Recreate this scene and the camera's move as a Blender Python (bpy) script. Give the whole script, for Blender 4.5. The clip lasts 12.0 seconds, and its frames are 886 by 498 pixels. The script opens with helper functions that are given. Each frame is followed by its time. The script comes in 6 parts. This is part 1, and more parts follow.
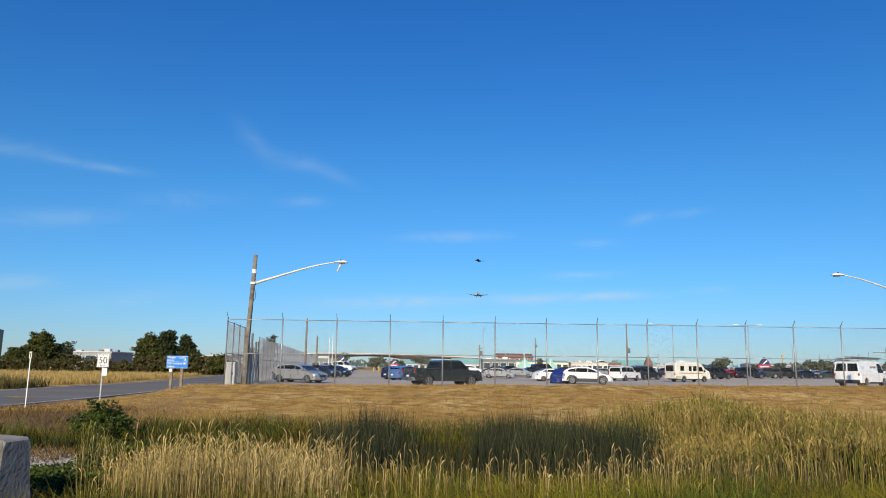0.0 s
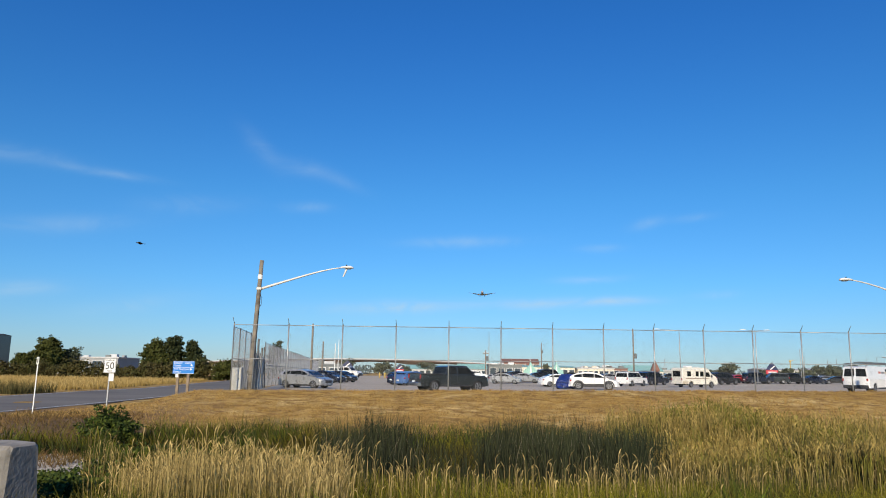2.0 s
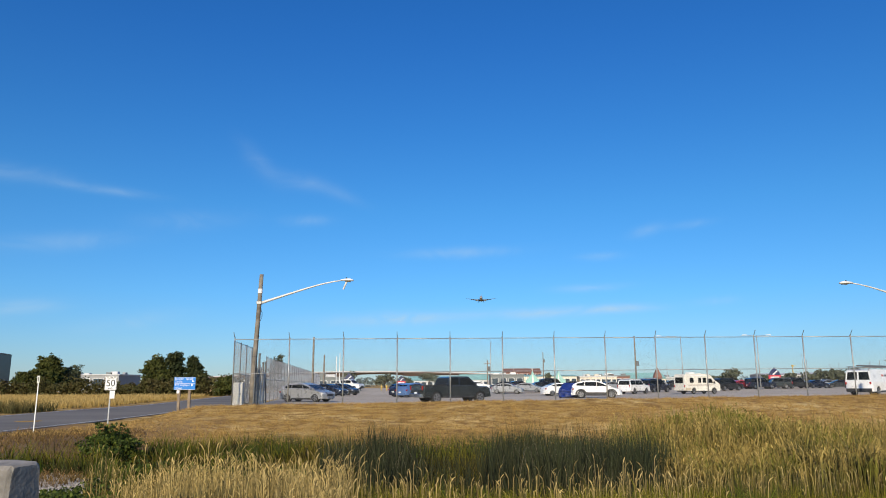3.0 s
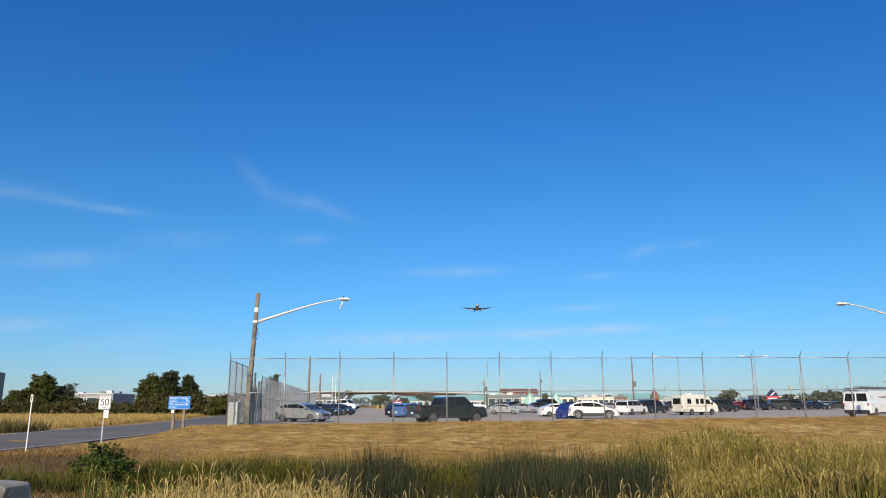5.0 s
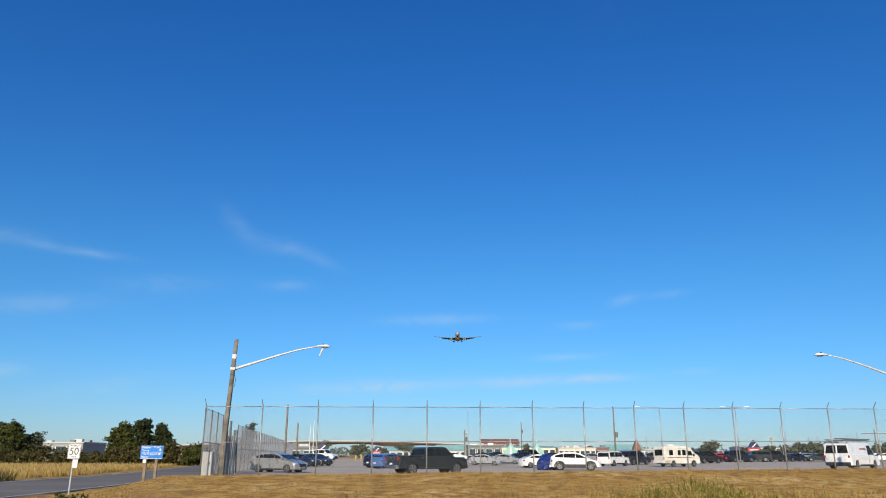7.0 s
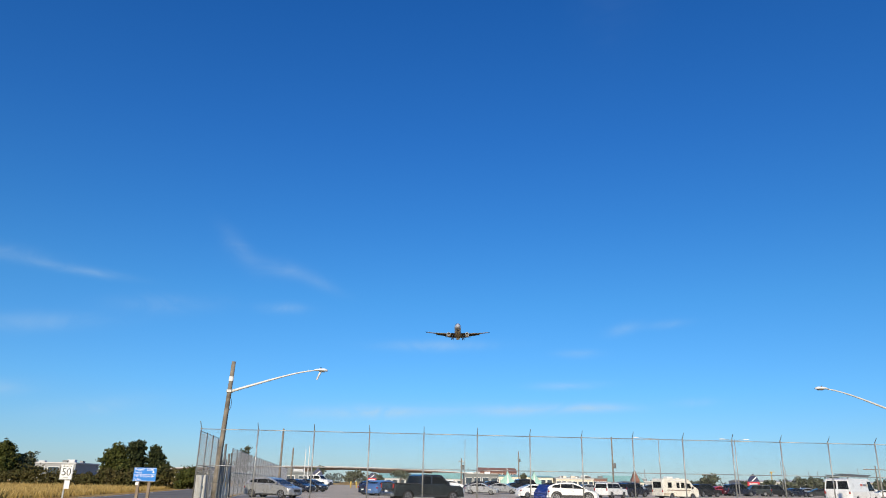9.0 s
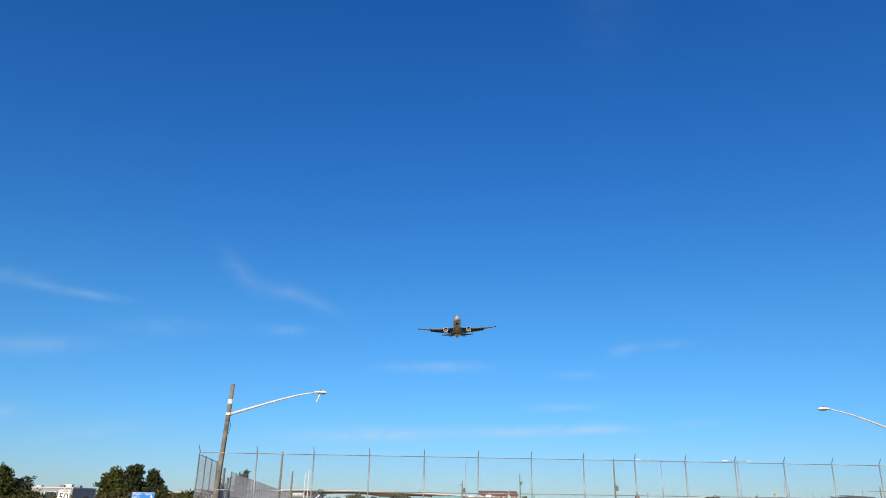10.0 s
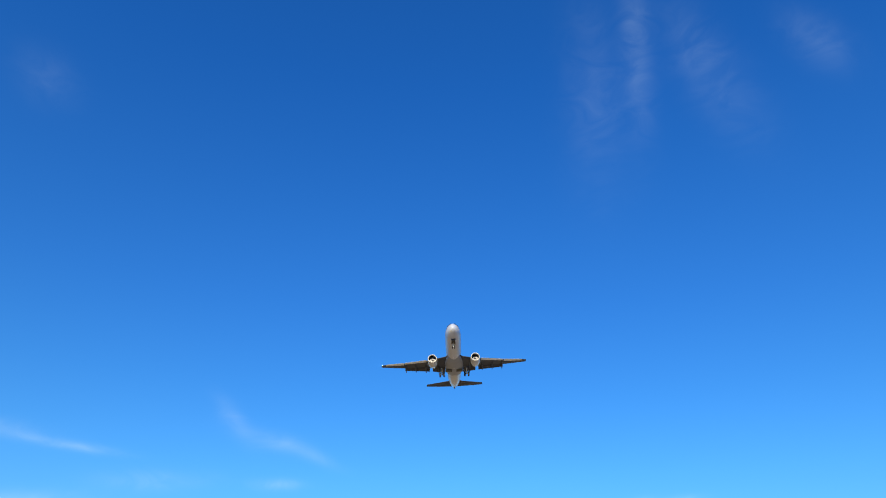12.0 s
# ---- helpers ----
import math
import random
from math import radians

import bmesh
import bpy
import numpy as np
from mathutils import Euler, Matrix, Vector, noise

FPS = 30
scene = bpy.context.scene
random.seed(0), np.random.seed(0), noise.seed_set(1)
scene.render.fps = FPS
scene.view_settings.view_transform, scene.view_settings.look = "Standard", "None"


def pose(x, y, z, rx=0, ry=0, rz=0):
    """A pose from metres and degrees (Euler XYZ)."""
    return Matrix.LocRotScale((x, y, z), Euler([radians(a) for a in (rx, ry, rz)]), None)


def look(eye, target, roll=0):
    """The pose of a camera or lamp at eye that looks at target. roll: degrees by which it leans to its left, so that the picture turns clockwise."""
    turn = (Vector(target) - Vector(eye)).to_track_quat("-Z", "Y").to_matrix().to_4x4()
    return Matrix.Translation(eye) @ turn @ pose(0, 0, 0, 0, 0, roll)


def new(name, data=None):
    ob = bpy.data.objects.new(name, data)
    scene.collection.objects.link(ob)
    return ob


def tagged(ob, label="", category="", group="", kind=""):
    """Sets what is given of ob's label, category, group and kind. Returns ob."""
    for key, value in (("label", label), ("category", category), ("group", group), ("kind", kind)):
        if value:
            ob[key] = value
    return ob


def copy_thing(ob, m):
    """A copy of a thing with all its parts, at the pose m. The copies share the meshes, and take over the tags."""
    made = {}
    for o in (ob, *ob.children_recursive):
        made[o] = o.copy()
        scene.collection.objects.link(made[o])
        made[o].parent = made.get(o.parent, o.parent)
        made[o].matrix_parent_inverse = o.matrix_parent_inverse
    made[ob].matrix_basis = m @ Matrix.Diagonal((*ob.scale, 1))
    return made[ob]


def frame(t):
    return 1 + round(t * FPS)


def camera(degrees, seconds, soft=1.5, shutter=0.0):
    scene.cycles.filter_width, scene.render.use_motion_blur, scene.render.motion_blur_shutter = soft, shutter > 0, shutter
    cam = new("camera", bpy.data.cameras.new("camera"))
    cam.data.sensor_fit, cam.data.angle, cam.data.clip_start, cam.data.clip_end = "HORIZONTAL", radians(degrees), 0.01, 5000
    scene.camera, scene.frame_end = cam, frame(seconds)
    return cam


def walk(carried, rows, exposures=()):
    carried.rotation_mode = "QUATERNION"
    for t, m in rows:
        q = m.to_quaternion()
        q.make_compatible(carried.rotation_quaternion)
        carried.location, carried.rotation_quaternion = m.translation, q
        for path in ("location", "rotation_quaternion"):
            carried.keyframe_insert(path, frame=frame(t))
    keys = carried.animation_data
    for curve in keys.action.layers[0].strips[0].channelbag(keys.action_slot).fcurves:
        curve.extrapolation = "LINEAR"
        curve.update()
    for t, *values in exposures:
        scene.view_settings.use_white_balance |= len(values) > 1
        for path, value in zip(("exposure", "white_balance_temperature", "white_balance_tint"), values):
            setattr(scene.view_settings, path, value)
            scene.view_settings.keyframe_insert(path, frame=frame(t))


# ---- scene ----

# camera: hand-held on the spot, tilting up after the aeroplane
EYE = (0.0, 0.0, 1.5)
cam = camera(64.29, 12.0, soft=1.0)
VIEW = [
    (0, 0.000, 9.593, 0.877), (0.5, 0.357, 9.573, 0.602), (1, 0.298, 10.437, 0.501), (1.5, 0.520, 10.420, 0.694),
    (2, 0.480, 10.013, 0.865), (2.5, 0.307, 9.841, 0.172), (3, 0.444, 10.890, -0.212), (5, 0.204, 12.464, -0.031),
    (5.5, -0.594, 13.058, -0.478), (6, -0.883, 14.375, -0.397), (6.5, -0.710, 15.115, 0.072), (7, -1.321, 16.318, 0.184),
    (7.5, -1.294, 17.356, 0.282), (9.5, -1.274, 18.944, 1.453), (10, -1.247, 20.107, 1.084), (10.5, -1.680, 21.850, 1.247),
    (11, -1.608, 23.124, 1.325), (11.5, -1.766, 26.211, 1.361), (11.7, -1.840, 28.243, 1.278), (12, -0.929, 31.997, 1.047),
]


def aim(yaw, pitch, roll):
    """The camera's pose: yaw to the left, pitch up, roll as the picture turns clockwise."""
    y, p = radians(yaw), radians(pitch)
    way = Vector((-math.sin(y) * math.cos(p), math.cos(y) * math.cos(p), math.sin(p)))
    return look(EYE, Vector(EYE) + way * 10, roll)


walk(cam, [(t, aim(y, p, r)) for t, y, p, r in VIEW], exposures=[(0, 0.07), (7.5, 0.07), (9.5, 0.08), (10.5, 0.1), (11, 0.2), (11.5, 0.38), (12, 0.55)])

# ---- light: low afternoon sun from behind the viewer's left shoulder, clear blue sky with thin cirrus ----
SUN_AZ, SUN_EL = -171.0, 25.0
world = bpy.data.worlds.new("sky")
scene.world = world
world.use_nodes = True


class Graph:
    """Short hand for a node tree."""

    def __init__(self, tree):
        self.t = tree
        tree.nodes.clear()

    def node(self, kind, **props):
        n = self.t.nodes.new(kind)
        for k, v in props.items():
            if k == "operation":
                n.operation = v
            elif k == "data_type":
                n.data_type = v
            elif k == "blend_type":
                n.blend_type = v
            elif k == "sky_type":
                n.sky_type = v
            elif k == "noise_dimensions":
                n.noise_dimensions = v
            elif k == "attribute_name":
                n.attribute_name = v
        return n

    def put(self, socket, v):
        if isinstance(v, bpy.types.NodeSocket):
            self.t.links.new(v, socket)
        else:
            socket.default_value = v

    def math(self, op, a, b=0.0, c=0.0):
        n = self.node("ShaderNodeMath", operation=op)
        for s, v in zip(n.inputs, (a, b, c)):
            self.put(s, v)
        return n.outputs[0]

    def mix(self, f, a, b, how="MIX"):
        n = self.node("ShaderNodeMix", data_type="RGBA", blend_type=how)
        self.put(n.inputs[0], f)
        self.put(n.inputs[6], a if not isinstance(a, tuple) else (*a[:3], 1))
        self.put(n.inputs[7], b if not isinstance(b, tuple) else (*b[:3], 1))
        return n.outputs[2]

    def noise(self, vec, scale, detail=4.0, rough=0.55, distort=0.0):
        n = self.node("ShaderNodeTexNoise")
        if vec is not None:
            self.put(n.inputs["Vector"], vec)
        self.put(n.inputs["Scale"], scale)
        self.put(n.inputs["Detail"], detail)
        self.put(n.inputs["Roughness"], rough)
        self.put(n.inputs["Distortion"], distort)
        return n.outputs["Fac"]

    def ramp(self, f, stops):
        n = self.node("ShaderNodeValToRGB")
        e = n.color_ramp.elements
        while len(e) < len(stops):
            e.new(0.5)
        for el, (p, c) in zip(e, stops):
            el.position, el.color = p, (*c[:3], 1) if isinstance(c, tuple) else (c, c, c, 1)
        self.put(n.inputs[0], f)
        return n.outputs[0]

    def maprange(self, v, a, b, c=0.0, d=1.0):
        n = self.node("ShaderNodeMapRange")
        for s, q in zip(n.inputs, (v, a, b, c, d)):
            self.put(s, q)
        return n.outputs[0]


SKY_STRENGTH = 0.088
g = Graph(world.node_tree)
sky = g.node("ShaderNodeTexSky", sky_type="NISHITA")
sky.sun_disc = False
sky.sun_elevation, sky.sun_rotation = radians(SUN_EL), radians(SUN_AZ)
sky.air_density, sky.dust_density, sky.ozone_density, sky.altitude = 1.0, 0.15, 2.0, 0.0
co = g.node("ShaderNodeTexCoord").outputs["Generated"]
sep = g.node("ShaderNodeSeparateXYZ")
g.put(sep.inputs[0], co)
az = g.math("MULTIPLY", g.math("ARCTAN2", sep.outputs[0], sep.outputs[1]), 57.2958)
el = g.math("MULTIPLY", g.math("ARCSINE", sep.outputs[2]), 57.2958)
comb = g.node("ShaderNodeCombineXYZ")
g.put(comb.inputs[0], g.math("MULTIPLY", az, 0.5))
g.put(comb.inputs[1], el)
fibre = g.noise(comb.outputs[0], 0.42, 5.0, 0.55, 1.2)
fibre = g.maprange(fibre, 0.36, 0.72, 0.0, 1.0)
# cirrus streaks: two ends (azimuth, elevation in degrees), half width, strength
STREAKS = [
    (-38, 14.7, -29.5, 14.6, 0.6, 0.24), (-30.0, 14.3, -23.8, 14.1, 0.32, 0.32), (-17.0, 18.6, -14.3, 16.1, 0.65, 0.19),
    (-15.1, 16.5, -10.2, 15.8, 0.6, 0.22), (-11.0, 15.9, -7.3, 14.6, 0.45, 0.15), (-13.2, 12.9, -9.8, 13.1, 0.4, 0.3),
    (-3.0, 10.5, 5.0, 10.7, 0.4, 0.38), (10.8, 10.0, 13.8, 10.0, 0.3, 0.38), (9.2, 7.5, 13.9, 7.6, 0.3, 0.45),
    (-9.6, 5.0, 1.6, 5.45, 0.5, 0.7), (3.0, 5.6, 10.2, 5.6, 0.42, 0.7), (9.6, 5.8, 16.2, 5.85, 0.32, 0.8),
    (-34.0, 5.1, -29.0, 5.7, 0.5, 0.45), (-34.0, 9.5, -25.0, 10.8, 0.6, 0.25), (14.8, 11.6, 17.2, 12.1, 0.4, 0.25),
    (19.2, 6.1, 22.0, 6.2, 0.3, 0.35), (-27.6, 4.1, -21.0, 5.3, 0.6, 0.25), (17.9, 12.0, 21.0, 12.2, 0.3, 0.2),
    (22.9, 51.5, 21.3, 40.8, 1.0, 0.13), (17.5, 49.5, 16.5, 36.5, 2.0, 0.07), (26.3, 48.2, 30.8, 38.3, 1.8, 0.08),
    (36.8, 44.8, 39.8, 40.4, 1.2, 0.1), (-38.0, 37.0, -36.0, 39.6, 2.0, 0.05), (-24, 12.2, -17, 12.9, 0.7, 0.18),
]
cloud = None
for a0, e0, a1, e1, half, strength in STREAKS:
    am, em, da, de = (a0 + a1) / 2, (e0 + e1) / 2, a1 - a0, e1 - e0
    k = math.cos(radians(em))
    ln = math.hypot(da * k, de)
    c, s = da * k / ln, de / ln
    x = g.math("MULTIPLY", g.math("SUBTRACT", az, am), k)
    y = g.math("SUBTRACT", el, em)
    u = g.math("ADD", g.math("MULTIPLY", x, c / (ln * 0.5)), g.math("MULTIPLY", y, s / (ln * 0.5)))
    v = g.math("SUBTRACT", g.math("MULTIPLY", y, c / half), g.math("MULTIPLY", x, s / half))
    r2 = g.math("ADD", g.math("MULTIPLY", u, u), g.math("MULTIPLY", v, v))
    m = g.math("MULTIPLY", g.math("EXPONENT", g.math("MULTIPLY", r2, -1.0)), strength)
    cloud = m if cloud is None else g.math("ADD", cloud, m)
cloud = g.math("MULTIPLY", cloud, g.math("ADD", g.math("MULTIPLY", fibre, 0.7), 0.3))
# clear maritime air: pale towards the horizon, deep blue overhead
depth = g.ramp(g.maprange(el, 0.0, 50.0), [(0.0, (0.26, 0.355, 0.55)), (0.14, (0.188, 0.412, 0.65)), (0.28, (0.152, 0.428, 0.675)), (0.4, (0.122, 0.408, 0.705)), (0.54, (0.1, 0.388, 0.74)), (0.9, (0.066, 0.365, 0.785))])
tinted = g.mix(1.0, g.mix(1.0, sky.outputs[0], depth, "MULTIPLY"), (2.0, 2.0, 2.0), "MULTIPLY")
final = g.mix(g.math("MULTIPLY", cloud, 0.9), tinted, (5.4, 7.2, 8.6))
bg = g.node("ShaderNodeBackground")
g.put(bg.inputs[0], final)
g.put(bg.inputs[1], SKY_STRENGTH)
out = g.node("ShaderNodeOutputWorld")
g.put(out.inputs[0], bg.outputs[0])

sun_data = bpy.data.lights.new("sun", "SUN")
sun_data.energy, sun_data.angle, sun_data.color = 5.0, radians(0.55), (1.0, 0.86, 0.64)
sun = new("sun", sun_data)
sun_way = Vector((math.sin(radians(SUN_AZ)) * math.cos(radians(SUN_EL)), math.cos(radians(SUN_AZ)) * math.cos(radians(SUN_EL)), math.sin(radians(SUN_EL))))
sun.matrix_world = look(sun_way * 60, (0, 0, 0))

# ---- materials ----
MATS = {}


def mat(name, base, rough=0.6, metal=0.0, vary=0.15, scale=3.0, bump=0.0, fine=40.0, dark=None, coat=0.0, spec=0.5):
    """A surface with stains at one scale and grain at another, in object space metres."""
    if name in MATS:
        return MATS[name]
    m = bpy.data.materials.new(name)
    m.use_nodes = True
    q = Graph(m.node_tree)
    pos = q.node("ShaderNodeTexCoord").outputs["Object"]
    n1 = q.noise(pos, scale, 4.0)
    n2 = q.noise(pos, fine, 3.0)
    lo = dark or tuple(c * (1 - 1.6 * vary) for c in base)
    hi = tuple(min(1, c * (1 + 0.9 * vary)) for c in base)
    col = q.mix(q.maprange(n1, 0.3, 0.7), lo, hi)
    col = q.mix(q.math("MULTIPLY", n2, vary * 0.9), col, tuple(c * 0.55 for c in base))
    b = q.node("ShaderNodeBsdfPrincipled")
    q.put(b.inputs["Base Color"], col)
    q.put(b.inputs["Metallic"], metal)
    q.put(b.inputs["Roughness"], q.maprange(n1, 0.2, 0.8, max(0.02, rough - 0.08), min(1, rough + 0.1)))
    q.put(b.inputs["Coat Weight"], coat)
    q.put(b.inputs["Coat Roughness"], 0.06)
    q.put(b.inputs["Specular IOR Level"], spec)
    if bump:
        bn = q.node("ShaderNodeBump")
        q.put(bn.inputs["Strength"], bump)
        q.put(bn.inputs["Distance"], 0.02)
        q.put(bn.inputs["Height"], q.math("ADD", n2, n1))
        q.put(b.inputs["Normal"], bn.outputs[0])
    q.put(q.node("ShaderNodeOutputMaterial").inputs[0], b.outputs[0])
    MATS[name] = m
    return m


def paint(name, base, rough=0.32, metal=0.0):
    return mat("car_paint_" + name, base, rough, metal, vary=0.08, scale=1.2, fine=25, coat=0.7)


def glass(name="dark_glass", tint=(0.01, 0.012, 0.013)):
    return mat(name, tint, 0.08, 0.0, vary=0.2, scale=0.8, fine=8, spec=0.08)


def plant(name, base, tip, spread=0.35, rough=0.75, alt=None, lush=None):
    """Blades and leaves: colour runs from a foot sunk into painted shade to the tip (uv), and differs from blade to
    blade.
    """
    if name in MATS:
        return MATS[name]
    m = bpy.data.materials.new(name)
    m.use_nodes = True
    q = Graph(m.node_tree)
    uv = q.node("ShaderNodeSeparateXYZ")
    q.put(uv.inputs[0], q.node("ShaderNodeTexCoord").outputs["UV"])
    rnd = q.node("ShaderNodeNewGeometry").outputs["Random Per Island"]
    pos = q.node("ShaderNodeTexCoord").outputs["Object"]
    patch = q.maprange(q.noise(pos, 0.35, 3.0), 0.35, 0.65)
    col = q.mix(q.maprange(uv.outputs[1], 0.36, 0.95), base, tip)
    if alt:
        col = q.mix(q.math("MULTIPLY", q.math("ADD", patch, rnd), 0.42), col, alt)
    if lush:
        spots = q.maprange(q.noise(pos, 0.55, 3.0), 0.5, 0.6)
        col = q.mix(q.math("MULTIPLY", spots, 0.85), col, lush)
    # random blades sink towards black: shade between stems, put into the colour
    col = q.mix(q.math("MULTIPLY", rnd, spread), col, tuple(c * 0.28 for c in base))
    b = q.node("ShaderNodeBsdfPrincipled")
    q.put(b.inputs["Base Color"], col)
    q.put(b.inputs["Roughness"], rough)
    q.put(b.inputs["Specular IOR Level"], 0.25)
    tr = q.node("ShaderNodeBsdfTranslucent")
    q.put(tr.inputs[0], col)
    ms = q.node("ShaderNodeMixShader")
    q.put(ms.inputs[0], 0.15)
    q.put(ms.inputs[1], b.outputs[0])
    q.put(ms.inputs[2], tr.outputs[0])
    q.put(q.node("ShaderNodeOutputMaterial").inputs[0], ms.outputs[0])
    MATS[name] = m
    return m


GALV = mat("galvanised_steel", (0.42, 0.43, 0.43), 0.5, 0.55, vary=0.2, scale=6)
GALV_DARK = mat("weathered_galvanised_steel", (0.2, 0.21, 0.21), 0.55, 0.5, vary=0.25, scale=6)
ALU = mat("pale_aluminium", (0.66, 0.66, 0.63), 0.5, 0.1, vary=0.12, scale=4)
WOOD = mat("weathered_pole_wood", (0.235, 0.205, 0.165), 0.9, 0, vary=0.35, scale=2.5, bump=0.4, fine=30)
GREY_WOOD = mat("grey_post_wood", (0.25, 0.195, 0.14), 0.9, 0, vary=0.3, scale=3, bump=0.3)
WHITE = mat("white_enamel", (0.78, 0.78, 0.76), 0.45, vary=0.06, scale=5)
BLACK = mat("black_enamel", (0.02, 0.02, 0.02), 0.5, vary=0.1)
BLUE = mat("blue_sign_sheeting", (0.008, 0.19, 0.62), 0.4, vary=0.07)
TYRE = mat("tyre_rubber", (0.02, 0.02, 0.021), 0.85, vary=0.3, bump=0.2)
RIM = mat("alloy_rim", (0.3, 0.3, 0.31), 0.35, 0.7, vary=0.1)
PLASTIC = mat("black_plastic", (0.025, 0.025, 0.027), 0.6, vary=0.2)
RED_LENS = mat("red_lens", (0.32, 0.012, 0.01), 0.15, vary=0.1, coat=0.5)
CLEAR_LENS = mat("clear_lens", (0.7, 0.72, 0.74), 0.12, 0.2, vary=0.1, coat=0.6)
CHROME = mat("chrome", (0.7, 0.7, 0.7), 0.15, 1.0, vary=0.05)
CONCRETE = mat("weathered_concrete", (0.27, 0.25, 0.22), 0.9, 0, vary=0.3, scale=2.2, bump=0.5, fine=35)
GLASS = glass()


# ---- mesh helpers ----
def part(name, bm, material, parent=None, label="", smooth=False):
    me = bpy.data.meshes.new(name)
    bm.normal_update()
    bm.to_mesh(me)
    bm.free()
    if smooth:
        me.polygons.foreach_set("use_smooth", [True] * len(me.polygons))
    me.materials.append(material)
    ob = new(name, me)
    if parent is not None:
        ob.parent = parent
    if label:
        tagged(ob, label)
    return ob


def thing(name, label, category, m=None, group="", kind=""):
    ob = new(name)
    ob.empty_display_size = 0.2
    if m is not None:
        ob.matrix_basis = m
    return tagged(ob, label, category, group, kind)


def add_box(bm, lo, hi, bevel=0.0):
    r = bmesh.ops.create_cube(bm, size=1.0)
    vs = r["verts"]
    c = [(a + b) / 2 for a, b in zip(lo, hi)]
    d = [b - a for a, b in zip(lo, hi)]
    for v in vs:
        v.co = Vector([c[i] + v.co[i] * d[i] for i in range(3)])
    if bevel:
        es = list({e for v in vs for e in v.link_edges})
        bmesh.ops.bevel(bm, geom=es, offset=bevel, segments=1, affect="EDGES")
    return bm


def box(lo, hi, bevel=0.0):
    return add_box(bmesh.new(), lo, hi, bevel)


def add_tube(bm, a, b, r0, r1=None, n=8, caps=True):
    a, b = Vector(a), Vector(b)
    r1 = r0 if r1 is None else r1
    z = (b - a).normalized()
    x = z.orthogonal().normalized()
    y = z.cross(x)
    rings = []
    for p, r in ((a, r0), (b, r1)):
        rings.append([bm.verts.new(p + (x * math.cos(t) + y * math.sin(t)) * r) for t in (2 * math.pi * i / n for i in range(n))])
    for i in range(n):
        bm.faces.new((rings[0][i], rings[0][(i + 1) % n], rings[1][(i + 1) % n], rings[1][i]))
    if caps:
        bm.faces.new(rings[0][::-1])
        bm.faces.new(rings[1])
    return bm


def tube(a, b, r0, r1=None, n=8):
    return add_tube(bmesh.new(), a, b, r0, r1, n)


def add_loft(bm, rings, close=True, caps=True):
    vs = [[bm.verts.new(p) for p in ring] for ring in rings]
    n = len(vs[0])
    for a, b in zip(vs, vs[1:]):
        for i in range(n if close else n - 1):
            j = (i + 1) % n
            bm.faces.new((a[i], a[j], b[j], b[i]))
    if caps and close:
        bm.faces.new(vs[0][::-1])
        bm.faces.new(vs[-1])
    bmesh.ops.recalc_face_normals(bm, faces=bm.faces[:])
    return bm


def loft(rings, close=True, caps=True):
    return add_loft(bmesh.new(), rings, close, caps)


def lathe_x(profile, n=20, cy=0.0, cz=0.0, caps=True):
    """Rings round the x axis from (x, radius) pairs."""
    return loft([[(x, cy + r * math.cos(2 * math.pi * i / n), cz + r * math.sin(2 * math.pi * i / n)) for i in range(n)] for x, r in profile], caps=caps)


def add_prism(bm, pts, y0, y1):
    """Side outline pts (x, z) from y0 to y1."""
    a = [bm.verts.new((x, y0, z)) for x, z in pts]
    b = [bm.verts.new((x, y1, z)) for x, z in pts]
    n = len(pts)
    for i in range(n):
        j = (i + 1) % n
        bm.faces.new((a[i], a[j], b[j], b[i]))
    bm.faces.new(a[::-1])
    bm.faces.new(b)
    bmesh.ops.recalc_face_normals(bm, faces=bm.faces[:])
    return bm


def prism(pts, y0, y1):
    return add_prism(bmesh.new(), pts, y0, y1)


def raw_mesh(name, verts, faces, material, uv=None, smooth=False, parent=None):
    """A mesh from arrays of places and of faces with equal corner counts."""
    me = bpy.data.meshes.new(name)
    verts, faces = np.asarray(verts, np.float32), np.asarray(faces, np.int32)
    k = faces.shape[1]
    me.vertices.add(len(verts))
    me.vertices.foreach_set("co", verts.ravel())
    me.loops.add(faces.size)
    me.loops.foreach_set("vertex_index", faces.ravel())
    me.polygons.add(len(faces))
    me.polygons.foreach_set("loop_start", np.arange(0, faces.size, k, dtype=np.int32))
    if uv is not None:
        layer = me.uv_layers.new(name="uv")
        layer.data.foreach_set("uv", np.asarray(uv, np.float32)[faces.ravel()].ravel())
    me.update(calc_edges=True)
    if smooth:
        me.polygons.foreach_set("use_smooth", np.ones(len(faces), bool))
    me.materials.append(material)
    ob = new(name, me)
    if parent is not None:
        ob.parent = parent
    return ob


def text_mesh(name, words, size, material, m, parent=None, label="", align="CENTER", squeeze=1.0):
    """Flat lettering in Blender's own font, as a mesh."""
    cu = bpy.data.curves.new(name, "FONT")
    cu.body, cu.size, cu.align_x, cu.align_y, cu.extrude = words, size, align, "CENTER", 0.002
    tmp = bpy.data.objects.new(name + "_tmp", cu)
    scene.collection.objects.link(tmp)
    me = bpy.data.meshes.new_from_object(tmp)
    bpy.data.objects.remove(tmp)
    me.transform(Matrix.Diagonal((squeeze, 1, 1, 1)))
    me.materials.clear()
    me.materials.append(material)
    ob = new(name, me)
    ob.parent = parent
    ob.matrix_basis = m
    if label:
        tagged(ob, label)
    return ob


# ---- lie of the land ----
def smooth(a, b, v):
    t = np.clip((v - a) / (b - a), 0, 1)
    return t * t * (3 - 2 * t)


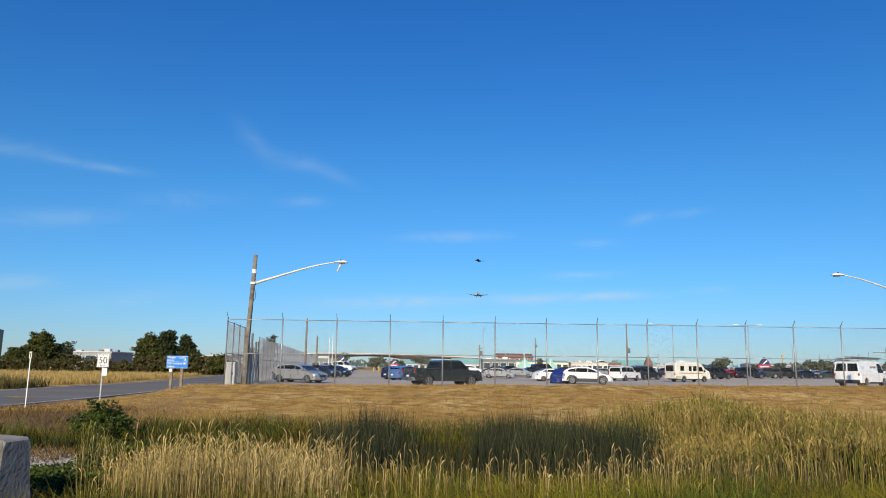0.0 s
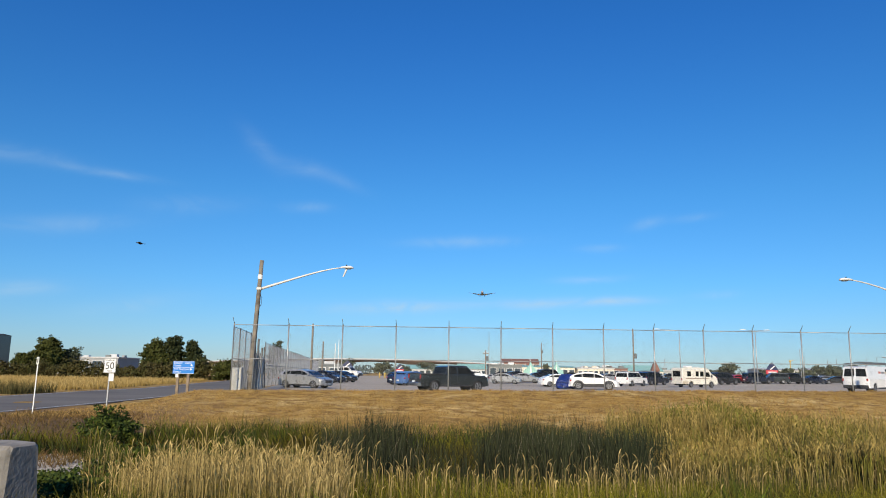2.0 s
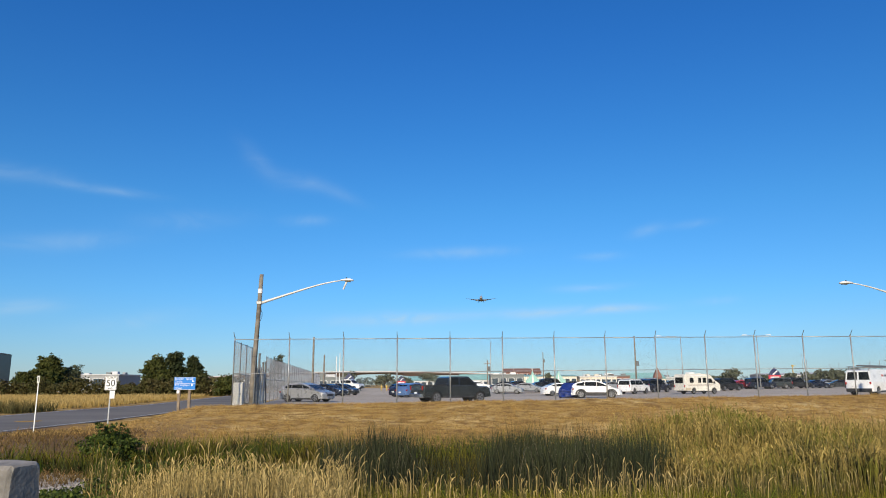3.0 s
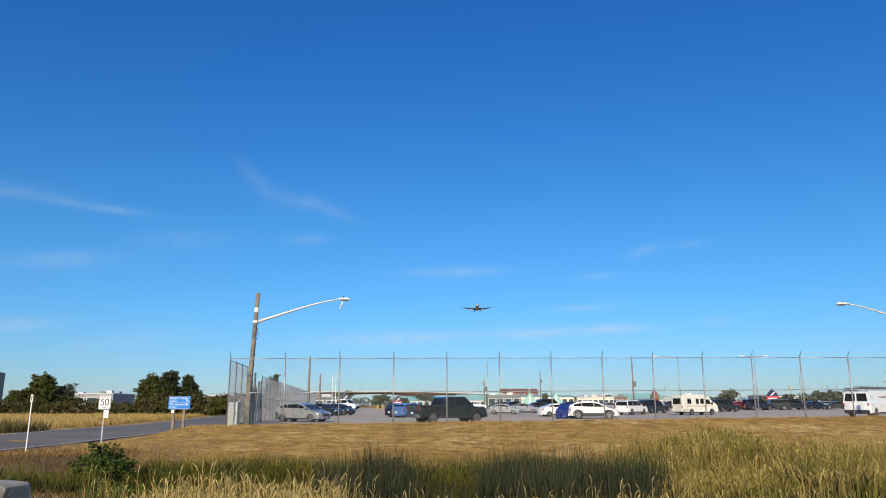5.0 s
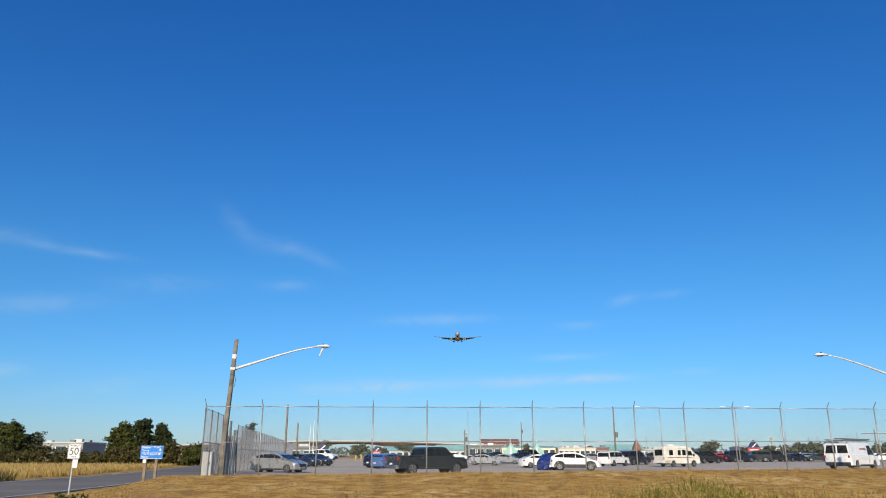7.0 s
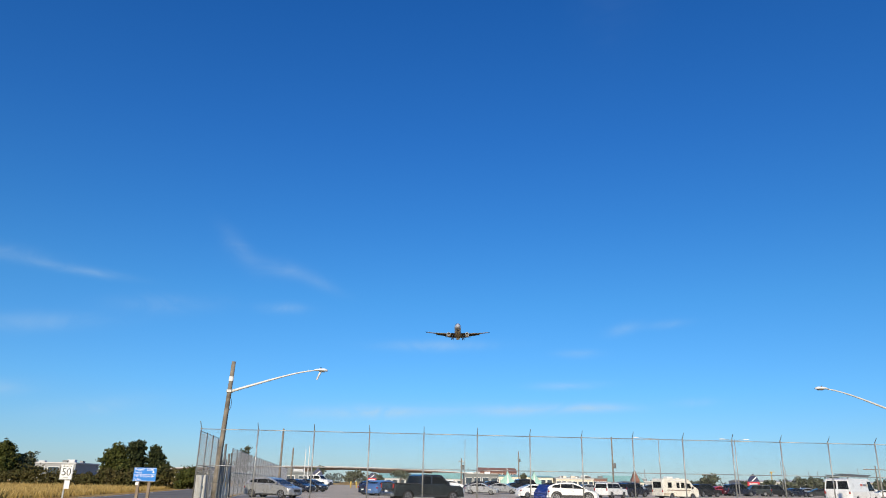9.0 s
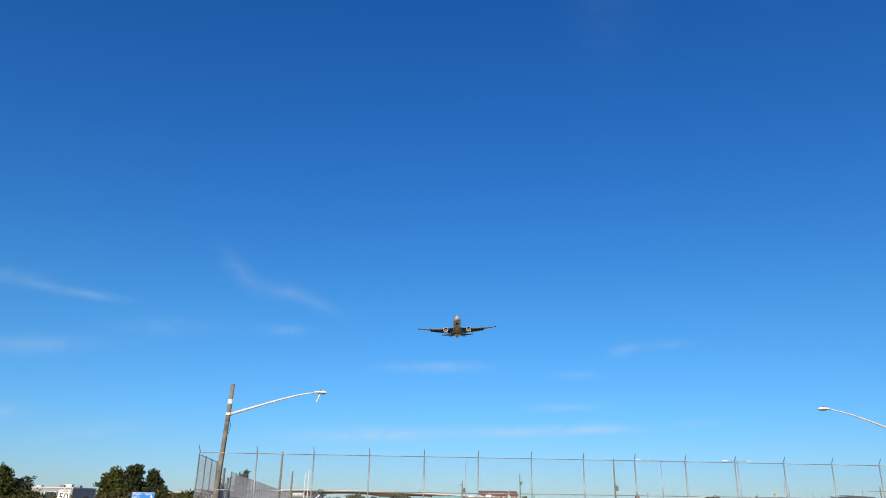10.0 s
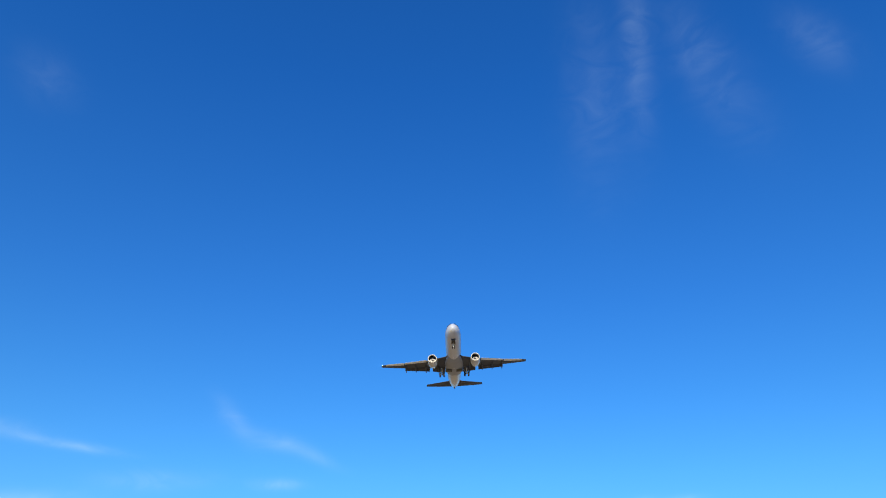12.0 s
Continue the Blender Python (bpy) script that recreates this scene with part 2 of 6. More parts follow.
def fence_y(x):
    return 41.06 + 0.0898 * x


def lot_z(x, y):
    return 0.2 + 0.5 * smooth(95, 140, y) + 0.28 * smooth(18, 34, x) * (1 - smooth(70, 95, y))


def land(x, y):
    """Height of the ground: verge, ditch, dry bank up to the fence, flat lot behind; road and field beyond."""
    x, y = np.asarray(x, float), np.asarray(y, float)
    d = fence_y(x) - y
    crest = 0.55 + 0.011 * x
    bank = np.interp(d, [-6, -2.5, -0.8, 0.5, 5, 12.5, 17, 22, 27, 31.5, 34.5, 60], [0, 0, 0.9, 1, 0.62, 0, -0.28, -0.55, -0.42, 0.02, 0.28, 0.3])
    z = np.where(bank >= 0, -0.62 + bank * (crest + 0.62), -0.62 + bank * 1.6)
    z = np.where(d < -0.3, np.interp(d, [-6, -2.5, -0.3], [0, 0, 1]) * (crest - 0.05 - 0.16) + 0.16, z)
    z = np.where(d <= -2.5, lot_z(x, y) - 0.04, z)
    xs = -9.5 - 3.6 * smooth(28, 37, y)
    left = smooth(0.0, 1.0, (xs - x) / 4.0) * smooth(13, 19, y)
    road = -0.3 + 0.12 * smooth(30, 55, y)
    z = z * (1 - left) + left * road
    # level gravel crossing over the ditch, behind the concrete barrier
    cross = smooth(-0.41, -0.48, x / np.maximum(y, 1.0)) * smooth(5.0, 8.0, y) * (1 - smooth(16.5, 21.0, y)) * smooth(-14.0, -11.0, x)
    z = z * (1 - cross) + cross * np.maximum(z, -0.45)
    far = smooth(-13.8, -16.8, x)
    z = z * (1 - far) + far * road
    return z + 0.04 * np.sin(x * 0.9 + y * 0.31) * np.sin(y * 0.7 - x * 0.2) * (d > 0.5)


def land1(x, y):
    return float(land(np.array([x]), np.array([y]))[0])


# ---- ground, road, lot ----
def ground_material():
    m = bpy.data.materials.new("dry_grass_ground")
    m.use_nodes = True
    q = Graph(m.node_tree)
    pos = q.node("ShaderNodeTexCoord").outputs["Object"]
    dry = q.node("ShaderNodeAttribute", attribute_name="cover")
    dry.attribute_name = "cover"
    cov = q.node("ShaderNodeSeparateColor")
    q.put(cov.inputs[0], dry.outputs["Color"])
    st = q.node("ShaderNodeMapping")
    q.put(st.inputs["Vector"], pos)
    q.put(st.inputs["Scale"], (0.75, 1.0, 1.0))
    big = q.noise(st.outputs[0], 0.28, 5.0, 0.6)
    mid = q.noise(st.outputs[0], 1.6, 5.0, 0.65)
    fine = q.noise(pos, 6.0, 5.0, 0.75)
    lawn = q.ramp(big, [(0.32, (0.34, 0.2, 0.055)), (0.48, (0.52, 0.34, 0.105)), (0.62, (0.7, 0.51, 0.21))])
    lawn = q.mix(q.maprange(mid, 0.44, 0.6), lawn, (0.25, 0.14, 0.042))
    lawn = q.mix(q.maprange(fine, 0.45, 0.75, 0.0, 0.7), lawn, (0.17, 0.1, 0.028))
    soil = q.ramp(mid, [(0.35, (0.03, 0.032, 0.01)), (0.55, (0.055, 0.05, 0.018)), (0.75, (0.1, 0.08, 0.03))])
    dirt = q.ramp(mid, [(0.3, (0.15, 0.085, 0.04)), (0.55, (0.25, 0.155, 0.08)), (0.75, (0.36, 0.28, 0.17))])
    col = q.mix(cov.outputs[0], soil, lawn)
    col = q.mix(cov.outputs[1], col, dirt)
    col = q.mix(cov.outputs[2], col, q.ramp(fine, [(0.35, (0.17, 0.155, 0.13)), (0.6, (0.36, 0.33, 0.28))]))
    b = q.node("ShaderNodeBsdfPrincipled")
    q.put(b.inputs["Base Color"], col)
    q.put(b.inputs["Roughness"], 0.95)
    q.put(b.inputs["Specular IOR Level"], 0.15)
    bn = q.node("ShaderNodeBump")
    q.put(bn.inputs["Strength"], 0.8)
    q.put(bn.inputs["Distance"], 0.08)
    q.put(bn.inputs["Height"], q.math("ADD", fine, mid))
    q.put(b.inputs["Normal"], bn.outputs[0])
    q.put(q.node("ShaderNodeOutputMaterial").inputs[0], b.outputs[0])
    return m


def grid_sheet(name, xs, ys, height, material):
    X, Y = np.meshgrid(xs, ys)
    Z = height(X, Y)
    v = np.stack([X, Y, Z], -1).reshape(-1, 3)
    nx, ny = len(xs), len(ys)
    i, j = np.meshgrid(np.arange(nx - 1), np.arange(ny - 1))
    a = (j * nx + i).ravel()
    f = np.stack([a, a + 1, a + nx + 1, a + nx], 1)
    return raw_mesh(name, v, f, material, smooth=True), v


def stretch(lo, hi, step, reach, n):
    inner = np.arange(lo, hi + step / 2, step)
    grow = step * (np.geomspace(1, (reach) / step, n))
    return np.concatenate([lo - grow[::-1], inner, hi + grow])


gx, gy = stretch(-34, 44, 0.4, 3600, 26), stretch(-4, 64, 0.4, 3600, 26)
ground, gv = grid_sheet("ground", gx, gy, land, ground_material())
ca = ground.data.color_attributes.new("cover", "FLOAT_COLOR", "POINT")
d = fence_y(gv[:, 0]) - gv[:, 1]
lawn_w = 1 - smooth(10.5, 14.0, d + 1.2 * np.sin(gv[:, 0] * 0.7) + 0.6 * np.sin(gv[:, 0] * 2.3))
lawn_w = np.maximum(lawn_w, smooth(-27, -30, gv[:, 0]))
dirt_w = smooth(-9, -12.5, gv[:, 0]) * smooth(16, 19, gv[:, 1]) * (1 - smooth(30, 36, gv[:, 1])) * (1 - smooth(-27, -29, gv[:, 0]))
dirt_w = np.maximum(dirt_w, (1 - smooth(0.0, 1.4, np.hypot((gv[:, 0] + 11.5) / 2.0, (gv[:, 1] - 18.6) / 2.0))))
gravel_w = 1 - smooth(0.7, 1.25, np.hypot((gv[:, 0] + 7.5 + 0.55 * (gv[:, 1] - 13.6)) / 1.5, (gv[:, 1] - 13.6) / 3.0))
cols = np.stack([lawn_w, dirt_w * 0.85, gravel_w, 0 * d + 1], 1).astype(np.float32)
ca.data.foreach_set("color", cols.ravel())
tagged(ground, "dry tan grass ground with a damp ditch", "ground", kind="structure")


def asphalt(name, base):
    m = bpy.data.materials.new(name)
    m.use_nodes = True
    q = Graph(m.node_tree)
    pos = q.node("ShaderNodeTexCoord").outputs["Object"]
    st = q.node("ShaderNodeMapping")
    q.put(st.inputs["Vector"], pos)
    q.put(st.inputs["Scale"], (0.35, 1.0, 1.0))
    n1 = q.noise(st.outputs[0], 0.22, 5.0, 0.6)
    n2 = q.noise(pos, 30.0, 3.0)
    stain = q.maprange(q.noise(st.outputs[0], 0.16, 2.0), 0.60, 0.68)
    col = q.mix(q.maprange(n1, 0.3, 0.7), tuple(c * 0.8 for c in base), tuple(c * 1.25 for c in base))
    col = q.mix(q.math("MULTIPLY", n2, 0.35), col, tuple(c * 0.5 for c in base))
    col = q.mix(q.math("MULTIPLY", stain, 0.55), col, tuple(c * 0.35 for c in base))
    b = q.node("ShaderNodeBsdfPrincipled")
    q.put(b.inputs["Base Color"], col)
    q.put(b.inputs["Roughness"], 0.88)
    bn = q.node("ShaderNodeBump")
    q.put(bn.inputs["Strength"], 0.3)
    q.put(bn.inputs["Distance"], 0.01)
    q.put(bn.inputs["Height"], n2)
    q.put(b.inputs["Normal"], bn.outputs[0])
    q.put(q.node("ShaderNodeOutputMaterial").inputs[0], b.outputs[0])
    return m


ASPHALT = asphalt("worn_lot_asphalt", (0.48, 0.41, 0.32))
ROAD = asphalt("road_asphalt", (0.17, 0.15, 0.125))


def slab(name, outline_x, ys, height, material, depth=0.12):
    """A paved strip between two side lines, with thickness."""
    bm = bmesh.new()
    rows = []
    for y in ys:
        x0, x1 = outline_x(y)
        zz = [float(height(np.array(x), np.array(y))) for x in (x0, (x0 + x1) / 2, x1)]
        rows.append([bm.verts.new((x, y, z)) for x, z in zip((x0, (x0 + x1) / 2, x1), zz)] + [bm.verts.new((x1, y, zz[2] - depth)), bm.verts.new((x0, y, zz[0] - depth))])
    for a, b in zip(rows, rows[1:]):
        for i in range(5):
            j = (i + 1) % 5
            bm.faces.new((a[i], a[j], b[j], b[i]))
    bm.faces.new(rows[0][::-1])
    bm.faces.new(rows[-1])
    bmesh.ops.recalc_face_normals(bm, faces=bm.faces[:])
    return part(name, bm, material, smooth=False)


# the lot starts behind the fence and follows it
bm = bmesh.new()
cols_x = np.linspace(-12.5, 130, 40)
rws = []
for k in [0, 4, 10, 20, 30, 45, 55, 65, 75, 85, 95, 105, 118, 135]:
    row = []
    for x in cols_x:
        y = fence_y(x) + 1.9 + k
        xx = x - (max(0.0, y - 46) * 0.165 if x < -12 else 0)
        row.append(bm.verts.new((xx, y, float(lot_z(xx, y)) + 0.01)))
    rws.append(row)
for a, b in zip(rws, rws[1:]):
    for i in range(len(a) - 1):
        bm.faces.new((a[i], a[i + 1], b[i + 1], b[i]))
lot = part("parking_lot", bm, ASPHALT, smooth=True)
tagged(lot, "worn grey asphalt parking lot", "parking lot", kind="structure")


def road_h(x, y):
    return -0.3 + 0.12 * smooth(30, 55, np.asarray(y, float)) + 0.03


def road_x(y):
    s = -max(0.0, y - 62) * 0.17
    return (-26.6 + s, -17.6 + s)


ry = [-60, -20, 0, 10, 20, 28, 34, 40, 46, 52, 58, 64, 72, 82, 95, 110, 130, 160]
road = slab("road", road_x, ry, road_h, ROAD)
tagged(road, "two-lane grey asphalt road", "road", kind="structure")
LINE = mat("worn_white_road_paint", (0.62, 0.62, 0.6), 0.7, vary=0.3, scale=4)
for off in (0.35, 8.6):
    ln = slab("edge_line", lambda y, off=off: (road_x(y)[0] + off, road_x(y)[0] + off + 0.13), ry, lambda x, y: road_h(x, y) + 0.006, LINE, 0.004)
    tagged(ln, "worn white road edge line", "road marking", kind="structure")

# darker patches in the lot
DARK_ASPHALT = asphalt("darker_lot_asphalt", (0.11, 0.1, 0.09))
for px, py, pw, pl in ((29.8, 57.3, 4.4, 1.3), (27.6, 89.2, 3.0, 1.4)):
    bm = bmesh.new()
    ring = [(px + pw / 2 * math.cos(a) * (1 + 0.12 * math.sin(5 * a)), py + pl / 2 * math.sin(a) * (1 + 0.15 * math.cos(4 * a))) for a in (2 * math.pi * i / 28 for i in range(28))]
    vs = [bm.verts.new((x, y, float(lot_z(x, y)) + 0.018)) for x, y in ring]
    bm.faces.new(vs)
    tagged(part("asphalt_patch", bm, DARK_ASPHALT), "dark patch on the worn asphalt", "asphalt patch", kind="structure")

# ---- boundary fence ----
FX0, FDX, FN = -12.08, 3.0378, 15
FABRIC_H = 3.62


def fence_fabric_bm(length, height, rise, pitch=0.085, r=0.0013):
    """Diagonal wires of a chain-link panel, along x from 0 to length."""
    bm = bmesh.new()
    w = r * 2
    n = int((length + height) / pitch)
    for sgn in (1, -1):
        for k in range(1, n):
            s = k * pitch
            x0, z0 = (s, 0.0) if s <= length else (length, s - length)
            x1, z1 = (0.0, s) if s <= height else (s - height, height)
            if sgn < 0:
                x0, x1 = length - x0, length - x1
            up = lambda x, z: z + 0.05 + rise * x / length
            p, q2 = Vector((x0, sgn * r, up(x0, z0))), Vector((x1, sgn * r, up(x1, z1)))
            add_tube(bm, p, q2, r, n=3, caps=False)
    return bm


def crest_z(x):
    return 0.45 + 0.0065 * x


fence = thing("boundary_fence", "tall galvanised chain-link fence with barbed-wire arms on the bank", "fence", pose(0, 0, 0))
post_mesh = None
fabric_mesh = None
yaw_f = math.degrees(math.atan(0.0898))
for i in range(FN):
    x = FX0 + FDX * i
    y, z = fence_y(x), crest_z(x)
    top = z + 3.72
    if post_mesh is None:
        bm = tube((0, 0, -0.4), (0, 0, 3.72), 0.037, n=10)
        add_tube(bm, (0, 0, 3.70), (0, 0, 3.80), 0.045, 0.02, n=8)
        arm = bmesh.new()
        add_tube(arm, (0, 0, 3.74), (0.0, -0.28, 4.06), 0.021, 0.014, n=6)
        for k in (0.3, 0.62, 0.95):
            add_box(arm, (-0.02, -0.28 * k - 0.02, 3.74 + 0.32 * k - 0.012), (0.02, -0.28 * k + 0.02, 3.74 + 0.32 * k + 0.012))
        p = part("post", bm, GALV, fence, smooth=True)
        a = part("barb_arm", arm, GALV_DARK, fence)
        post_mesh, arm_mesh = p.data, a.data
    else:
        p, a = new("post", post_mesh), new("barb_arm", arm_mesh)
        p.parent = a.parent = fence
    for o in (p, a):
        o.matrix_basis = pose(x, y, z)
    if i < FN - 1:
        if fabric_mesh is None:
            f = part("chain_link_panel", fence_fabric_bm(math.hypot(FDX, FDX * 0.0898), FABRIC_H, 0.033), GALV_DARK, fence)
            fabric_mesh = f.data
        else:
            f = new("chain_link_panel", fabric_mesh)
            f.parent = fence
        f.matrix_basis = pose(x, y - 0.045, z, 0, 0, yaw_f)
        x2 = x + FDX
        z2 = crest_z(x2)
        part("top_rail", tube((x, y, z + 3.68), (x2, fence_y(x2), z2 + 3.68), 0.021, n=6), GALV, fence, smooth=True)
        part("mid_rail", tube((x, y, z + 1.78), (x2, fence_y(x2), z2 + 1.78), 0.021, n=6), GALV, fence, smooth=True)

# side fence: from the corner back along the road, a gap with a low gate, then far into the distance
side = thing("side_fence", "galvanised chain-link fence running back beside the lot", "fence", pose(0, 0, 0))


def side_z(x, y):
    return 0.38 - 0.16 * float(smooth(40, 56, np.array(y)))


SIDE_MESH = mat("pale_weathered_mesh", (0.5, 0.5, 0.49), 0.6, 0.1, vary=0.2, scale=1.5)


def run(ax, ay, bx, by, height, step, name="chain_link_panel", mid=True):
    """Posts, rails and mesh along a straight line."""
    n = max(1, round(math.hypot(bx - ax, by - ay) / step))
    L = math.hypot(bx - ax, by - ay) / n
    yaw = math.degrees(math.atan2(by - ay, bx - ax))
    first = [part("post", tube((0, 0, -0.3), (0, 0, height + 0.05), 0.036, n=8), GALV_DARK, side, smooth=True),
             part(name, fence_fabric_bm(L, height - 0.1, 0.0, pitch=0.1, r=0.003), SIDE_MESH, side)]
    pm, fm = first[0].data, first[1].data
    for i in range(n + 1):
        t = i / n
        x, y = ax + (bx - ax) * t, ay + (by - ay) * t
        z = side_z(x, y)
        p = first[0] if i == 0 else new("post", pm)
        p.parent = side
        p.matrix_basis = pose(x, y, z)
        if i < n:
            f = first[1] if i == 0 else new(name, fm)
            f.parent = side
            f.matrix_basis = pose(x, y, z, 0, 0, yaw)
            x2, y2 = ax + (bx - ax) * (i + 1) / n, ay + (by - ay) * (i + 1) / n
            for nm, h in (("top_rail", height),) + ((("mid_rail", height * 0.5),) if mid else ()):
                part(nm, tube((x, y, z + h), (x2, y2, side_z(x2, y2) + h), 0.022, n=6), GALV, side, smooth=True)


run(-12.08, 39.97, -12.75, 46.0, 3.55, 2.0)
run(-14.35, 56.0, -27.05, 150.0, 3.45, 3.05)

GREY_PALE = mat("weathered_grey_pale", (0.13, 0.13, 0.125), 0.8, 0, vary=0.35, scale=3)
gate = thing("sliding_gate", "leaning grey steel gate with uneven vertical pales", "gate", pose(0, 0, 0))
random.seed(11)
for i in range(26):
    t = (i + 0.4) / 26
    x, y = -12.75 - 1.6 * t, 46 + 10 * t
    h = 2.35 + random.uniform(-0.15, 0.45) + (0.7 if i in (3, 9, 20, 24) else 0)
    ln = random.uniform(-0.12, 0.12)
    part("pale", tube((x + random.uniform(-.15, .15), y, 0.12), (x + ln, y, 0.2 + h), random.choice((0.04, 0.06, 0.09)), n=6), random.choice((GALV, GALV_DARK, GREY_PALE)), gate)
for h in (0.35, 1.3, 2.45):
    part("rail", tube((-12.75, 46, h), (-14.35, 56, h), 0.03, n=6), GALV_DARK, gate)
part("gate_panel", box((-13.15, 46.2, 0.3), (-13.1, 46.8, 2.2)), GALV_DARK, gate)

cab = thing("electrical_cabinet", "pale grey steel electrical cabinet beside the fence corner", "cabinet", pose(-12.08, 41.1, land1(-12.08, 41.1) - 0.05))
part("housing", box((-0.3, -0.22, 0.1), (0.3, 0.22, 1.42), 0.02), mat("grey_cabinet_enamel", (0.5, 0.5, 0.47), 0.55, vary=0.05), cab)
part("plinth", box((-0.32, -0.24, -0.2), (0.32, 0.24, 0.1)), CONCRETE, cab)
part("door", box((-0.27, -0.24, 0.15), (0.27, -0.215, 1.36), 0.008), mat("grey_cabinet_enamel", (0.5, 0.5, 0.47)), cab)
part("handle", box((0.18, -0.265, 0.7), (0.21, -0.24, 0.85)), BLACK, cab)


# ---- street lamps ----
def lamp_head_bm(s=1.0):
    rings = []
    for x, w, t, dz in ((-0.12, 0.05, 0.05, 0.0), (0.0, 0.13, 0.07, 0.01), (0.3, 0.17, 0.1, 0.02), (0.65, 0.17, 0.11, 0.02), (0.85, 0.12, 0.08, 0.0), (0.92, 0.05, 0.04, -0.01)):
        rings.append([(x * s, w * math.cos(a), dz + t * math.sin(a) * (1.0 if math.sin(a) > 0 else 0.6)) for a in (2 * math.pi * i / 12 for i in range(12))])
    return loft(rings)


def street_lamp(label, base, top_z, root_z, tip, wooden, lean=0.0, brace=True):
    bx, by, bz = base
    lamp = thing("street_lamp", label, "street lamp", pose(bx, by, bz))
    t = Vector(tip) - Vector(base)
    H = top_z - bz
    bm = bmesh.new()
    n = 12
    rings = []
    for k in range(9):
        h = H * k / 8
        r = (0.165 - 0.045 * k / 8) if wooden else (0.11 - 0.04 * k / 8)
        rings.append([(lean * h + r * math.cos(a), r * math.sin(a), h - (0.4 if k == 0 else 0)) for a in (2 * math.pi * i / n for i in range(n))])
    part("pole", loft(rings), WOOD if wooden else GALV, lamp, smooth=True)
    rz = root_z - bz
    sgn = 1 if t.x > 0 else -1
    pts = [Vector((lean * rz + sgn * 0.12, 0, rz))]
    run_x = t.x - sgn * 0.74 - pts[0].x
    for k in range(1, 13):
        u = k / 12
        pts.append(Vector((pts[0].x + run_x * u, t.y * u, rz + (t.z - rz) * (1.16 * u - 0.16 * u ** 5))))
    rings = []
    for k, p in enumerate(pts):
        r = 0.09 - 0.055 * k / 12
        rings.append([(p.x, p.y + r * math.cos(a), p.z + r * math.sin(a)) for a in (2 * math.pi * i / 8 for i in range(8))])
    arm = part("arm", loft(rings), ALU, lamp, smooth=True)
    part("bracket", box((lean * rz - 0.14, -0.15, rz - 0.09), (lean * rz + 0.16, 0.15, rz + 0.09), 0.02), GALV, lamp)
    head = part("lamp_head", lamp_head_bm(0.78), mat("lamp_housing_grey", (0.72, 0.73, 0.72), 0.45, vary=0.12), lamp, smooth=True)
    head.matrix_basis = pose(t.x - sgn * 0.72, t.y, t.z, 0, 0, 0 if sgn > 0 else 180)
    lens = part("lens", box((0.22, -0.12, -0.085), (0.56, 0.12, -0.04), 0.02), mat("lamp_lens_dark", (0.12, 0.12, 0.11), 0.2), head)
    eye = part("photocell", tube((0.3, 0, 0.1), (0.3, 0, 0.18), 0.04, n=8), BLACK, head)
    return lamp


lampA = street_lamp("street lamp on a weathered wooden pole with long pale arm", (-11.57, 42.0, land1(-11.57, 42.0)), 8.07, 6.35, (-5.72, 42.0, 7.68), True, lean=0.037)
band = part("white_band", tube((0.249, 0, 6.72), (0.258, 0, 6.98), 0.139, n=14), WHITE, lampA, "white reflective band")
bm = bmesh.new()
add_tube(bm, (5.45, -0.02, 7.42), (5.25, -0.02, 6.92), 0.06, 0.05, n=8)
part("hanging_bracket", bm, ALU, lampA)
bm = bmesh.new()
cp = [(0.36, -0.1, 5.8), (0.45, -0.1, 5.5), (0.43, -0.1, 5.2), (0.33, -0.12, 5.0), (0.3, -0.13, 4.8), (0.2, -0.16, 2.0)]
for p, q2 in zip(cp, cp[1:]):
    add_tube(bm, p, q2, 0.014, n=5)
part("cable", bm, BLACK, lampA)
part("conduit", tube((0.16, -0.1, -0.1), (0.2, -0.1, 3.2), 0.04, n=8), GALV_DARK, lampA)
lampB = street_lamp("street lamp with a long pale arm on a wooden pole", (30.2, 43.2, land1(30.2, 43.2)), 7.8, 5.75, (23.48, 42.2, 7.4), True)


# ---- roadside signs ----
def speed_sign():
    x, y = -15.6, 33.0
    s = thing("speed_limit_sign", "white fifty speed limit sign on a thin steel post", "road sign", pose(x, y, land1(x, y), 0, 0, 0))
    part("post", box((-0.028, -0.02, -0.4), (0.028, 0.02, 2.25)), GALV, s)
    part("plate", box((-0.275, -0.035, 1.58), (0.275, -0.025, 2.22), 0.004), WHITE, s)
    for a in ((-0.262, -0.25), (0.25, 0.262)):
        part("border", box((a[0], -0.0385, 1.594), (a[1], -0.036, 2.206)), BLACK, s)
    for a in ((1.594, 1.606), (2.194, 2.206)):
        part("border", box((-0.249, -0.0385, a[0]), (0.249, -0.036, a[1])), BLACK, s)
    text_mesh("numerals", "50", 0.44, BLACK, pose(0, -0.039, 1.885, 90, 0, 0), s, "bold black numerals", squeeze=0.95)
    text_mesh("heading", "MAXIMUM", 0.088, BLACK, pose(0, -0.039, 2.13, 90, 0, 0), s)
    text_mesh("unit", "km/h", 0.11, BLACK, pose(0, -0.039, 1.665, 90, 0, 0), s)
    part("tab_plate", box((0.0, -0.033, 1.2), (0.22, -0.025, 1.55), 0.004), WHITE, s, "small white plate below")


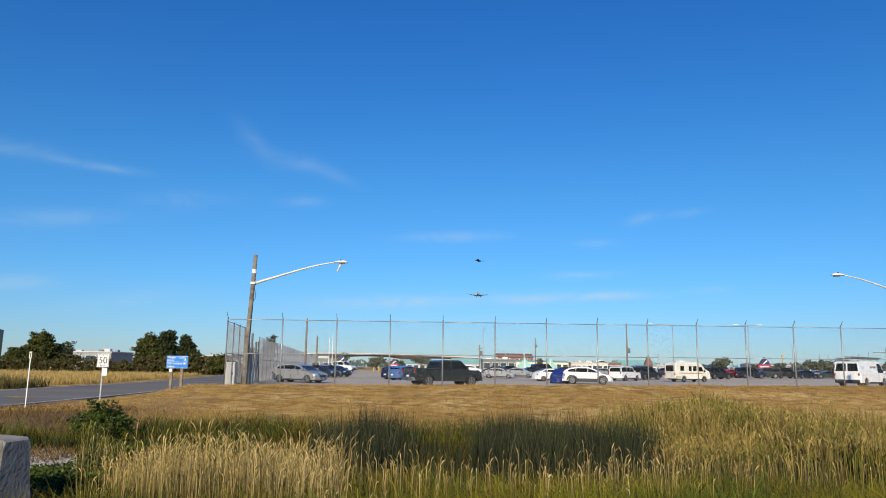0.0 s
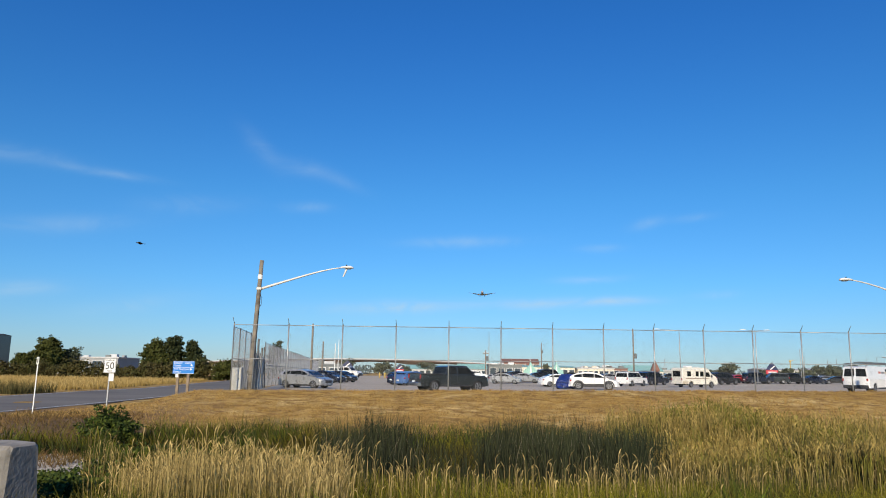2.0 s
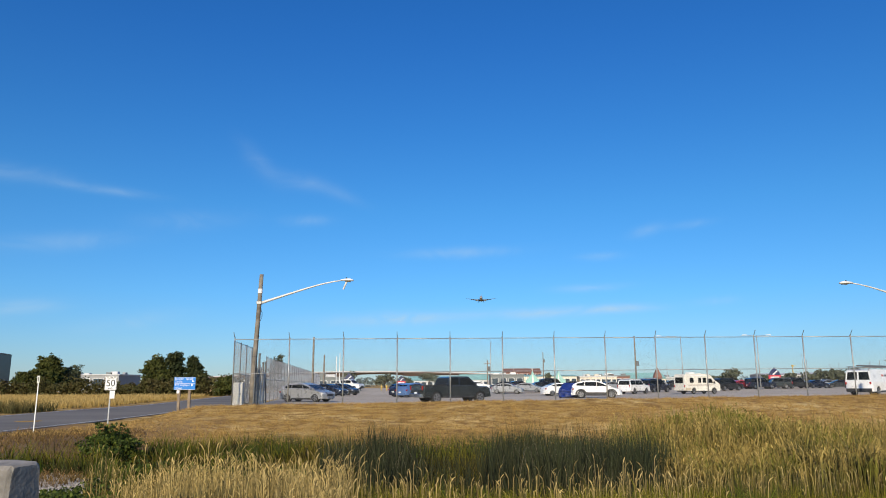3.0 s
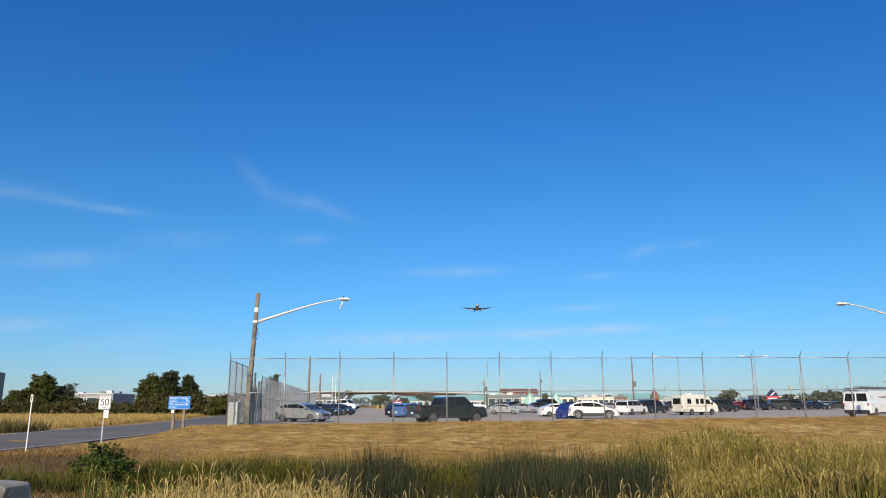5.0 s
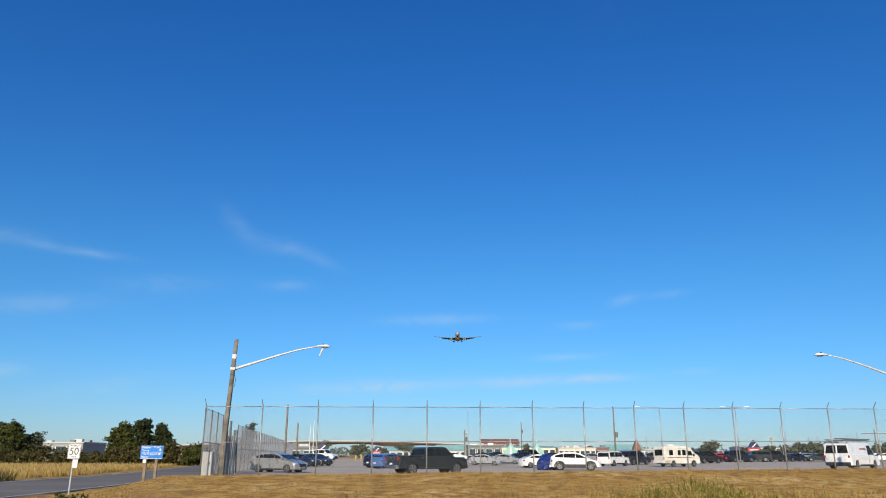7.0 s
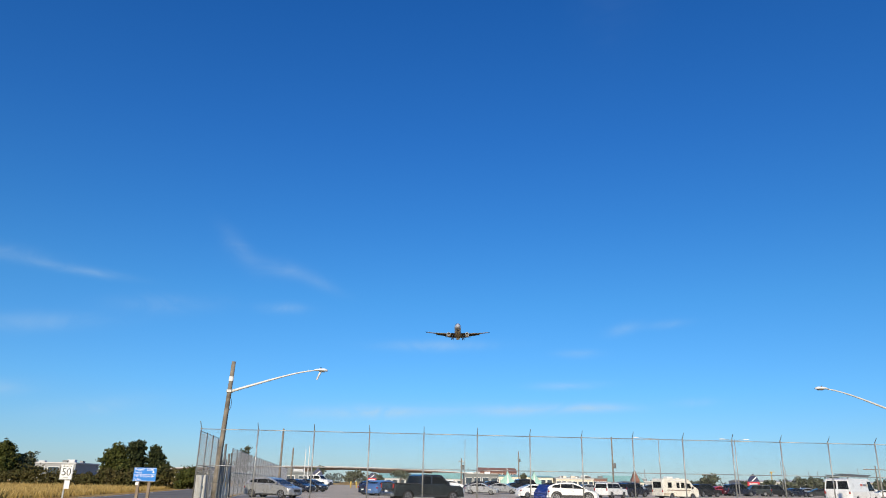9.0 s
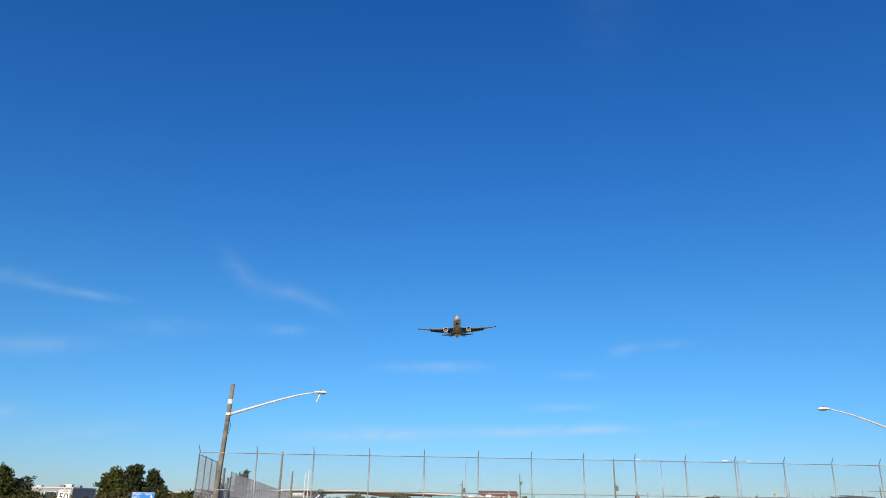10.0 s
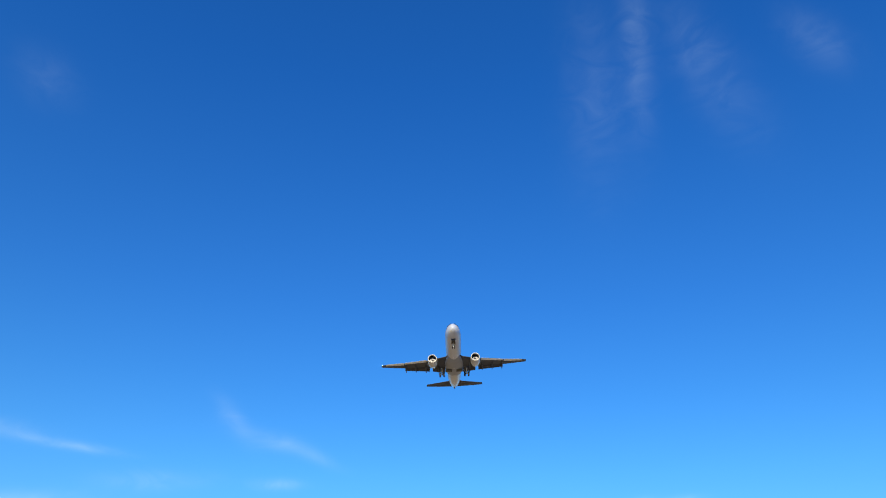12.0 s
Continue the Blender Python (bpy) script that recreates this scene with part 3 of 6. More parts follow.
def guide_sign():
    x, y = -14.75, 40.0
    s = thing("guide_sign", "blue guide sign with white lettering on two wooden posts", "road sign", pose(x, y, land1(x, y)))
    w, z0, z1 = 0.6, 1.27 - land1(x, y), 1.96 - land1(x, y)
    for px in (-0.31, 0.27):
        part("post", box((px - 0.075, -0.05, -0.5), (px + 0.075, 0.05, z1 - 0.02), 0.01), GREY_WOOD, s)
    part("plate", box((-w, -0.075, z0), (w, -0.055, z1), 0.006), BLUE, s)
    for a in (z0 + 0.015, (z0 + z1) / 2, z1 - 0.03):
        part("white_rule", box((-w + 0.02, -0.0785, a - 0.006), (w - 0.02, -0.076, a + 0.008)), WHITE, s)
    h = (z1 - z0) / 4
    rows = (("Designer", 0.05, z1 - 0.55 * h), ("Outlet", 0.68, z1 - 0.55 * h), ("Centre", 0.05, z1 - 1.42 * h), ("YVR", 0.05, z0 + 1.5 * h), ("Employee", 0.36, z0 + 1.5 * h), ("Parking", 0.05, z0 + 0.6 * h))
    for wd, dx, z in rows:
        text_mesh("lettering", wd, 0.15, WHITE, pose(-w + dx, -0.079, z, 90, 0, 0), s, "white lettering", "LEFT", 0.9)
    for z, pts in ((z1 - 1.3 * h, ((-0.07, -0.03), (0.07, -0.03), (0.0, 0.08))), (z0 + 1.5 * h, ((-0.07, -0.07), (0.07, 0.0), (-0.07, 0.07)))):
        bm = prism([(0.44 + a, z + b) for a, b in pts], -0.081, -0.077)
        part("arrow", bm, WHITE, s)
    for px in (-0.35,):
        part("white_tag", box((px - 0.08, -0.075, z0 - 0.2), (px + 0.08, -0.055, z0 - 0.03)), WHITE, s)


def marker_post():
    x, y = -16.1, 28.0
    s = thing("marker_post", "slim white roadside marker post with a reflector plate", "marker post", pose(x, y, land1(x, y)))
    h = 1.9 - land1(x, y)
    part("stake", box((-0.02, -0.01, -0.3), (0.02, 0.01, h), 0.003), WHITE, s)
    part("reflector", box((-0.05, -0.026, h - 0.28), (0.05, -0.011, h), 0.004), mat("pale_reflector", (0.7, 0.7, 0.62), 0.4), s)
    part("slot", box((-0.015, -0.031, h - 0.22), (0.015, -0.027, h - 0.06)), BLACK, s)


speed_sign()
guide_sign()
marker_post()


# ---- vehicles: x ahead, y to the left, z up, origin on the ground in the middle ----
def arch(cx, r, z0, n=8):
    """Wheel opening, walked from rear to front along the sill."""
    return [(cx - r * math.cos(math.pi * k / n), z0 + r * math.sin(math.pi * k / n) * 1.0) for k in range(n + 1)]


KINDS = {
    # length, width, wheel radius, axles (rear, front), sill, upper outline of the body from rear to nose, cabin (rear foot, rear top, front top, front foot), door splits
    "hatch": (4.36, 1.80, 0.32, (-1.32, 1.33), 0.24, [(-2.18, 0.42), (-2.17, 0.72), (-2.08, 0.98), (-1.0, 1.0), (0.9, 0.98), (1.55, 0.87), (2.0, 0.74), (2.16, 0.55), (2.18, 0.32)], [(-2.02, 0.98), (-1.92, 1.12), (-1.66, 1.28), (-1.15, 1.4), (-0.5, 1.465), (0.0, 1.44), (0.4, 1.34), (1.28, 0.95)], (-0.95, 0.08)),
    "sedan": (4.6, 1.80, 0.32, (-1.38, 1.38), 0.23, [(-2.3, 0.4), (-2.28, 0.75), (-2.15, 0.98), (-1.5, 1.0), (0.9, 0.97), (1.6, 0.87), (2.12, 0.73), (2.28, 0.54), (2.3, 0.32)], [(-1.95, 0.98), (-1.55, 1.17), (-1.05, 1.35), (-0.5, 1.43), (0.05, 1.42), (0.4, 1.33), (1.22, 0.95)], (-0.85, 0.08)),
    "crossover": (4.65, 1.86, 0.36, (-1.4, 1.38), 0.3, [(-2.32, 0.5), (-2.31, 0.8), (-2.2, 1.05), (-1.0, 1.07), (0.9, 1.06), (1.6, 0.97), (2.1, 0.84), (2.3, 0.62), (2.32, 0.36)], [(-2.25, 1.05), (-2.1, 1.25), (-1.7, 1.45), (-1.1, 1.57), (-0.4, 1.62), (0.1, 1.58), (0.55, 1.45), (1.38, 1.02)], (-1.05, 0.05)),
    "suv": (5.05, 1.98, 0.39, (-1.45, 1.5), 0.36, [(-2.52, 0.5), (-2.52, 0.85), (-2.47, 1.14), (-1.0, 1.16), (1.0, 1.15), (2.2, 1.12), (2.42, 1.0), (2.5, 0.7), (2.52, 0.42)], [(-2.46, 1.12), (-2.3, 1.75), (-1.9, 1.86), (0.1, 1.88), (0.42, 1.83), (1.05, 1.12)], (-1.1, -0.05)),
    "pickup": (5.85, 2.02, 0.4, (-1.75, 1.9), 0.42, [(-2.92, 0.6), (-2.92, 0.9), (-2.9, 1.22), (-0.75, 1.23), (1.3, 1.21), (2.55, 1.16), (2.82, 1.05), (2.9, 0.75), (2.92, 0.46)], [(-0.86, 1.2), (-0.68, 1.78), (-0.4, 1.87), (0.75, 1.88), (1.0, 1.84), (1.72, 1.19)], (0.12, 0.16)),
    "van": (5.7, 2.02, 0.37, (-1.72, 1.72), 0.36, [(-2.83, 0.5), (-2.85, 0.9), (-2.84, 1.12), (-1.0, 1.14), (1.45, 1.14), (2.3, 1.08), (2.72, 0.96), (2.84, 0.7), (2.85, 0.4)], [(-2.84, 1.1), (-2.74, 1.95), (-2.4, 2.07), (0.95, 2.08), (1.25, 2.02), (1.98, 1.1)], (0.6, 0.64)),
}


def wheel_meshes(r, w):
    n = 20
    prof = [(-w / 2, r * 0.66), (-w / 2 + 0.01, r * 0.9), (-w / 2 + 0.045, r), (w / 2 - 0.045, r), (w / 2 - 0.01, r * 0.9), (w / 2, r * 0.66)]
    tyre = loft([[(R * math.cos(2 * math.pi * i / n), y, R * math.sin(2 * math.pi * i / n)) for i in range(n)] for y, R in prof])
    rim = bmesh.new()
    for k in range(5):
        a = 2 * math.pi * k / 5
        b0 = [(math.cos(a + s) * q * r, math.sin(a + s) * q * r) for s, q in ((-0.34, 0.12), (-0.2, 0.66), (0.2, 0.66), (0.34, 0.12))]
        va = [rim.verts.new((x, w / 2 + 0.012, z)) for x, z in b0]
        vb = [rim.verts.new((x, w / 2 - 0.03, z)) for x, z in b0]
        rim.faces.new(va)
        for i in range(4):
            rim.faces.new((va[i], vb[i], vb[(i + 1) % 4], va[(i + 1) % 4]))
    ring = [[(R * math.cos(2 * math.pi * i / n), y, R * math.sin(2 * math.pi * i / n)) for i in range(n)] for y, R in ((w / 2 - 0.02, r * 0.66), (w / 2 + 0.01, r * 0.66), (w / 2 + 0.01, r * 0.57), (w / 2 - 0.02, r * 0.57))]
    add_loft(rim, ring, caps=False)
    add_tube(rim, (0, w / 2 - 0.02, 0), (0, w / 2 + 0.02, 0), r * 0.15, n=10)
    return tyre, rim


def cabin_side(pts, wb, wt, sgn, x, z, off=0.0):
    zb, zt = min(p[1] for p in pts), max(p[1] for p in pts)
    t = (z - zb) / (zt - zb)
    return (x, sgn * ((wb + (wt - wb) * t) / 2 + off), z)


def vehicle(name, label, kind, colour, at, heading, category="car", glass_mat=None, bed=False, group="cars in the lot", plain_sides=False, scale=1.0):
    """A road vehicle in parts. heading: degrees from the x axis."""
    L, W, r, axles, sill, upper, cabin, splits = KINDS[kind]
    x0, y0 = at
    z0 = float(lot_z(np.array(float(x0)), np.array(float(y0)))) + 0.012
    v = thing(name, label, category, pose(x0, y0, z0, 0, 0, heading), group)
    gm = glass_mat or GLASS
    # lower body with wheel openings
    out = list(upper)
    low = []
    for c in axles[::-1]:
        low += [(2 * c - x, z) for x, z in arch(c, r * 1.16, sill)]
    outline = out + [(L / 2 - 0.06, sill)] + low + [(-L / 2 + 0.06, sill)]
    bm = bmesh.new()
    rings = []
    zt = max(z for _, z in upper)
    boxy = kind in ("van", "pickup", "suv")
    # plan view: ends rounded off towards the sides; shoulders drop a little
    for y, k, c in ((W / 2, 0.94, 0.06 if boxy else 0.12), (W / 2 - 0.05, 0.975, 0.035 if boxy else 0.075), (W / 2 - 0.16, 0.99, 0.015 if boxy else 0.045), (W / 2 - 0.42, 1.0, 0.0)):
        rings.append([(x * (1 - c * abs(2 * x / L) ** 6), -y, sill + (z - sill) * (k if z > 0.8 * zt else 1.0)) for x, z in outline])
    rings += [[(x, -y, z) for x, y, z in ring] for ring in rings[::-1]]
    body = part("body", loft(rings), colour, v)
    # cabin
    wb, wt = W * 0.95, W * (0.74 if kind in ("hatch", "sedan", "crossover") else 0.84)
    zb, ztop = min(p[1] for p in cabin), max(p[1] for p in cabin)
    rr = []
    for sgn in (-1, 1):
        rr.append([cabin_side(cabin, wb, wt, sgn, x, z) for x, z in cabin])
    shell = part("cabin", loft(rr), colour, v)
    # side windows
    rl = lambda z: np.interp(z, [cabin[0][1], cabin[1][1]], [cabin[0][0], cabin[1][0]])
    fl = lambda z: np.interp(z, [cabin[-1][1], cabin[-2][1]], [cabin[-1][0], cabin[-2][0]])
    wz0, wz1 = zb + 0.06, ztop - (0.13 if kind != "van" else 0.2)
    cuts = [None, *splits, None]
    spans = [(cuts[i], cuts[i + 1]) for i in range(len(cuts) - 1)]
    for sgn in (-1, 1):
        for a, b in spans:
            if a is not None and b is not None and b - a < 0.1:
                continue
            if plain_sides and a is None:
                continue
            xa = (lambda z: rl(z) + (0.16 if boxy else 0.42)) if a is None else (lambda z, a=a: a + 0.022)
            xb = (lambda z: fl(z) - 0.12) if b is None else (lambda z, b=b: b - 0.022)
            lo_x, hi_x = xa(wz0), xb(wz0)
            if hi_x - lo_x < 0.15:
                continue
            xr, zr = [c[0] for c in cabin], [c[1] for c in cabin]
            tops = [(x, min(float(np.interp(x, xr, zr)) - 0.1, wz1)) for x in np.linspace(lo_x, hi_x, 9)]
            tops = [(float(x), z) for x, z in tops if z > wz0 + 0.04]
            if len(tops) < 2:
                continue
            rise = 0.0 if kind in ("van", "suv", "pickup") else 0.045
            q4 = [(lo_x, wz0 + rise * max(0.0, 1.2 - lo_x) / 2), (hi_x, wz0 + rise * max(0.0, 1.2 - hi_x) / 2)] + tops[::-1]
            bm = loft([[cabin_side(cabin, wb, wt, sgn, x, z, o) for x, z in q4] for o in (-0.01, 0.007)])
            part("side_window", bm, gm, v)
    # windscreen and rear window
    for nm, (xb_, zb_), (xt_, zt_), fwd in (("windscreen", cabin[-1], cabin[-2], 1), ("rear_window", cabin[0 if len(cabin) < 7 else 1], cabin[1 if len(cabin) < 7 else 2], -1)):
        p = []
        for u, e in ((0.1, 0.9), (0.9, 0.86)):
            x, z = xb_ + (xt_ - xb_) * u, zb_ + (zt_ - zb_) * u
            w = (wb + (wt - wb) * (z - zb) / (ztop - zb)) / 2 * e
            p.append((x, z, w))
        nx, nz = (zt_ - zb_), -(xt_ - xb_)
        ln = math.hypot(nx, nz)
        nx, nz = fwd * abs(nx) / ln, abs(nz) / ln
        if nm == "rear_window" and kind == "van":
            halves = ((-1, -0.08), (0.08, 1))
        else:
            halves = ((-1, 1),)
        for h0, h1 in halves:
            rings = []
            for o in (-0.01, 0.008):
                (xa_, za_, wa), (xc, zc, wc) = p
                if kind == "van" and fwd < 0:
                    za_ = za_ + 0.08
                rings.append([(xa_ + nx * o, wa * h0, za_ + nz * o), (xa_ + nx * o, wa * h1, za_ + nz * o), (xc + nx * o, wc * h1, zc + nz * o), (xc + nx * o, wc * h0, zc + nz * o)])
            part(nm, loft(rings), gm, v)
    # wheels
    tyre, rim = wheel_meshes(r, 0.215)
    tm = rm = None
    for ax in axles:
        for sgn in (-1, 1):
            if tm is None:
                t = part("wheel", tyre, TYRE, v, smooth=True)
                t.name = "wheel"
                q = part("rim", rim, RIM, t)
                tm, rm = t.data, q.data
            else:
                t = new("wheel", tm)
                t.parent = v
                q = new("rim", rm)
                q.parent = t
            t.matrix_basis = pose(ax, sgn * (W / 2 - 0.125), r, 0, 0, 0 if sgn > 0 else 180)
            part("arch_liner", tube((ax, sgn * (W / 2 - 0.3), r), (ax, sgn * (W / 2 - 0.24), r), r * 1.14, n=16), BLACK, v)
    part("underbody", box((-L / 2 + 0.25, -W / 2 + 0.2, sill - 0.06), (L / 2 - 0.25, W / 2 - 0.2, sill + 0.12)), BLACK, v)
    # bumpers, lights, plate, mirrors, handles
    zl = upper[1][1]
    nb = 0.16 if boxy else 0.4
    tuck = 0.05 if boxy else 0.14
    part("front_bumper", box((L / 2 - 0.14, -W / 2 + nb, sill - 0.02), (L / 2 + 0.02, W / 2 - nb, sill + 0.2), 0.03), PLASTIC if kind in ("van", "pickup", "suv") else colour, v)
    part("rear_bumper", box((-L / 2 - (0.09 if boxy else 0.03), -W / 2 + nb * 0.6, sill - 0.03), (-L / 2 + 0.16, W / 2 - nb * 0.6, sill + (0.24 if boxy else 0.2)), 0.03), CHROME if kind == "pickup" else (PLASTIC if kind == "van" else colour), v)
    nz = upper[-2][1] + 0.02
    part("grille", box((L / 2 - 0.05, -W * 0.24, nz - 0.14), (L / 2 + 0.012, W * 0.24, nz + 0.06), 0.015), PLASTIC, v)
    for sgn in (-1, 1):
        part("headlight", box((L / 2 - 0.3 - tuck, sgn * W * 0.38 - 0.16, nz), (L / 2 - 0.02 - tuck * 0.7, sgn * W * 0.38 + 0.16, nz + 0.14), 0.04), CLEAR_LENS, v)
        hi = kind in ("pickup", "van", "suv")
        tz = zl if not hi else zl + 0.05
        part("tail_light", box((-L / 2 - 0.012 + tuck, sgn * (W / 2 - 0.11) - (0.02 if hi else 0.1), tz - 0.05), (-L / 2 + tuck + (0.09 if hi else 0.18), sgn * (W / 2 - 0.11) + 0.118, tz + (0.3 if hi else 0.1)), 0.02), RED_LENS, v)
        part("mirror", box((cabin[-1][0] - 0.42, sgn * (W / 2 + 0.1) - 0.1, zb + 0.05), (cabin[-1][0] - 0.24, sgn * (W / 2 + 0.1) + 0.1, zb + 0.2), 0.03), colour, v)
        for sx in [s for s in splits]:
            part("door_gap", box((sx - 0.006, sgn * W / 2 - 0.004, sill + 0.1), (sx + 0.006, sgn * W / 2 + 0.003, zb - 0.05)), BLACK, v)
            part("door_handle", box((sx - 0.3, sgn * (W / 2 + 0.008) - 0.014, zb - 0.19), (sx - 0.12, sgn * (W / 2 + 0.008) + 0.014, zb - 0.15)), colour, v)
        part("sill_trim", box((axles[0] + r * 1.25, sgn * (W / 2 - 0.02) - 0.025, sill - 0.02), (axles[1] - r * 1.25, sgn * (W / 2 - 0.02) + 0.025, sill + 0.07)), PLASTIC, v)
    part("number_plate", box((-L / 2 - 0.05, -0.16, sill + 0.24), (-L / 2 - 0.015, 0.16, sill + 0.36)), WHITE, v)
    if bed:
        part("bed_opening", box((-L / 2 + 0.1, -W / 2 + 0.16, zt - 0.02), (-0.9, W / 2 - 0.16, zt + 0.012)), BLACK, v)
        for sgn in (-1, 1):
            part("bed_rail", box((-L / 2 + 0.02, sgn * (W / 2 - 0.09) - 0.07, zt - 0.02), (-0.86, sgn * (W / 2 - 0.09) + 0.07, zt + 0.05), 0.015), PLASTIC, v)
            for ax in axles:
                rg = []
                for R in (r * 1.13, r * 1.3):
                    rg.append([(ax + R * math.cos(math.pi * k / 10), sgn * (W / 2 + 0.012), r * 0.95 + R * math.sin(math.pi * k / 10)) for k in range(11)])
                fl_bm = loft([rg[0] + rg[1][::-1], [(x, y - sgn * 0.04, z) for x, y, z in rg[0] + rg[1][::-1]]])
                part("fender_flare", fl_bm, colour, v)
            part("running_board", tube((-0.95, sgn * (W / 2 - 0.02), 0.4), (1.3, sgn * (W / 2 - 0.02), 0.4), 0.045, n=8), PLASTIC, v)
        part("tailgate_handle", box((-L / 2 - 0.01, -0.14, 1.0), (-L / 2 + 0.02, 0.14, 1.08)), PLASTIC, v)
    if kind == "crossover":
        for sgn in (-1, 1):
            for ax in axles:
                rg = [[(ax + R * math.cos(math.pi * k / 10), sgn * (W / 2 + 0.01), r * 0.92 + R * math.sin(math.pi * k / 10)) for k in range(11)] for R in (r * 1.08, r * 1.48)]
                part("wheel_arch_trim", loft([rg[0] + rg[1][::-1], [(x, y - sgn * 0.04, z) for x, y, z in rg[0] + rg[1][::-1]]]), PLASTIC, v)
            part("lower_cladding", box((axles[0] + r * 1.2, sgn * W / 2 - 0.03, sill - 0.03), (axles[1] - r * 1.2, sgn * W / 2 + 0.008, sill + 0.24)), PLASTIC, v)
    if kind in ("suv", "crossover"):
        for sgn in (-1, 1):
            part("roof_rail", tube((-1.5, sgn * wt * 0.43, ztop + 0.015), (0.1, sgn * wt * 0.43, ztop + 0.015), 0.02, n=6), PLASTIC if kind == "suv" else GALV, v)
    return v


P_SILVER = mat("silver_car_paint", (0.33, 0.335, 0.34), 0.28, 0.4, vary=0.05, scale=2, coat=0.6)
P_GREY = mat("dark_grey_car_paint", (0.024, 0.03, 0.033), 0.22, 0.3, vary=0.08, scale=2, coat=0.8)
P_WHITE = paint("white", (0.8, 0.8, 0.79), 0.3)
P_BLACK = paint("black", (0.012, 0.012, 0.014), 0.2)
P_NAVY = paint("navy", (0.008, 0.012, 0.028), 0.25, 0.2)
P_BLUE = paint("mid_blue", (0.1, 0.2, 0.42), 0.3, 0.4)
P_RED = paint("red", (0.5, 0.02, 0.03), 0.3)
P_CREAM = paint("cream", (0.74, 0.71, 0.62), 0.4)

hatch = vehicle("hatchback", "silver five-door hatchback parked behind the chain-link fence", "hatch", P_SILVER, (-11.25, 57.0), -24)
pickup = vehicle("pickup_truck", "dark grey crew-cab pickup truck with chrome rear bumper", "pickup", P_GREY, (0.15, 53.0), 30, "pickup truck", bed=True)
cross = vehicle("crossover", "white crossover with black lower trim in the lot", "crossover", P_WHITE, (13.9, 68.0), -12)
vehicle("hatchback", "black hatchback parked in a row of three cars", "hatch", P_BLACK, (-5.05, 84.0), 52)
vehicle("sedan", "dark blue sedan parked in a row of three cars", "sedan", P_NAVY, (-4.6, 80.3), 48)
vehicle("hatchback", "pale metallic blue hatchback parked in a row of three", "hatch", P_BLUE, (-3.55, 75.6), 46)
vehicle("sedan", "dark sedan parked beside the side fence", "sedan", P_NAVY, (-14.3, 86.0), -30)
vehicle("hatchback", "black hatchback parked beside the side fence", "hatch", P_BLACK, (-13.7, 93.0), -30)
vehicle("pickup_truck", "white pickup truck far across the lot", "pickup", P_WHITE, (-17.4, 122.0), -20, "pickup truck", bed=True)
vehicle("sedan", "silver sedan parked in the middle of the lot", "sedan", P_SILVER, (8.1, 100.0), -12)
vehicle("coupe", "silver coupe parked in the middle of the lot", "sedan", P_SILVER, (11.9, 108.0), -16)
vehicle("sedan", "white sedan parked behind a blue-tarped car", "sedan", P_WHITE, (12.75, 82.0), 12)
vehicle("suv", "white full-size sport utility vehicle with dark windows", "suv", P_WHITE, (24.4, 95.0), 45)
vehicle("suv", "dark sport utility vehicle parked beside the white one", "suv", P_NAVY, (30.4, 106.0), 35)
random.seed(5)
FAR = [
    ("sedan", P_BLACK, 15.9, 122, 10), ("suv", P_BLACK, 18.6, 128, 14), ("sedan", P_NAVY, 9.4, 126, 172), ("hatch", P_BLACK, 12.8, 130, 8), ("sedan", P_GREY, 22.2, 130, 170),
    ("suv", P_BLACK, 44.4, 115, 20), ("hatch", P_RED, 50.4, 126, 200), ("suv", P_NAVY, 53.6, 124, 8), ("suv", P_GREY, 57.6, 127, 165),
    ("suv", P_BLACK, 61.6, 128, 10), ("sedan", P_NAVY, 66.2, 130, 12), ("sedan", P_BLACK, 70.8, 131, 170), ("suv", P_GREY, 75.4, 131, 8),
    ("sedan", P_BLACK, 79.8, 132, 12), ("hatch", P_WHITE, 84.0, 133, 170), ("suv", P_BLACK, 87.4, 126, 14), ("sedan", P_GREY, 91.6, 128, 10),
    ("sedan", P_SILVER, 26.8, 118, 14), ("hatch", P_GREY, 33.0, 124, 200), ("suv", P_SILVER, 36.8, 130, 12), ("sedan", P_BLACK, 41.0, 133, 170), ("sedan", P_WHITE, 5.2, 131, 12),
    ("sedan", P_SILVER, 20.4, 112, 192), ("suv", P_BLACK, 48.2, 133, 12), ("sedan", P_GREY, 63.8, 138, 12), ("hatch", P_SILVER, 72.4, 139, 190), ("suv", P_BLACK, 95.5, 133, 12),
]
NAMES = {"sedan": "sedan", "suv": "suv", "hatch": "hatchback"}
TINTS = {P_BLACK: "black", P_NAVY: "navy blue", P_GREY: "dark grey", P_RED: "bright red", P_WHITE: "white", P_SILVER: "silver"}
for kind, colour, x, y, hd in FAR:
    vehicle(NAMES[kind], f"{TINTS[colour]} {NAMES[kind]} parked in a distant row", kind, colour, (x, y), hd + random.uniform(-4, 4))

# work van with a ladder rack
van = vehicle("work_van", "white work van with roof rack and dark rear bumper", "van", P_WHITE, (34.5, 58.6), 38, "van", plain_sides=True)
for y in (-0.72, 0.72):
    part("rack_rail", tube((-2.9, y, 2.3), (1.6, y, 2.3), 0.03, n=6), GALV_DARK, van)
for x in (-2.5, -1.2, 0.1, 1.3):
    part("rack_bar", tube((x, -0.8, 2.27), (x, 0.8, 2.27), 0.028, n=6), GALV_DARK, van)
    for y in (-0.72, 0.72):
        part("rack_foot", tube((x, y, 2.0), (x, y, 2.27), 0.025, n=6), GALV_DARK, van)
ladder = thing("ladder", "long aluminium ladder lying on the van's rack", "ladder", pose(34.5, 58.6, 0.492, 0, 0, 38))
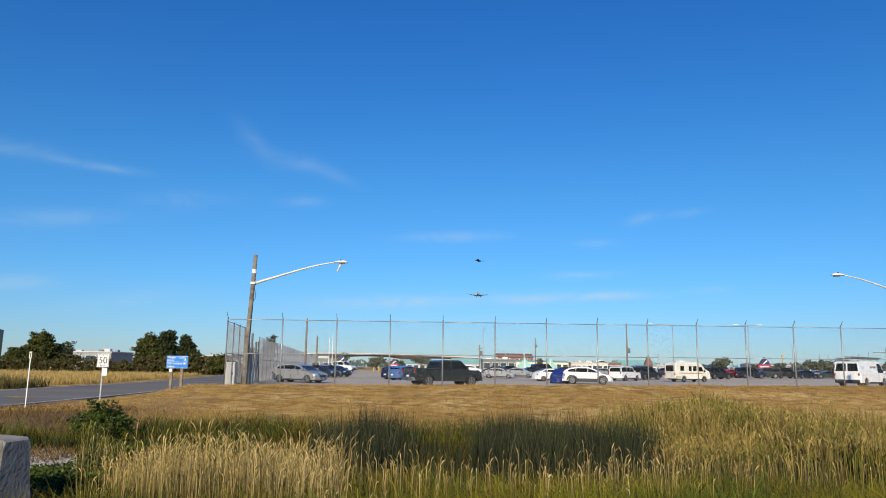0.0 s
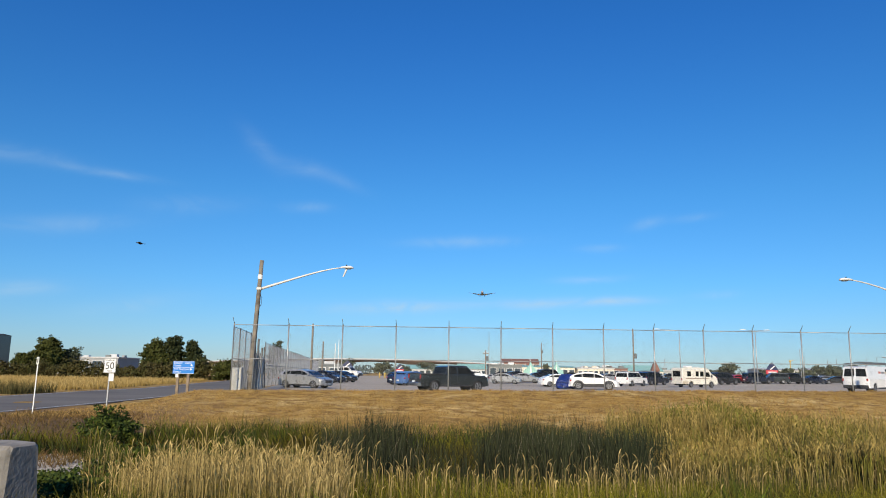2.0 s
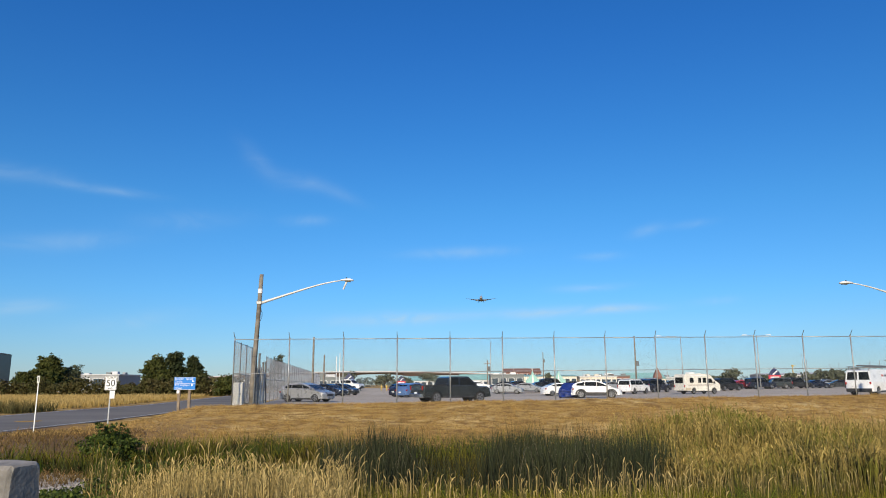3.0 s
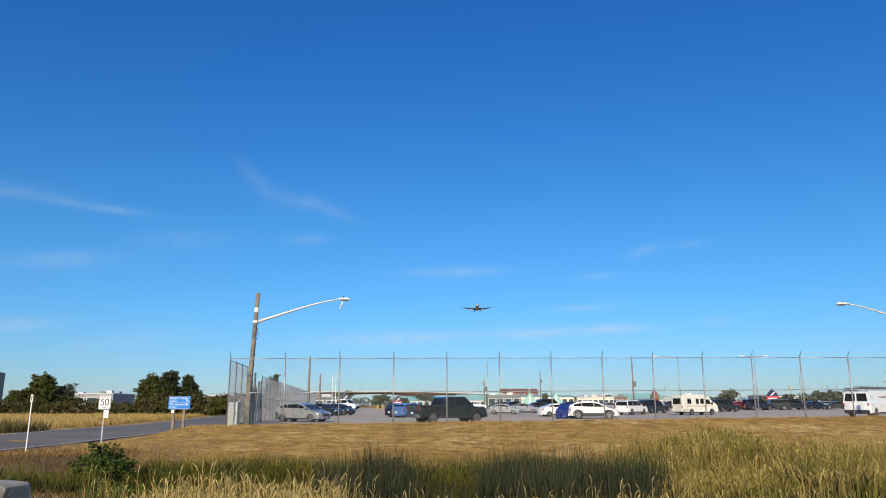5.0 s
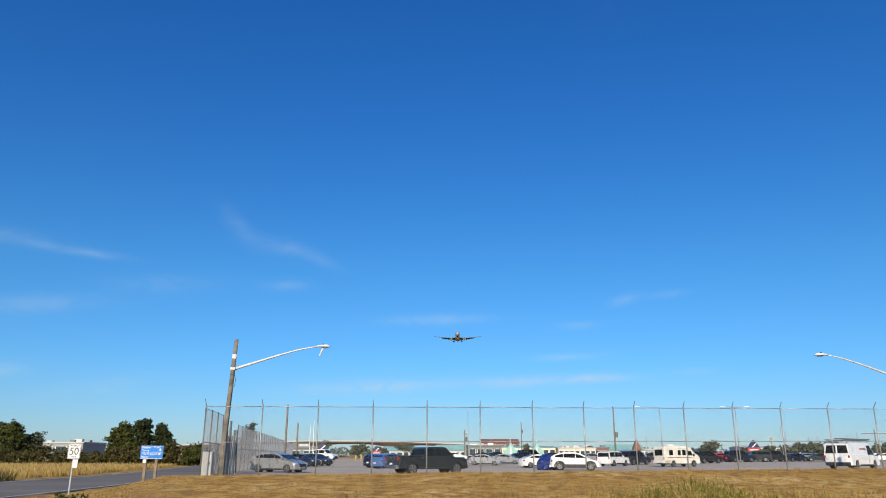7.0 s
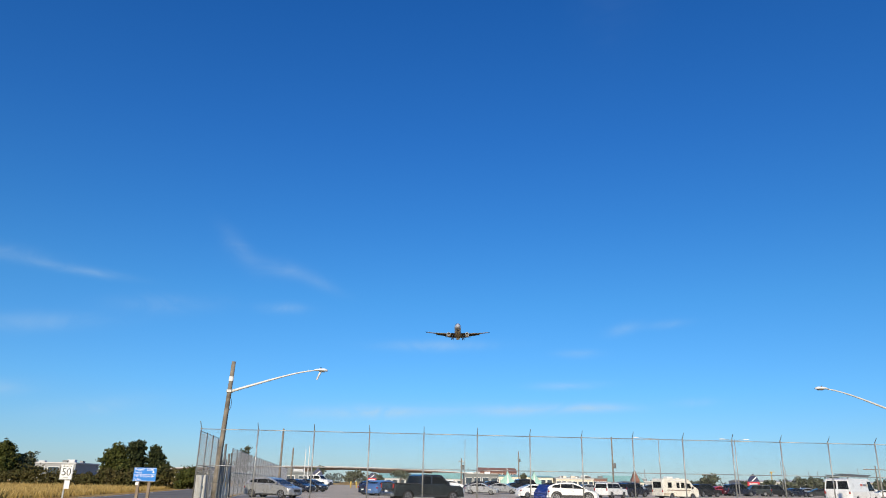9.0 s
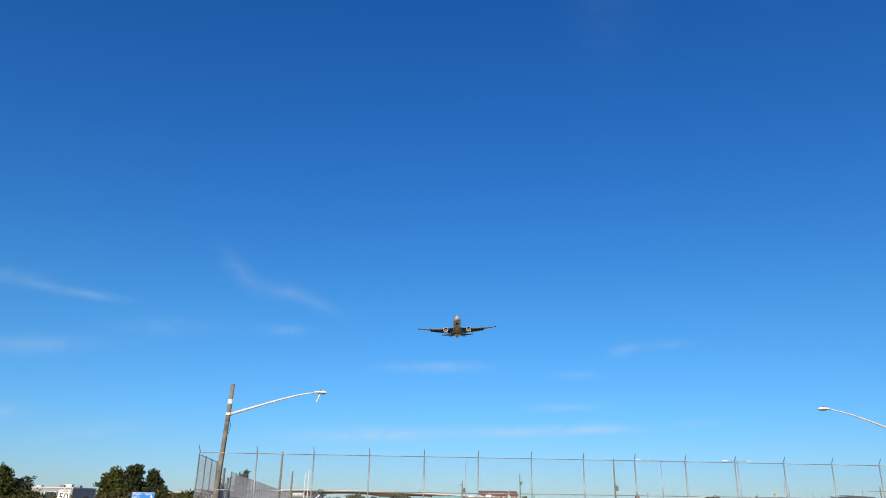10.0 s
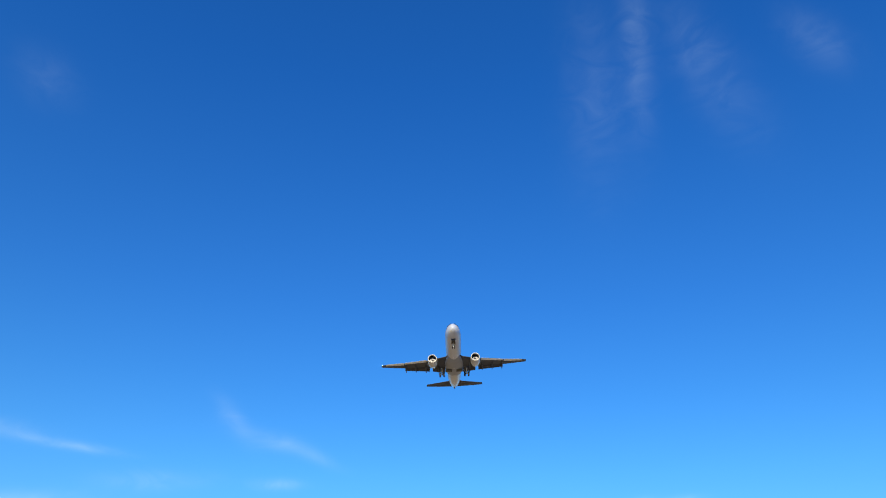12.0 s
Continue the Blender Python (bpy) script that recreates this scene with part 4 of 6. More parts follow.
for y in (-0.5, -0.1):
    part("rail", box((-3.1, y - 0.025, 2.33), (2.6, y + 0.025, 2.41)), GALV_DARK, ladder)
for k in range(18):
    part("rung", tube((-2.95 + 0.32 * k, -0.5, 2.37), (-2.95 + 0.32 * k, -0.1, 2.37), 0.016, n=6), GALV_DARK, ladder)
for k, (w, c) in enumerate(((0.42, (0.5, 0.1, 0.06)), (0.5, (0.16, 0.16, 0.18)), (0.36, (0.5, 0.42, 0.3)))):
    xx = -0.75 + 0.55 * k
    bm = loft([[cabin_side(KINDS["van"][6], 2.02 * 0.95, 2.02 * 0.84, -1, x, z, o) for x, z in ((xx, 1.52), (xx + w, 1.52), (xx + w, 1.68), (xx, 1.68))] for o in (0.002, 0.012)])
    part("lettering_bar", bm, mat(f"van_graphic_{'abc'[k]}", c, 0.5), van)

# motor home
rvz = float(lot_z(np.array(31.4), np.array(92.0))) + 0.012
rv = thing("motor_home", "cream and white motor home with dark windows", "motor home", pose(31.7, 92.0, rvz, 0, 0, 24) @ Matrix.Diagonal((0.96, 0.96, 0.96, 1.0)), "cars in the lot")
prof = [(-3.0, 0.55), (-3.02, 1.2), (-2.98, 2.35), (-2.8, 2.55), (0.9, 2.6), (1.5, 2.4), (2.1, 1.75), (2.75, 1.45), (3.0, 1.2), (3.05, 0.7), (3.0, 0.42)]
low = []
for c in (1.95, -1.55):
    low += [(2 * c - x, z) for x, z in arch(c, 0.43, 0.42)]
outl = prof + [(2.6, 0.42)] + low + [(-2.9, 0.45)]
rings = [[(x * k, y, z) for x, z in outl] for y, k in ((-1.05, 0.975), (-0.98, 1.0), (0.98, 1.0), (1.05, 0.975))]
part("body", loft(rings), P_CREAM, rv)
part("lower_skirt", box((-2.95, -1.062, 0.47), (-2.05, 1.062, 0.8), 0.01), mat("beige_skirt", (0.5, 0.44, 0.33), 0.5), rv)
part("roof_air_conditioner", box((-1.6, -0.4, 2.56), (-0.6, 0.4, 2.82), 0.08), WHITE, rv)
part("roof_vent", box((0.1, -0.25, 2.58), (0.6, 0.25, 2.7), 0.03), WHITE, rv)
part("rear_window", box((-3.05, -0.72, 1.4), (-2.99, 0.72, 2.15), 0.03), GLASS, rv)
part("rear_bumper", box((-3.14, -1.0, 0.45), (-2.95, 1.0, 0.68), 0.03), P_CREAM, rv)
for sgn in (-1, 1):
    for a, b in ((-2.2, -1.55), (-0.75, -0.25), (0.0, 0.6)):
        part("side_window", box((a, sgn * 1.06 - 0.012, 1.45), (b, sgn * 1.06 + 0.012, 2.1), 0.01), GLASS, rv)
    part("cab_window", prism([(0.85, 1.42), (1.75, 1.42), (1.5, 2.0), (0.85, 2.0)], sgn * 1.05 - 0.014, sgn * 1.05 + 0.014), GLASS, rv)
    part("stripe", box((-2.4, sgn * 1.055 - 0.01, 1.12), (1.6, sgn * 1.055 + 0.01, 1.2)), mat("brown_stripe", (0.2, 0.12, 0.08), 0.5), rv)
    part("tail_light", box((-3.05, sgn * 0.93 - 0.07, 0.9), (-2.98, sgn * 0.93 + 0.07, 1.2), 0.02), RED_LENS, rv)
    part("mirror", box((1.75, sgn * 1.22 - 0.1, 1.35), (1.9, sgn * 1.22 + 0.1, 1.65), 0.02), BLACK, rv)
    part("awning" if sgn < 0 else "rain_gutter", box((-2.4, sgn * 1.07 - 0.035, 2.34), (0.8, sgn * 1.07 + 0.035, 2.42), 0.01), WHITE, rv)
ws = [[(1.56 + 0.03, -0.85, 2.34), (1.56 + 0.03, 0.85, 2.34), (2.08 + 0.03, 0.9, 1.8), (2.08 + 0.03, -0.9, 1.8)]]
part("windscreen", loft([ws[0], [(x - 0.04, y, z) for x, y, z in ws[0]]]), GLASS, rv)
tyre, rim = wheel_meshes(0.36, 0.22)
tm = None
for ax in (-1.55, 1.95):
    for sgn in (-1, 1):
        if tm is None:
            t = part("wheel", tyre, TYRE, rv, smooth=True)
            q = part("rim", rim, RIM, t)
            tm, rm = t.data, q.data
        else:
            t = new("wheel", tm)
            t.parent = rv
            q = new("rim", rm)
            q.parent = t
        t.matrix_basis = pose(ax, sgn * 0.94, 0.36, 0, 0, 0 if sgn > 0 else 180)
part("underbody", box((-2.7, -0.85, 0.3), (2.6, 0.85, 0.6)), BLACK, rv)

# car under a blue tarpaulin: folds and a ragged hem
tz = float(lot_z(np.array(10.2), np.array(63.0))) + 0.012
tarp = thing("tarpaulin_covered_car", "small car under a creased bright blue tarpaulin", "covered car", pose(11.95, 70.2, tz, 0, 0, 64))
bm = bmesh.new()
n, rows_t = 44, 14
rings = []
for k in range(rows_t):
    u = k / (rows_t - 1)
    ring = []
    for i in range(n):
        a = 2 * math.pi * i / n
        px, py = math.copysign(abs(math.cos(a)) ** 0.45, math.cos(a)), math.copysign(abs(math.sin(a)) ** 0.5, math.sin(a))
        shrink = 1 - 0.5 * max(0, (u - 0.4) / 0.6) ** 1.3
        crease = 1 + 0.035 * math.sin(i * 2.9 + k * 0.4) * (1 - u) + 0.02 * math.sin(i * 1.3 + k * 1.7)
        zz = 0.12 + u * 1.26 + 0.03 * math.sin(i * 0.9 + k) + (0.08 * math.sin(i * 1.7) if k == 0 else 0)
        if u > 0.6 and px > 0.3:
            zz -= 0.3 * (px - 0.3)
        ring.append((2.05 * px * shrink * crease, 0.9 * py * shrink ** 0.6 * crease, zz))
    rings.append(ring)
TARP = mat("blue_tarpaulin", (0.01, 0.032, 0.19), 0.35, 0, vary=0.25, scale=3, bump=0.8, fine=9)
part("tarpaulin", loft(rings), TARP, tarp)
rope = bmesh.new()
pts = [(2.1 * math.copysign(abs(math.cos(a)) ** 0.45, math.cos(a)), 0.93 * math.copysign(abs(math.sin(a)) ** 0.5, math.sin(a)), 0.62 + 0.05 * math.sin(3 * a)) for a in (2 * math.pi * i / 30 for i in range(31))]
for a, b in zip(pts, pts[1:]):
    add_tube(rope, a, b, 0.016, n=4, caps=False)
part("rope", rope, BLACK, tarp)
for ax in (-1.3, 1.25):
    for sgn in (-1, 1):
        w = part("wheel", tube((ax, sgn * 0.62, 0.3), (ax, sgn * 0.84, 0.3), 0.3, n=14), TYRE, tarp)

# ---- the aeroplane: x ahead, y to its left, z up; origin at the wing root ----
SKIN = mat("white_airframe_paint", (0.4, 0.43, 0.49), 0.35, 0, vary=0.08, scale=0.35, fine=3, coat=0.2)
# belly grey and the two skins below it are sunk to carry underside shade
BELLY = mat("grey_airframe_paint", (0.21, 0.23, 0.27), 0.45, 0, vary=0.12, scale=0.3, fine=4)
WINGM = mat("shaded_wing_skin", (0.045, 0.052, 0.07), 0.75, 0.0, vary=0.15, scale=0.4, fine=5)
FLAPM = mat("shaded_flap_skin", (0.035, 0.038, 0.048), 0.75, 0.0, vary=0.2, scale=0.7)
LIPM = mat("polished_inlet_lip", (0.42, 0.42, 0.4), 0.45, 0.3, vary=0.05)
plane = thing("airliner", "twin-engine pale grey passenger jet landing with gear down", "aeroplane")
# fuselage
FU = [(17.2, 0.05, -0.45), (17.0, 0.42, -0.42), (16.5, 0.85, -0.32), (15.6, 1.32, -0.14), (14.3, 1.68, -0.02), (12.8, 1.86, 0.0), (9, 1.9, 0.0), (4, 1.9, 0.0), (-2, 1.9, 0.0), (-7, 1.9, 0.0), (-10, 1.8, 0.1), (-13, 1.6, 0.28), (-15.6, 1.3, 0.6), (-18.2, 0.9, 1.0), (-20.2, 0.55, 1.3), (-20.9, 0.25, 1.42)]
part("fuselage", loft([[(x, r * 0.9 * math.cos(a), z + r * 1.04 * math.sin(a)) for a in (2 * math.pi * i / 28 for i in range(28))] for x, r, z in FU]), SKIN, plane, "pale fuselage", smooth=True)
part("belly_fairing", loft([[(x, w * math.cos(a), -1.35 + h * math.sin(a)) for a in (2 * math.pi * i / 20 for i in range(20))] for x, w, h in ((5.5, 0.5, 0.25), (4, 1.6, 0.62), (1, 2.05, 0.8), (-3, 2.05, 0.8), (-5.5, 1.5, 0.6), (-7.2, 0.5, 0.25))]), BELLY, plane, smooth=True)
for sgn in (-1, 1):
    for a0, a1, xx in ((0.28, 0.62, 15.85), (0.7, 1.0, 15.5), (1.05, 1.3, 15.05)):
        r0, r1 = 1.28, 1.42
        ring = []
        for o in (0.0, 0.03):
            ring.append([(xx + dx, sgn * (rr + o) * math.sin(aa), -0.1 + (rr + o) * math.cos(aa)) for dx, rr, aa in ((0.18, 1.22, a0), (0.18, 1.22, a1), (-0.28, 1.45, a1), (-0.28, 1.45, a0))])
        part("cockpit_window", loft(ring), GLASS, plane)


def airfoil(chord, thick, x_le, y, z, twist=0.0, n=9):
    """Closed section in the x-z plane at span y."""
    up, lo = [], []
    for k in range(n):
        u = 0.5 - 0.5 * math.cos(math.pi * k / (n - 1))
        t = thick * chord * 5 * (0.2969 * math.sqrt(u) - 0.126 * u - 0.3516 * u ** 2 + 0.2843 * u ** 3 - 0.1036 * u ** 4) * 0.5
        up.append((x_le - u * chord, y, z + t * 1.25 - twist * u * chord))
        lo.append((x_le - u * chord, y, z - t * 0.85 - twist * u * chord))
    return up + lo[-2:0:-1]


for sgn in (-1, 1):
    nm = "wing"
    secs = [(7.4, 0.14, 4.6, 1.2, -1.15), (6.6, 0.13, 3.6, 2.2, -1.08), (4.6, 0.12, 1.2, 5.9, -0.68), (2.6, 0.11, -2.9, 12.5, 0.5), (1.5, 0.1, -5.3, 16.9, 1.4), (1.15, 0.1, -5.75, 17.25, 1.5)]
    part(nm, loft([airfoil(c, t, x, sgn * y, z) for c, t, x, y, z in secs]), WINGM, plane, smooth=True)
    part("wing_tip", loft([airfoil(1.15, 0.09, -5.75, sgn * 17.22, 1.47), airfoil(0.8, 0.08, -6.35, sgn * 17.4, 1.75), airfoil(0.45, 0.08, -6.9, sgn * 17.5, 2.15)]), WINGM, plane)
    # lowered flaps, inboard and outboard, in two slats each
    for (ya, xa, za), (yb, xb, zb_) in (((2.1, -2.3, -1.35), (5.0, -2.75, -1.0)), ((5.7, -2.8, -0.88), (11.6, -4.7, 0.2))):
        for dx, dz, ch, tw in ((0.0, 0.05, 1.1, 0.22), (-1.0, -0.2, 0.5, 0.45)):
            k = 1.0 if ya < 3 else 0.85
            part("flap", loft([airfoil(ch * k, 0.16, xa + dx * k, sgn * ya, za + dz * k, tw), airfoil(ch * k * 0.82, 0.16, xb + dx * k * 0.82, sgn * yb, zb_ + dz * k * 0.82, tw)]), FLAPM, plane)
    # leading edge slats
    for (ya, xa, za), (yb, xb, zb_) in (((6.3, 1.5, -0.72), (11.5, -1.75, 0.2)), ((11.7, -1.9, 0.24), (16.2, -4.5, 1.15))):
        part("slat", loft([airfoil(0.7, 0.22, xa, sgn * ya, za, 0.35), airfoil(0.5, 0.22, xb, sgn * yb, zb_, 0.35)]), ALU, plane)
    # flap track fairings
    for y, x, z in ((3.6, -2.4, -1.3), (6.6, -2.4, -0.9), (9.0, -3.2, -0.42), (11.4, -4.1, 0.02)):
        part("flap_track_fairing", loft([[(x + dx, sgn * y + w * math.cos(a), z + dz + w * 1.4 * math.sin(a)) for a in (2 * math.pi * i / 8 for i in range(8))] for dx, w, dz in ((1.2, 0.04, 0.15), (0.6, 0.16, 0.02), (-0.6, 0.16, -0.12), (-1.6, 0.1, -0.35), (-2.1, 0.03, -0.5))]), WINGM, plane, smooth=True)
    # engine
    ey, ez, ex = sgn * 4.83, -1.95, 3.3
    eng = part("engine", loft([[(ex + x, ey + r * math.cos(a), ez + r * (0.96 if math.sin(a) < 0 else 1.0) * math.sin(a)) for a in (2 * math.pi * i / 24 for i in range(24))] for x, r in ((0.9, 0.93), (1.45, 0.84), (1.62, 0.86), (1.7, 0.92), (1.66, 0.98), (1.4, 1.05), (0.6, 1.12), (-0.8, 1.08), (-2.0, 0.86), (-2.05, 0.8), (-1.4, 0.78))], caps=False), SKIN, plane, "pale engine nacelle", smooth=True)
    part("inlet_lip", loft([[(ex + x, ey + r * math.cos(a), ez + r * (0.96 if math.sin(a) < 0 else 1.0) * math.sin(a)) for a in (2 * math.pi * i / 24 for i in range(24))] for x, r in ((1.5, 0.82), (1.66, 0.85), (1.73, 0.92), (1.69, 0.99), (1.5, 1.04))], caps=False), LIPM, eng, smooth=True)
    part("fan", tube((ex + 0.55, ey, ez), (ex + 0.7, ey, ez), 0.92, n=24), mat("dark_fan", (0.02, 0.02, 0.022), 0.5), eng)
    for k in range(12):
        a = 2 * math.pi * k / 12
        part("fan_blade", loft([[(ex + 0.72 + o, ey + R * math.cos(a + d_), ez + R * math.sin(a + d_)) for R, d_ in ((0.2, -0.1), (0.84, -0.06), (0.84, 0.08), (0.2, 0.1))] for o in (0.0, 0.03)]), mat("fan_blade_metal", (0.1, 0.1, 0.105), 0.4, 0.8), eng)
    part("spinner", lathe_x([(ex + 0.7, 0.27), (ex + 0.95, 0.2), (ex + 1.15, 0.04)], 12, ey, ez), mat("grey_spinner", (0.25, 0.25, 0.25), 0.4), eng, smooth=True)
    part("exhaust_cone", lathe_x([(ex - 1.4, 0.62), (ex - 2.6, 0.5), (ex - 3.3, 0.3)], 16, ey, ez), FLAPM, eng, smooth=True)
    part("pylon", loft([[(x, ey + w, z) for x, z in ((ex + 0.6, ez + 1.0), (ex - 1.2, ez + 0.8), (ex - 3.4, ez + 0.95), (ex - 2.6, ez + 1.35), (ex - 0.6, ez + 1.35))] for w in (-0.17, 0.17)]), BELLY, plane)
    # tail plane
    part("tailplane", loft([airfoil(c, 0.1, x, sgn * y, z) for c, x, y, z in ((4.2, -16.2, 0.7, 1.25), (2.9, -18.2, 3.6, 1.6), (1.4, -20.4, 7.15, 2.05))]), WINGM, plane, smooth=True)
    # main gear
    gy, gx_ = sgn * 2.86, -1.9
    leg = part("main_gear_leg", tube((gx_, gy, -1.4), (gx_, gy, -3.1), 0.15, n=10), ALU, plane)
    part("side_brace", tube((gx_, gy, -2.7), (gx_, gy - sgn * 1.2, -1.6), 0.07, n=6), GALV_DARK, leg)
    part("torque_link", box((gx_ - 0.4, gy - 0.07, -2.9), (gx_ - 0.1, gy + 0.07, -2.3)), GALV_DARK, leg)
    part("gear_door", box((gx_ - 0.5, gy + sgn * 0.32 - 0.03, -2.9), (gx_ + 0.4, gy + sgn * 0.32 + 0.03, -1.5), 0.01), BELLY, leg)
    part("axle", tube((gx_, gy - 0.6, -3.1), (gx_, gy + 0.6, -3.1), 0.09, n=8), GALV_DARK, leg)
    for o in (-0.43, 0.43):
        tp = [(-0.2, 0.3), (-0.19, 0.48), (-0.11, 0.565), (0.11, 0.565), (0.19, 0.48), (0.2, 0.3)]
        part("tyre", loft([[(gx_ + R * math.cos(2 * math.pi * i / 18), gy + o + y, -3.1 + R * math.sin(2 * math.pi * i / 18)) for i in range(18)] for y, R in tp]), TYRE, leg, smooth=True)
    part("wheel_well", box((gx_ - 0.7, gy - sgn * 1.6 - 0.75, -2.19), (gx_ + 0.7, gy - sgn * 1.6 + 0.75, -2.12)), BLACK, plane)
    part("navigation_light", box((-5.6, sgn * 17.1 - 0.04, 1.42), (-5.5, sgn * 17.1 + 0.04, 1.5)), CLEAR_LENS, plane)
    part("landing_light", box((3.2, sgn * 2.1 - 0.16, -1.12), (3.42, sgn * 2.1 + 0.16, -0.92), 0.03), CLEAR_LENS, plane)
# fin
part("fin", loft([[(x - u, w * k, z) for u, k in ((0, 0), (0.12 * c, 1), (0.5 * c, 0.9), (c, 0), (0.5 * c, -0.9), (0.12 * c, -1))] for x, c, z, w in ((-12.2, 8.0, 1.55, 0.22), (-15.6, 5.6, 3.1, 0.26), (-20.6, 2.2, 8.6, 0.12))]), SKIN, plane, "pale tail fin")
# nose gear
ng = part("nose_gear_leg", tube((12.6, 0, -1.6), (12.75, 0, -2.95), 0.11, n=8), ALU, plane)
part("drag_brace", tube((12.7, 0, -2.4), (13.8, 0, -1.6), 0.06, n=6), GALV_DARK, ng)
part("taxi_light", box((12.82, -0.12, -2.4), (12.92, 0.12, -2.15), 0.03), CLEAR_LENS, ng)
for o in (-0.2, 0.2):
    part("tyre", loft([[(12.75 + R * math.cos(2 * math.pi * i / 16), o + y, -2.95 + R * math.sin(2 * math.pi * i / 16)) for i in range(16)] for y, R in ((-0.1, 0.2), (-0.09, 0.3), (-0.05, 0.345), (0.05, 0.345), (0.09, 0.3), (0.1, 0.2))]), TYRE, ng, smooth=True)
part("nose_gear_bay", box((12.3, -0.42, -1.97), (14.4, 0.42, -1.6)), BLACK, plane, "dark open wheel bay")
for sgn in (-1, 1):
    part("nose_gear_door", box((12.4, sgn * 0.47 - 0.03, -2.35), (14.3, sgn * 0.47 + 0.03, -1.6), 0.01), BELLY, plane)
    part("antenna" if sgn < 0 else "drain_mast", box((3.0 * sgn + 2, -0.02, -2.3), (3.0 * sgn + 2.4, 0.02, -1.95)), WHITE, plane)
part("tail_skid", box((-17.2, -0.1, -0.72), (-16.4, 0.1, -0.3), 0.02), BLACK, plane)

# ---- the crow: x ahead, y to its left, z up ----
FEATHER = mat("black_feathers", (0.012, 0.012, 0.015), 0.5, vary=0.3, scale=12)
crow = thing("crow", "black crow flapping low across the sky", "bird")
part("body", loft([[(x, w * math.cos(a), z + w * 0.95 * math.sin(a)) for a in (2 * math.pi * i / 12 for i in range(12))] for x, w, z in ((0.26, 0.01, 0.02), (0.22, 0.04, 0.025), (0.17, 0.05, 0.025), (0.12, 0.05, 0.015), (0.05, 0.075, 0.0), (-0.05, 0.08, -0.005), (-0.14, 0.055, 0.0), (-0.2, 0.02, 0.01))]), FEATHER, crow, smooth=True)
part("beak", loft([[(x, w * math.cos(a), 0.018 + w * math.sin(a)) for a in (2 * math.pi * i / 6 for i in range(6))] for x, w in ((0.245, 0.018), (0.29, 0.012), (0.315, 0.002))]), BLACK, crow)
part("tail", loft([[(-0.16, -0.03, 0.012), (-0.16, 0.03, 0.012), (-0.38, 0.09, 0.008), (-0.40, 0.0, 0.008), (-0.38, -0.09, 0.008)], [(-0.16, -0.03, 0.004), (-0.16, 0.03, 0.004), (-0.38, 0.09, 0.003), (-0.40, 0.0, 0.003), (-0.38, -0.09, 0.003)]]), FEATHER, crow)
crow_wings = []
for sgn in (1, -1):
    plan = [(0.11, 0.0), (0.13, 0.16), (0.10, 0.28), (0.02, 0.43), (-0.04, 0.47), (-0.06, 0.43), (-0.09, 0.41), (-0.1, 0.36), (-0.13, 0.34), (-0.12, 0.26), (-0.13, 0.14), (-0.11, 0.0)]
    w = part("wing", loft([[(x, sgn * y, 0.012 * (1 - y / 0.5)) for x, y in plan], [(x, sgn * y, -0.004) for x, y in plan]]), FEATHER, crow)
    w.matrix_basis = pose(0.02, sgn * 0.05, 0.03)
    crow_wings.append((w, sgn))


# ---- vegetation ----
rng = np.random.default_rng(7)


def blades(name, pts, height, width, lean, material, segs=3, head=0.0, head_w=0.0, curve=0.5, wind=0.0, sway_to=None):
    """Many tapered blades in one mesh. pts: feet; height, width arrays; head: share of the length that is a seed head."""
    n = len(pts)
    ang = rng.uniform(0, 2 * math.pi, n)
    if sway_to is not None:
        ang = np.where(rng.uniform(size=n) < 0.7, sway_to + rng.normal(0, 0.5, n), ang)
    dx, dy = np.cos(ang), np.sin(ang)
    face = rng.uniform(-0.9, 0.9, n)
    sx, sy = np.cos(face), np.sin(face)
    us = np.linspace(0, 1, segs + 1)
    if head > 0:
        us = np.array([0, 0.45, 1 - head, 1 - head * 0.55, 1.0])
    k = len(us)
    V = np.zeros((n, k, 2, 3), np.float32)
    U = np.zeros((n, k, 2, 2), np.float32)
    bend = lean * (0.35 + rng.uniform(size=n))
    for i, u in enumerate(us):
        off = bend * height * (u ** 2) * curve + bend * height * u * 0.35
        if head > 0 and u > 1 - head:
            off = off + 0.9 * height * head * (u - 1 + head) / head * (0.4 + 2 * bend)
        zz = height * u * (1 - 0.25 * bend * u * u)
        if head > 0 and i == k - 1:
            zz = zz - height * head * 0.4 * np.clip(bend * 8, 0, 1.3)
        if head > 0:
            w = width * (1.0 if u < 1 - head else (head_w * (1.0 if i == k - 2 else 0.12) if i >= k - 2 else 0.8))
        else:
            w = width * (1 - u ** 1.6) + 0.0008
        cx, cy = pts[:, 0] + dx * off, pts[:, 1] + dy * off
        for s, sg in ((0, -0.5), (1, 0.5)):
            V[:, i, s, 0] = cx + sg * w * sx
            V[:, i, s, 1] = cy + sg * w * sy
            V[:, i, s, 2] = pts[:, 2] + zz - 0.02
            U[:, i, s, 0], U[:, i, s, 1] = s, u
    base = (np.arange(n) * k * 2)[:, None]
    F = []
    for i in range(k - 1):
        F.append(np.concatenate([base + 2 * i, base + 2 * i + 1, base + 2 * i + 3, base + 2 * i + 2], 1))
    F = np.stack(F, 1).reshape(-1, 4)
    return raw_mesh(name, V.reshape(-1, 3), F, material, U.reshape(-1, 2))


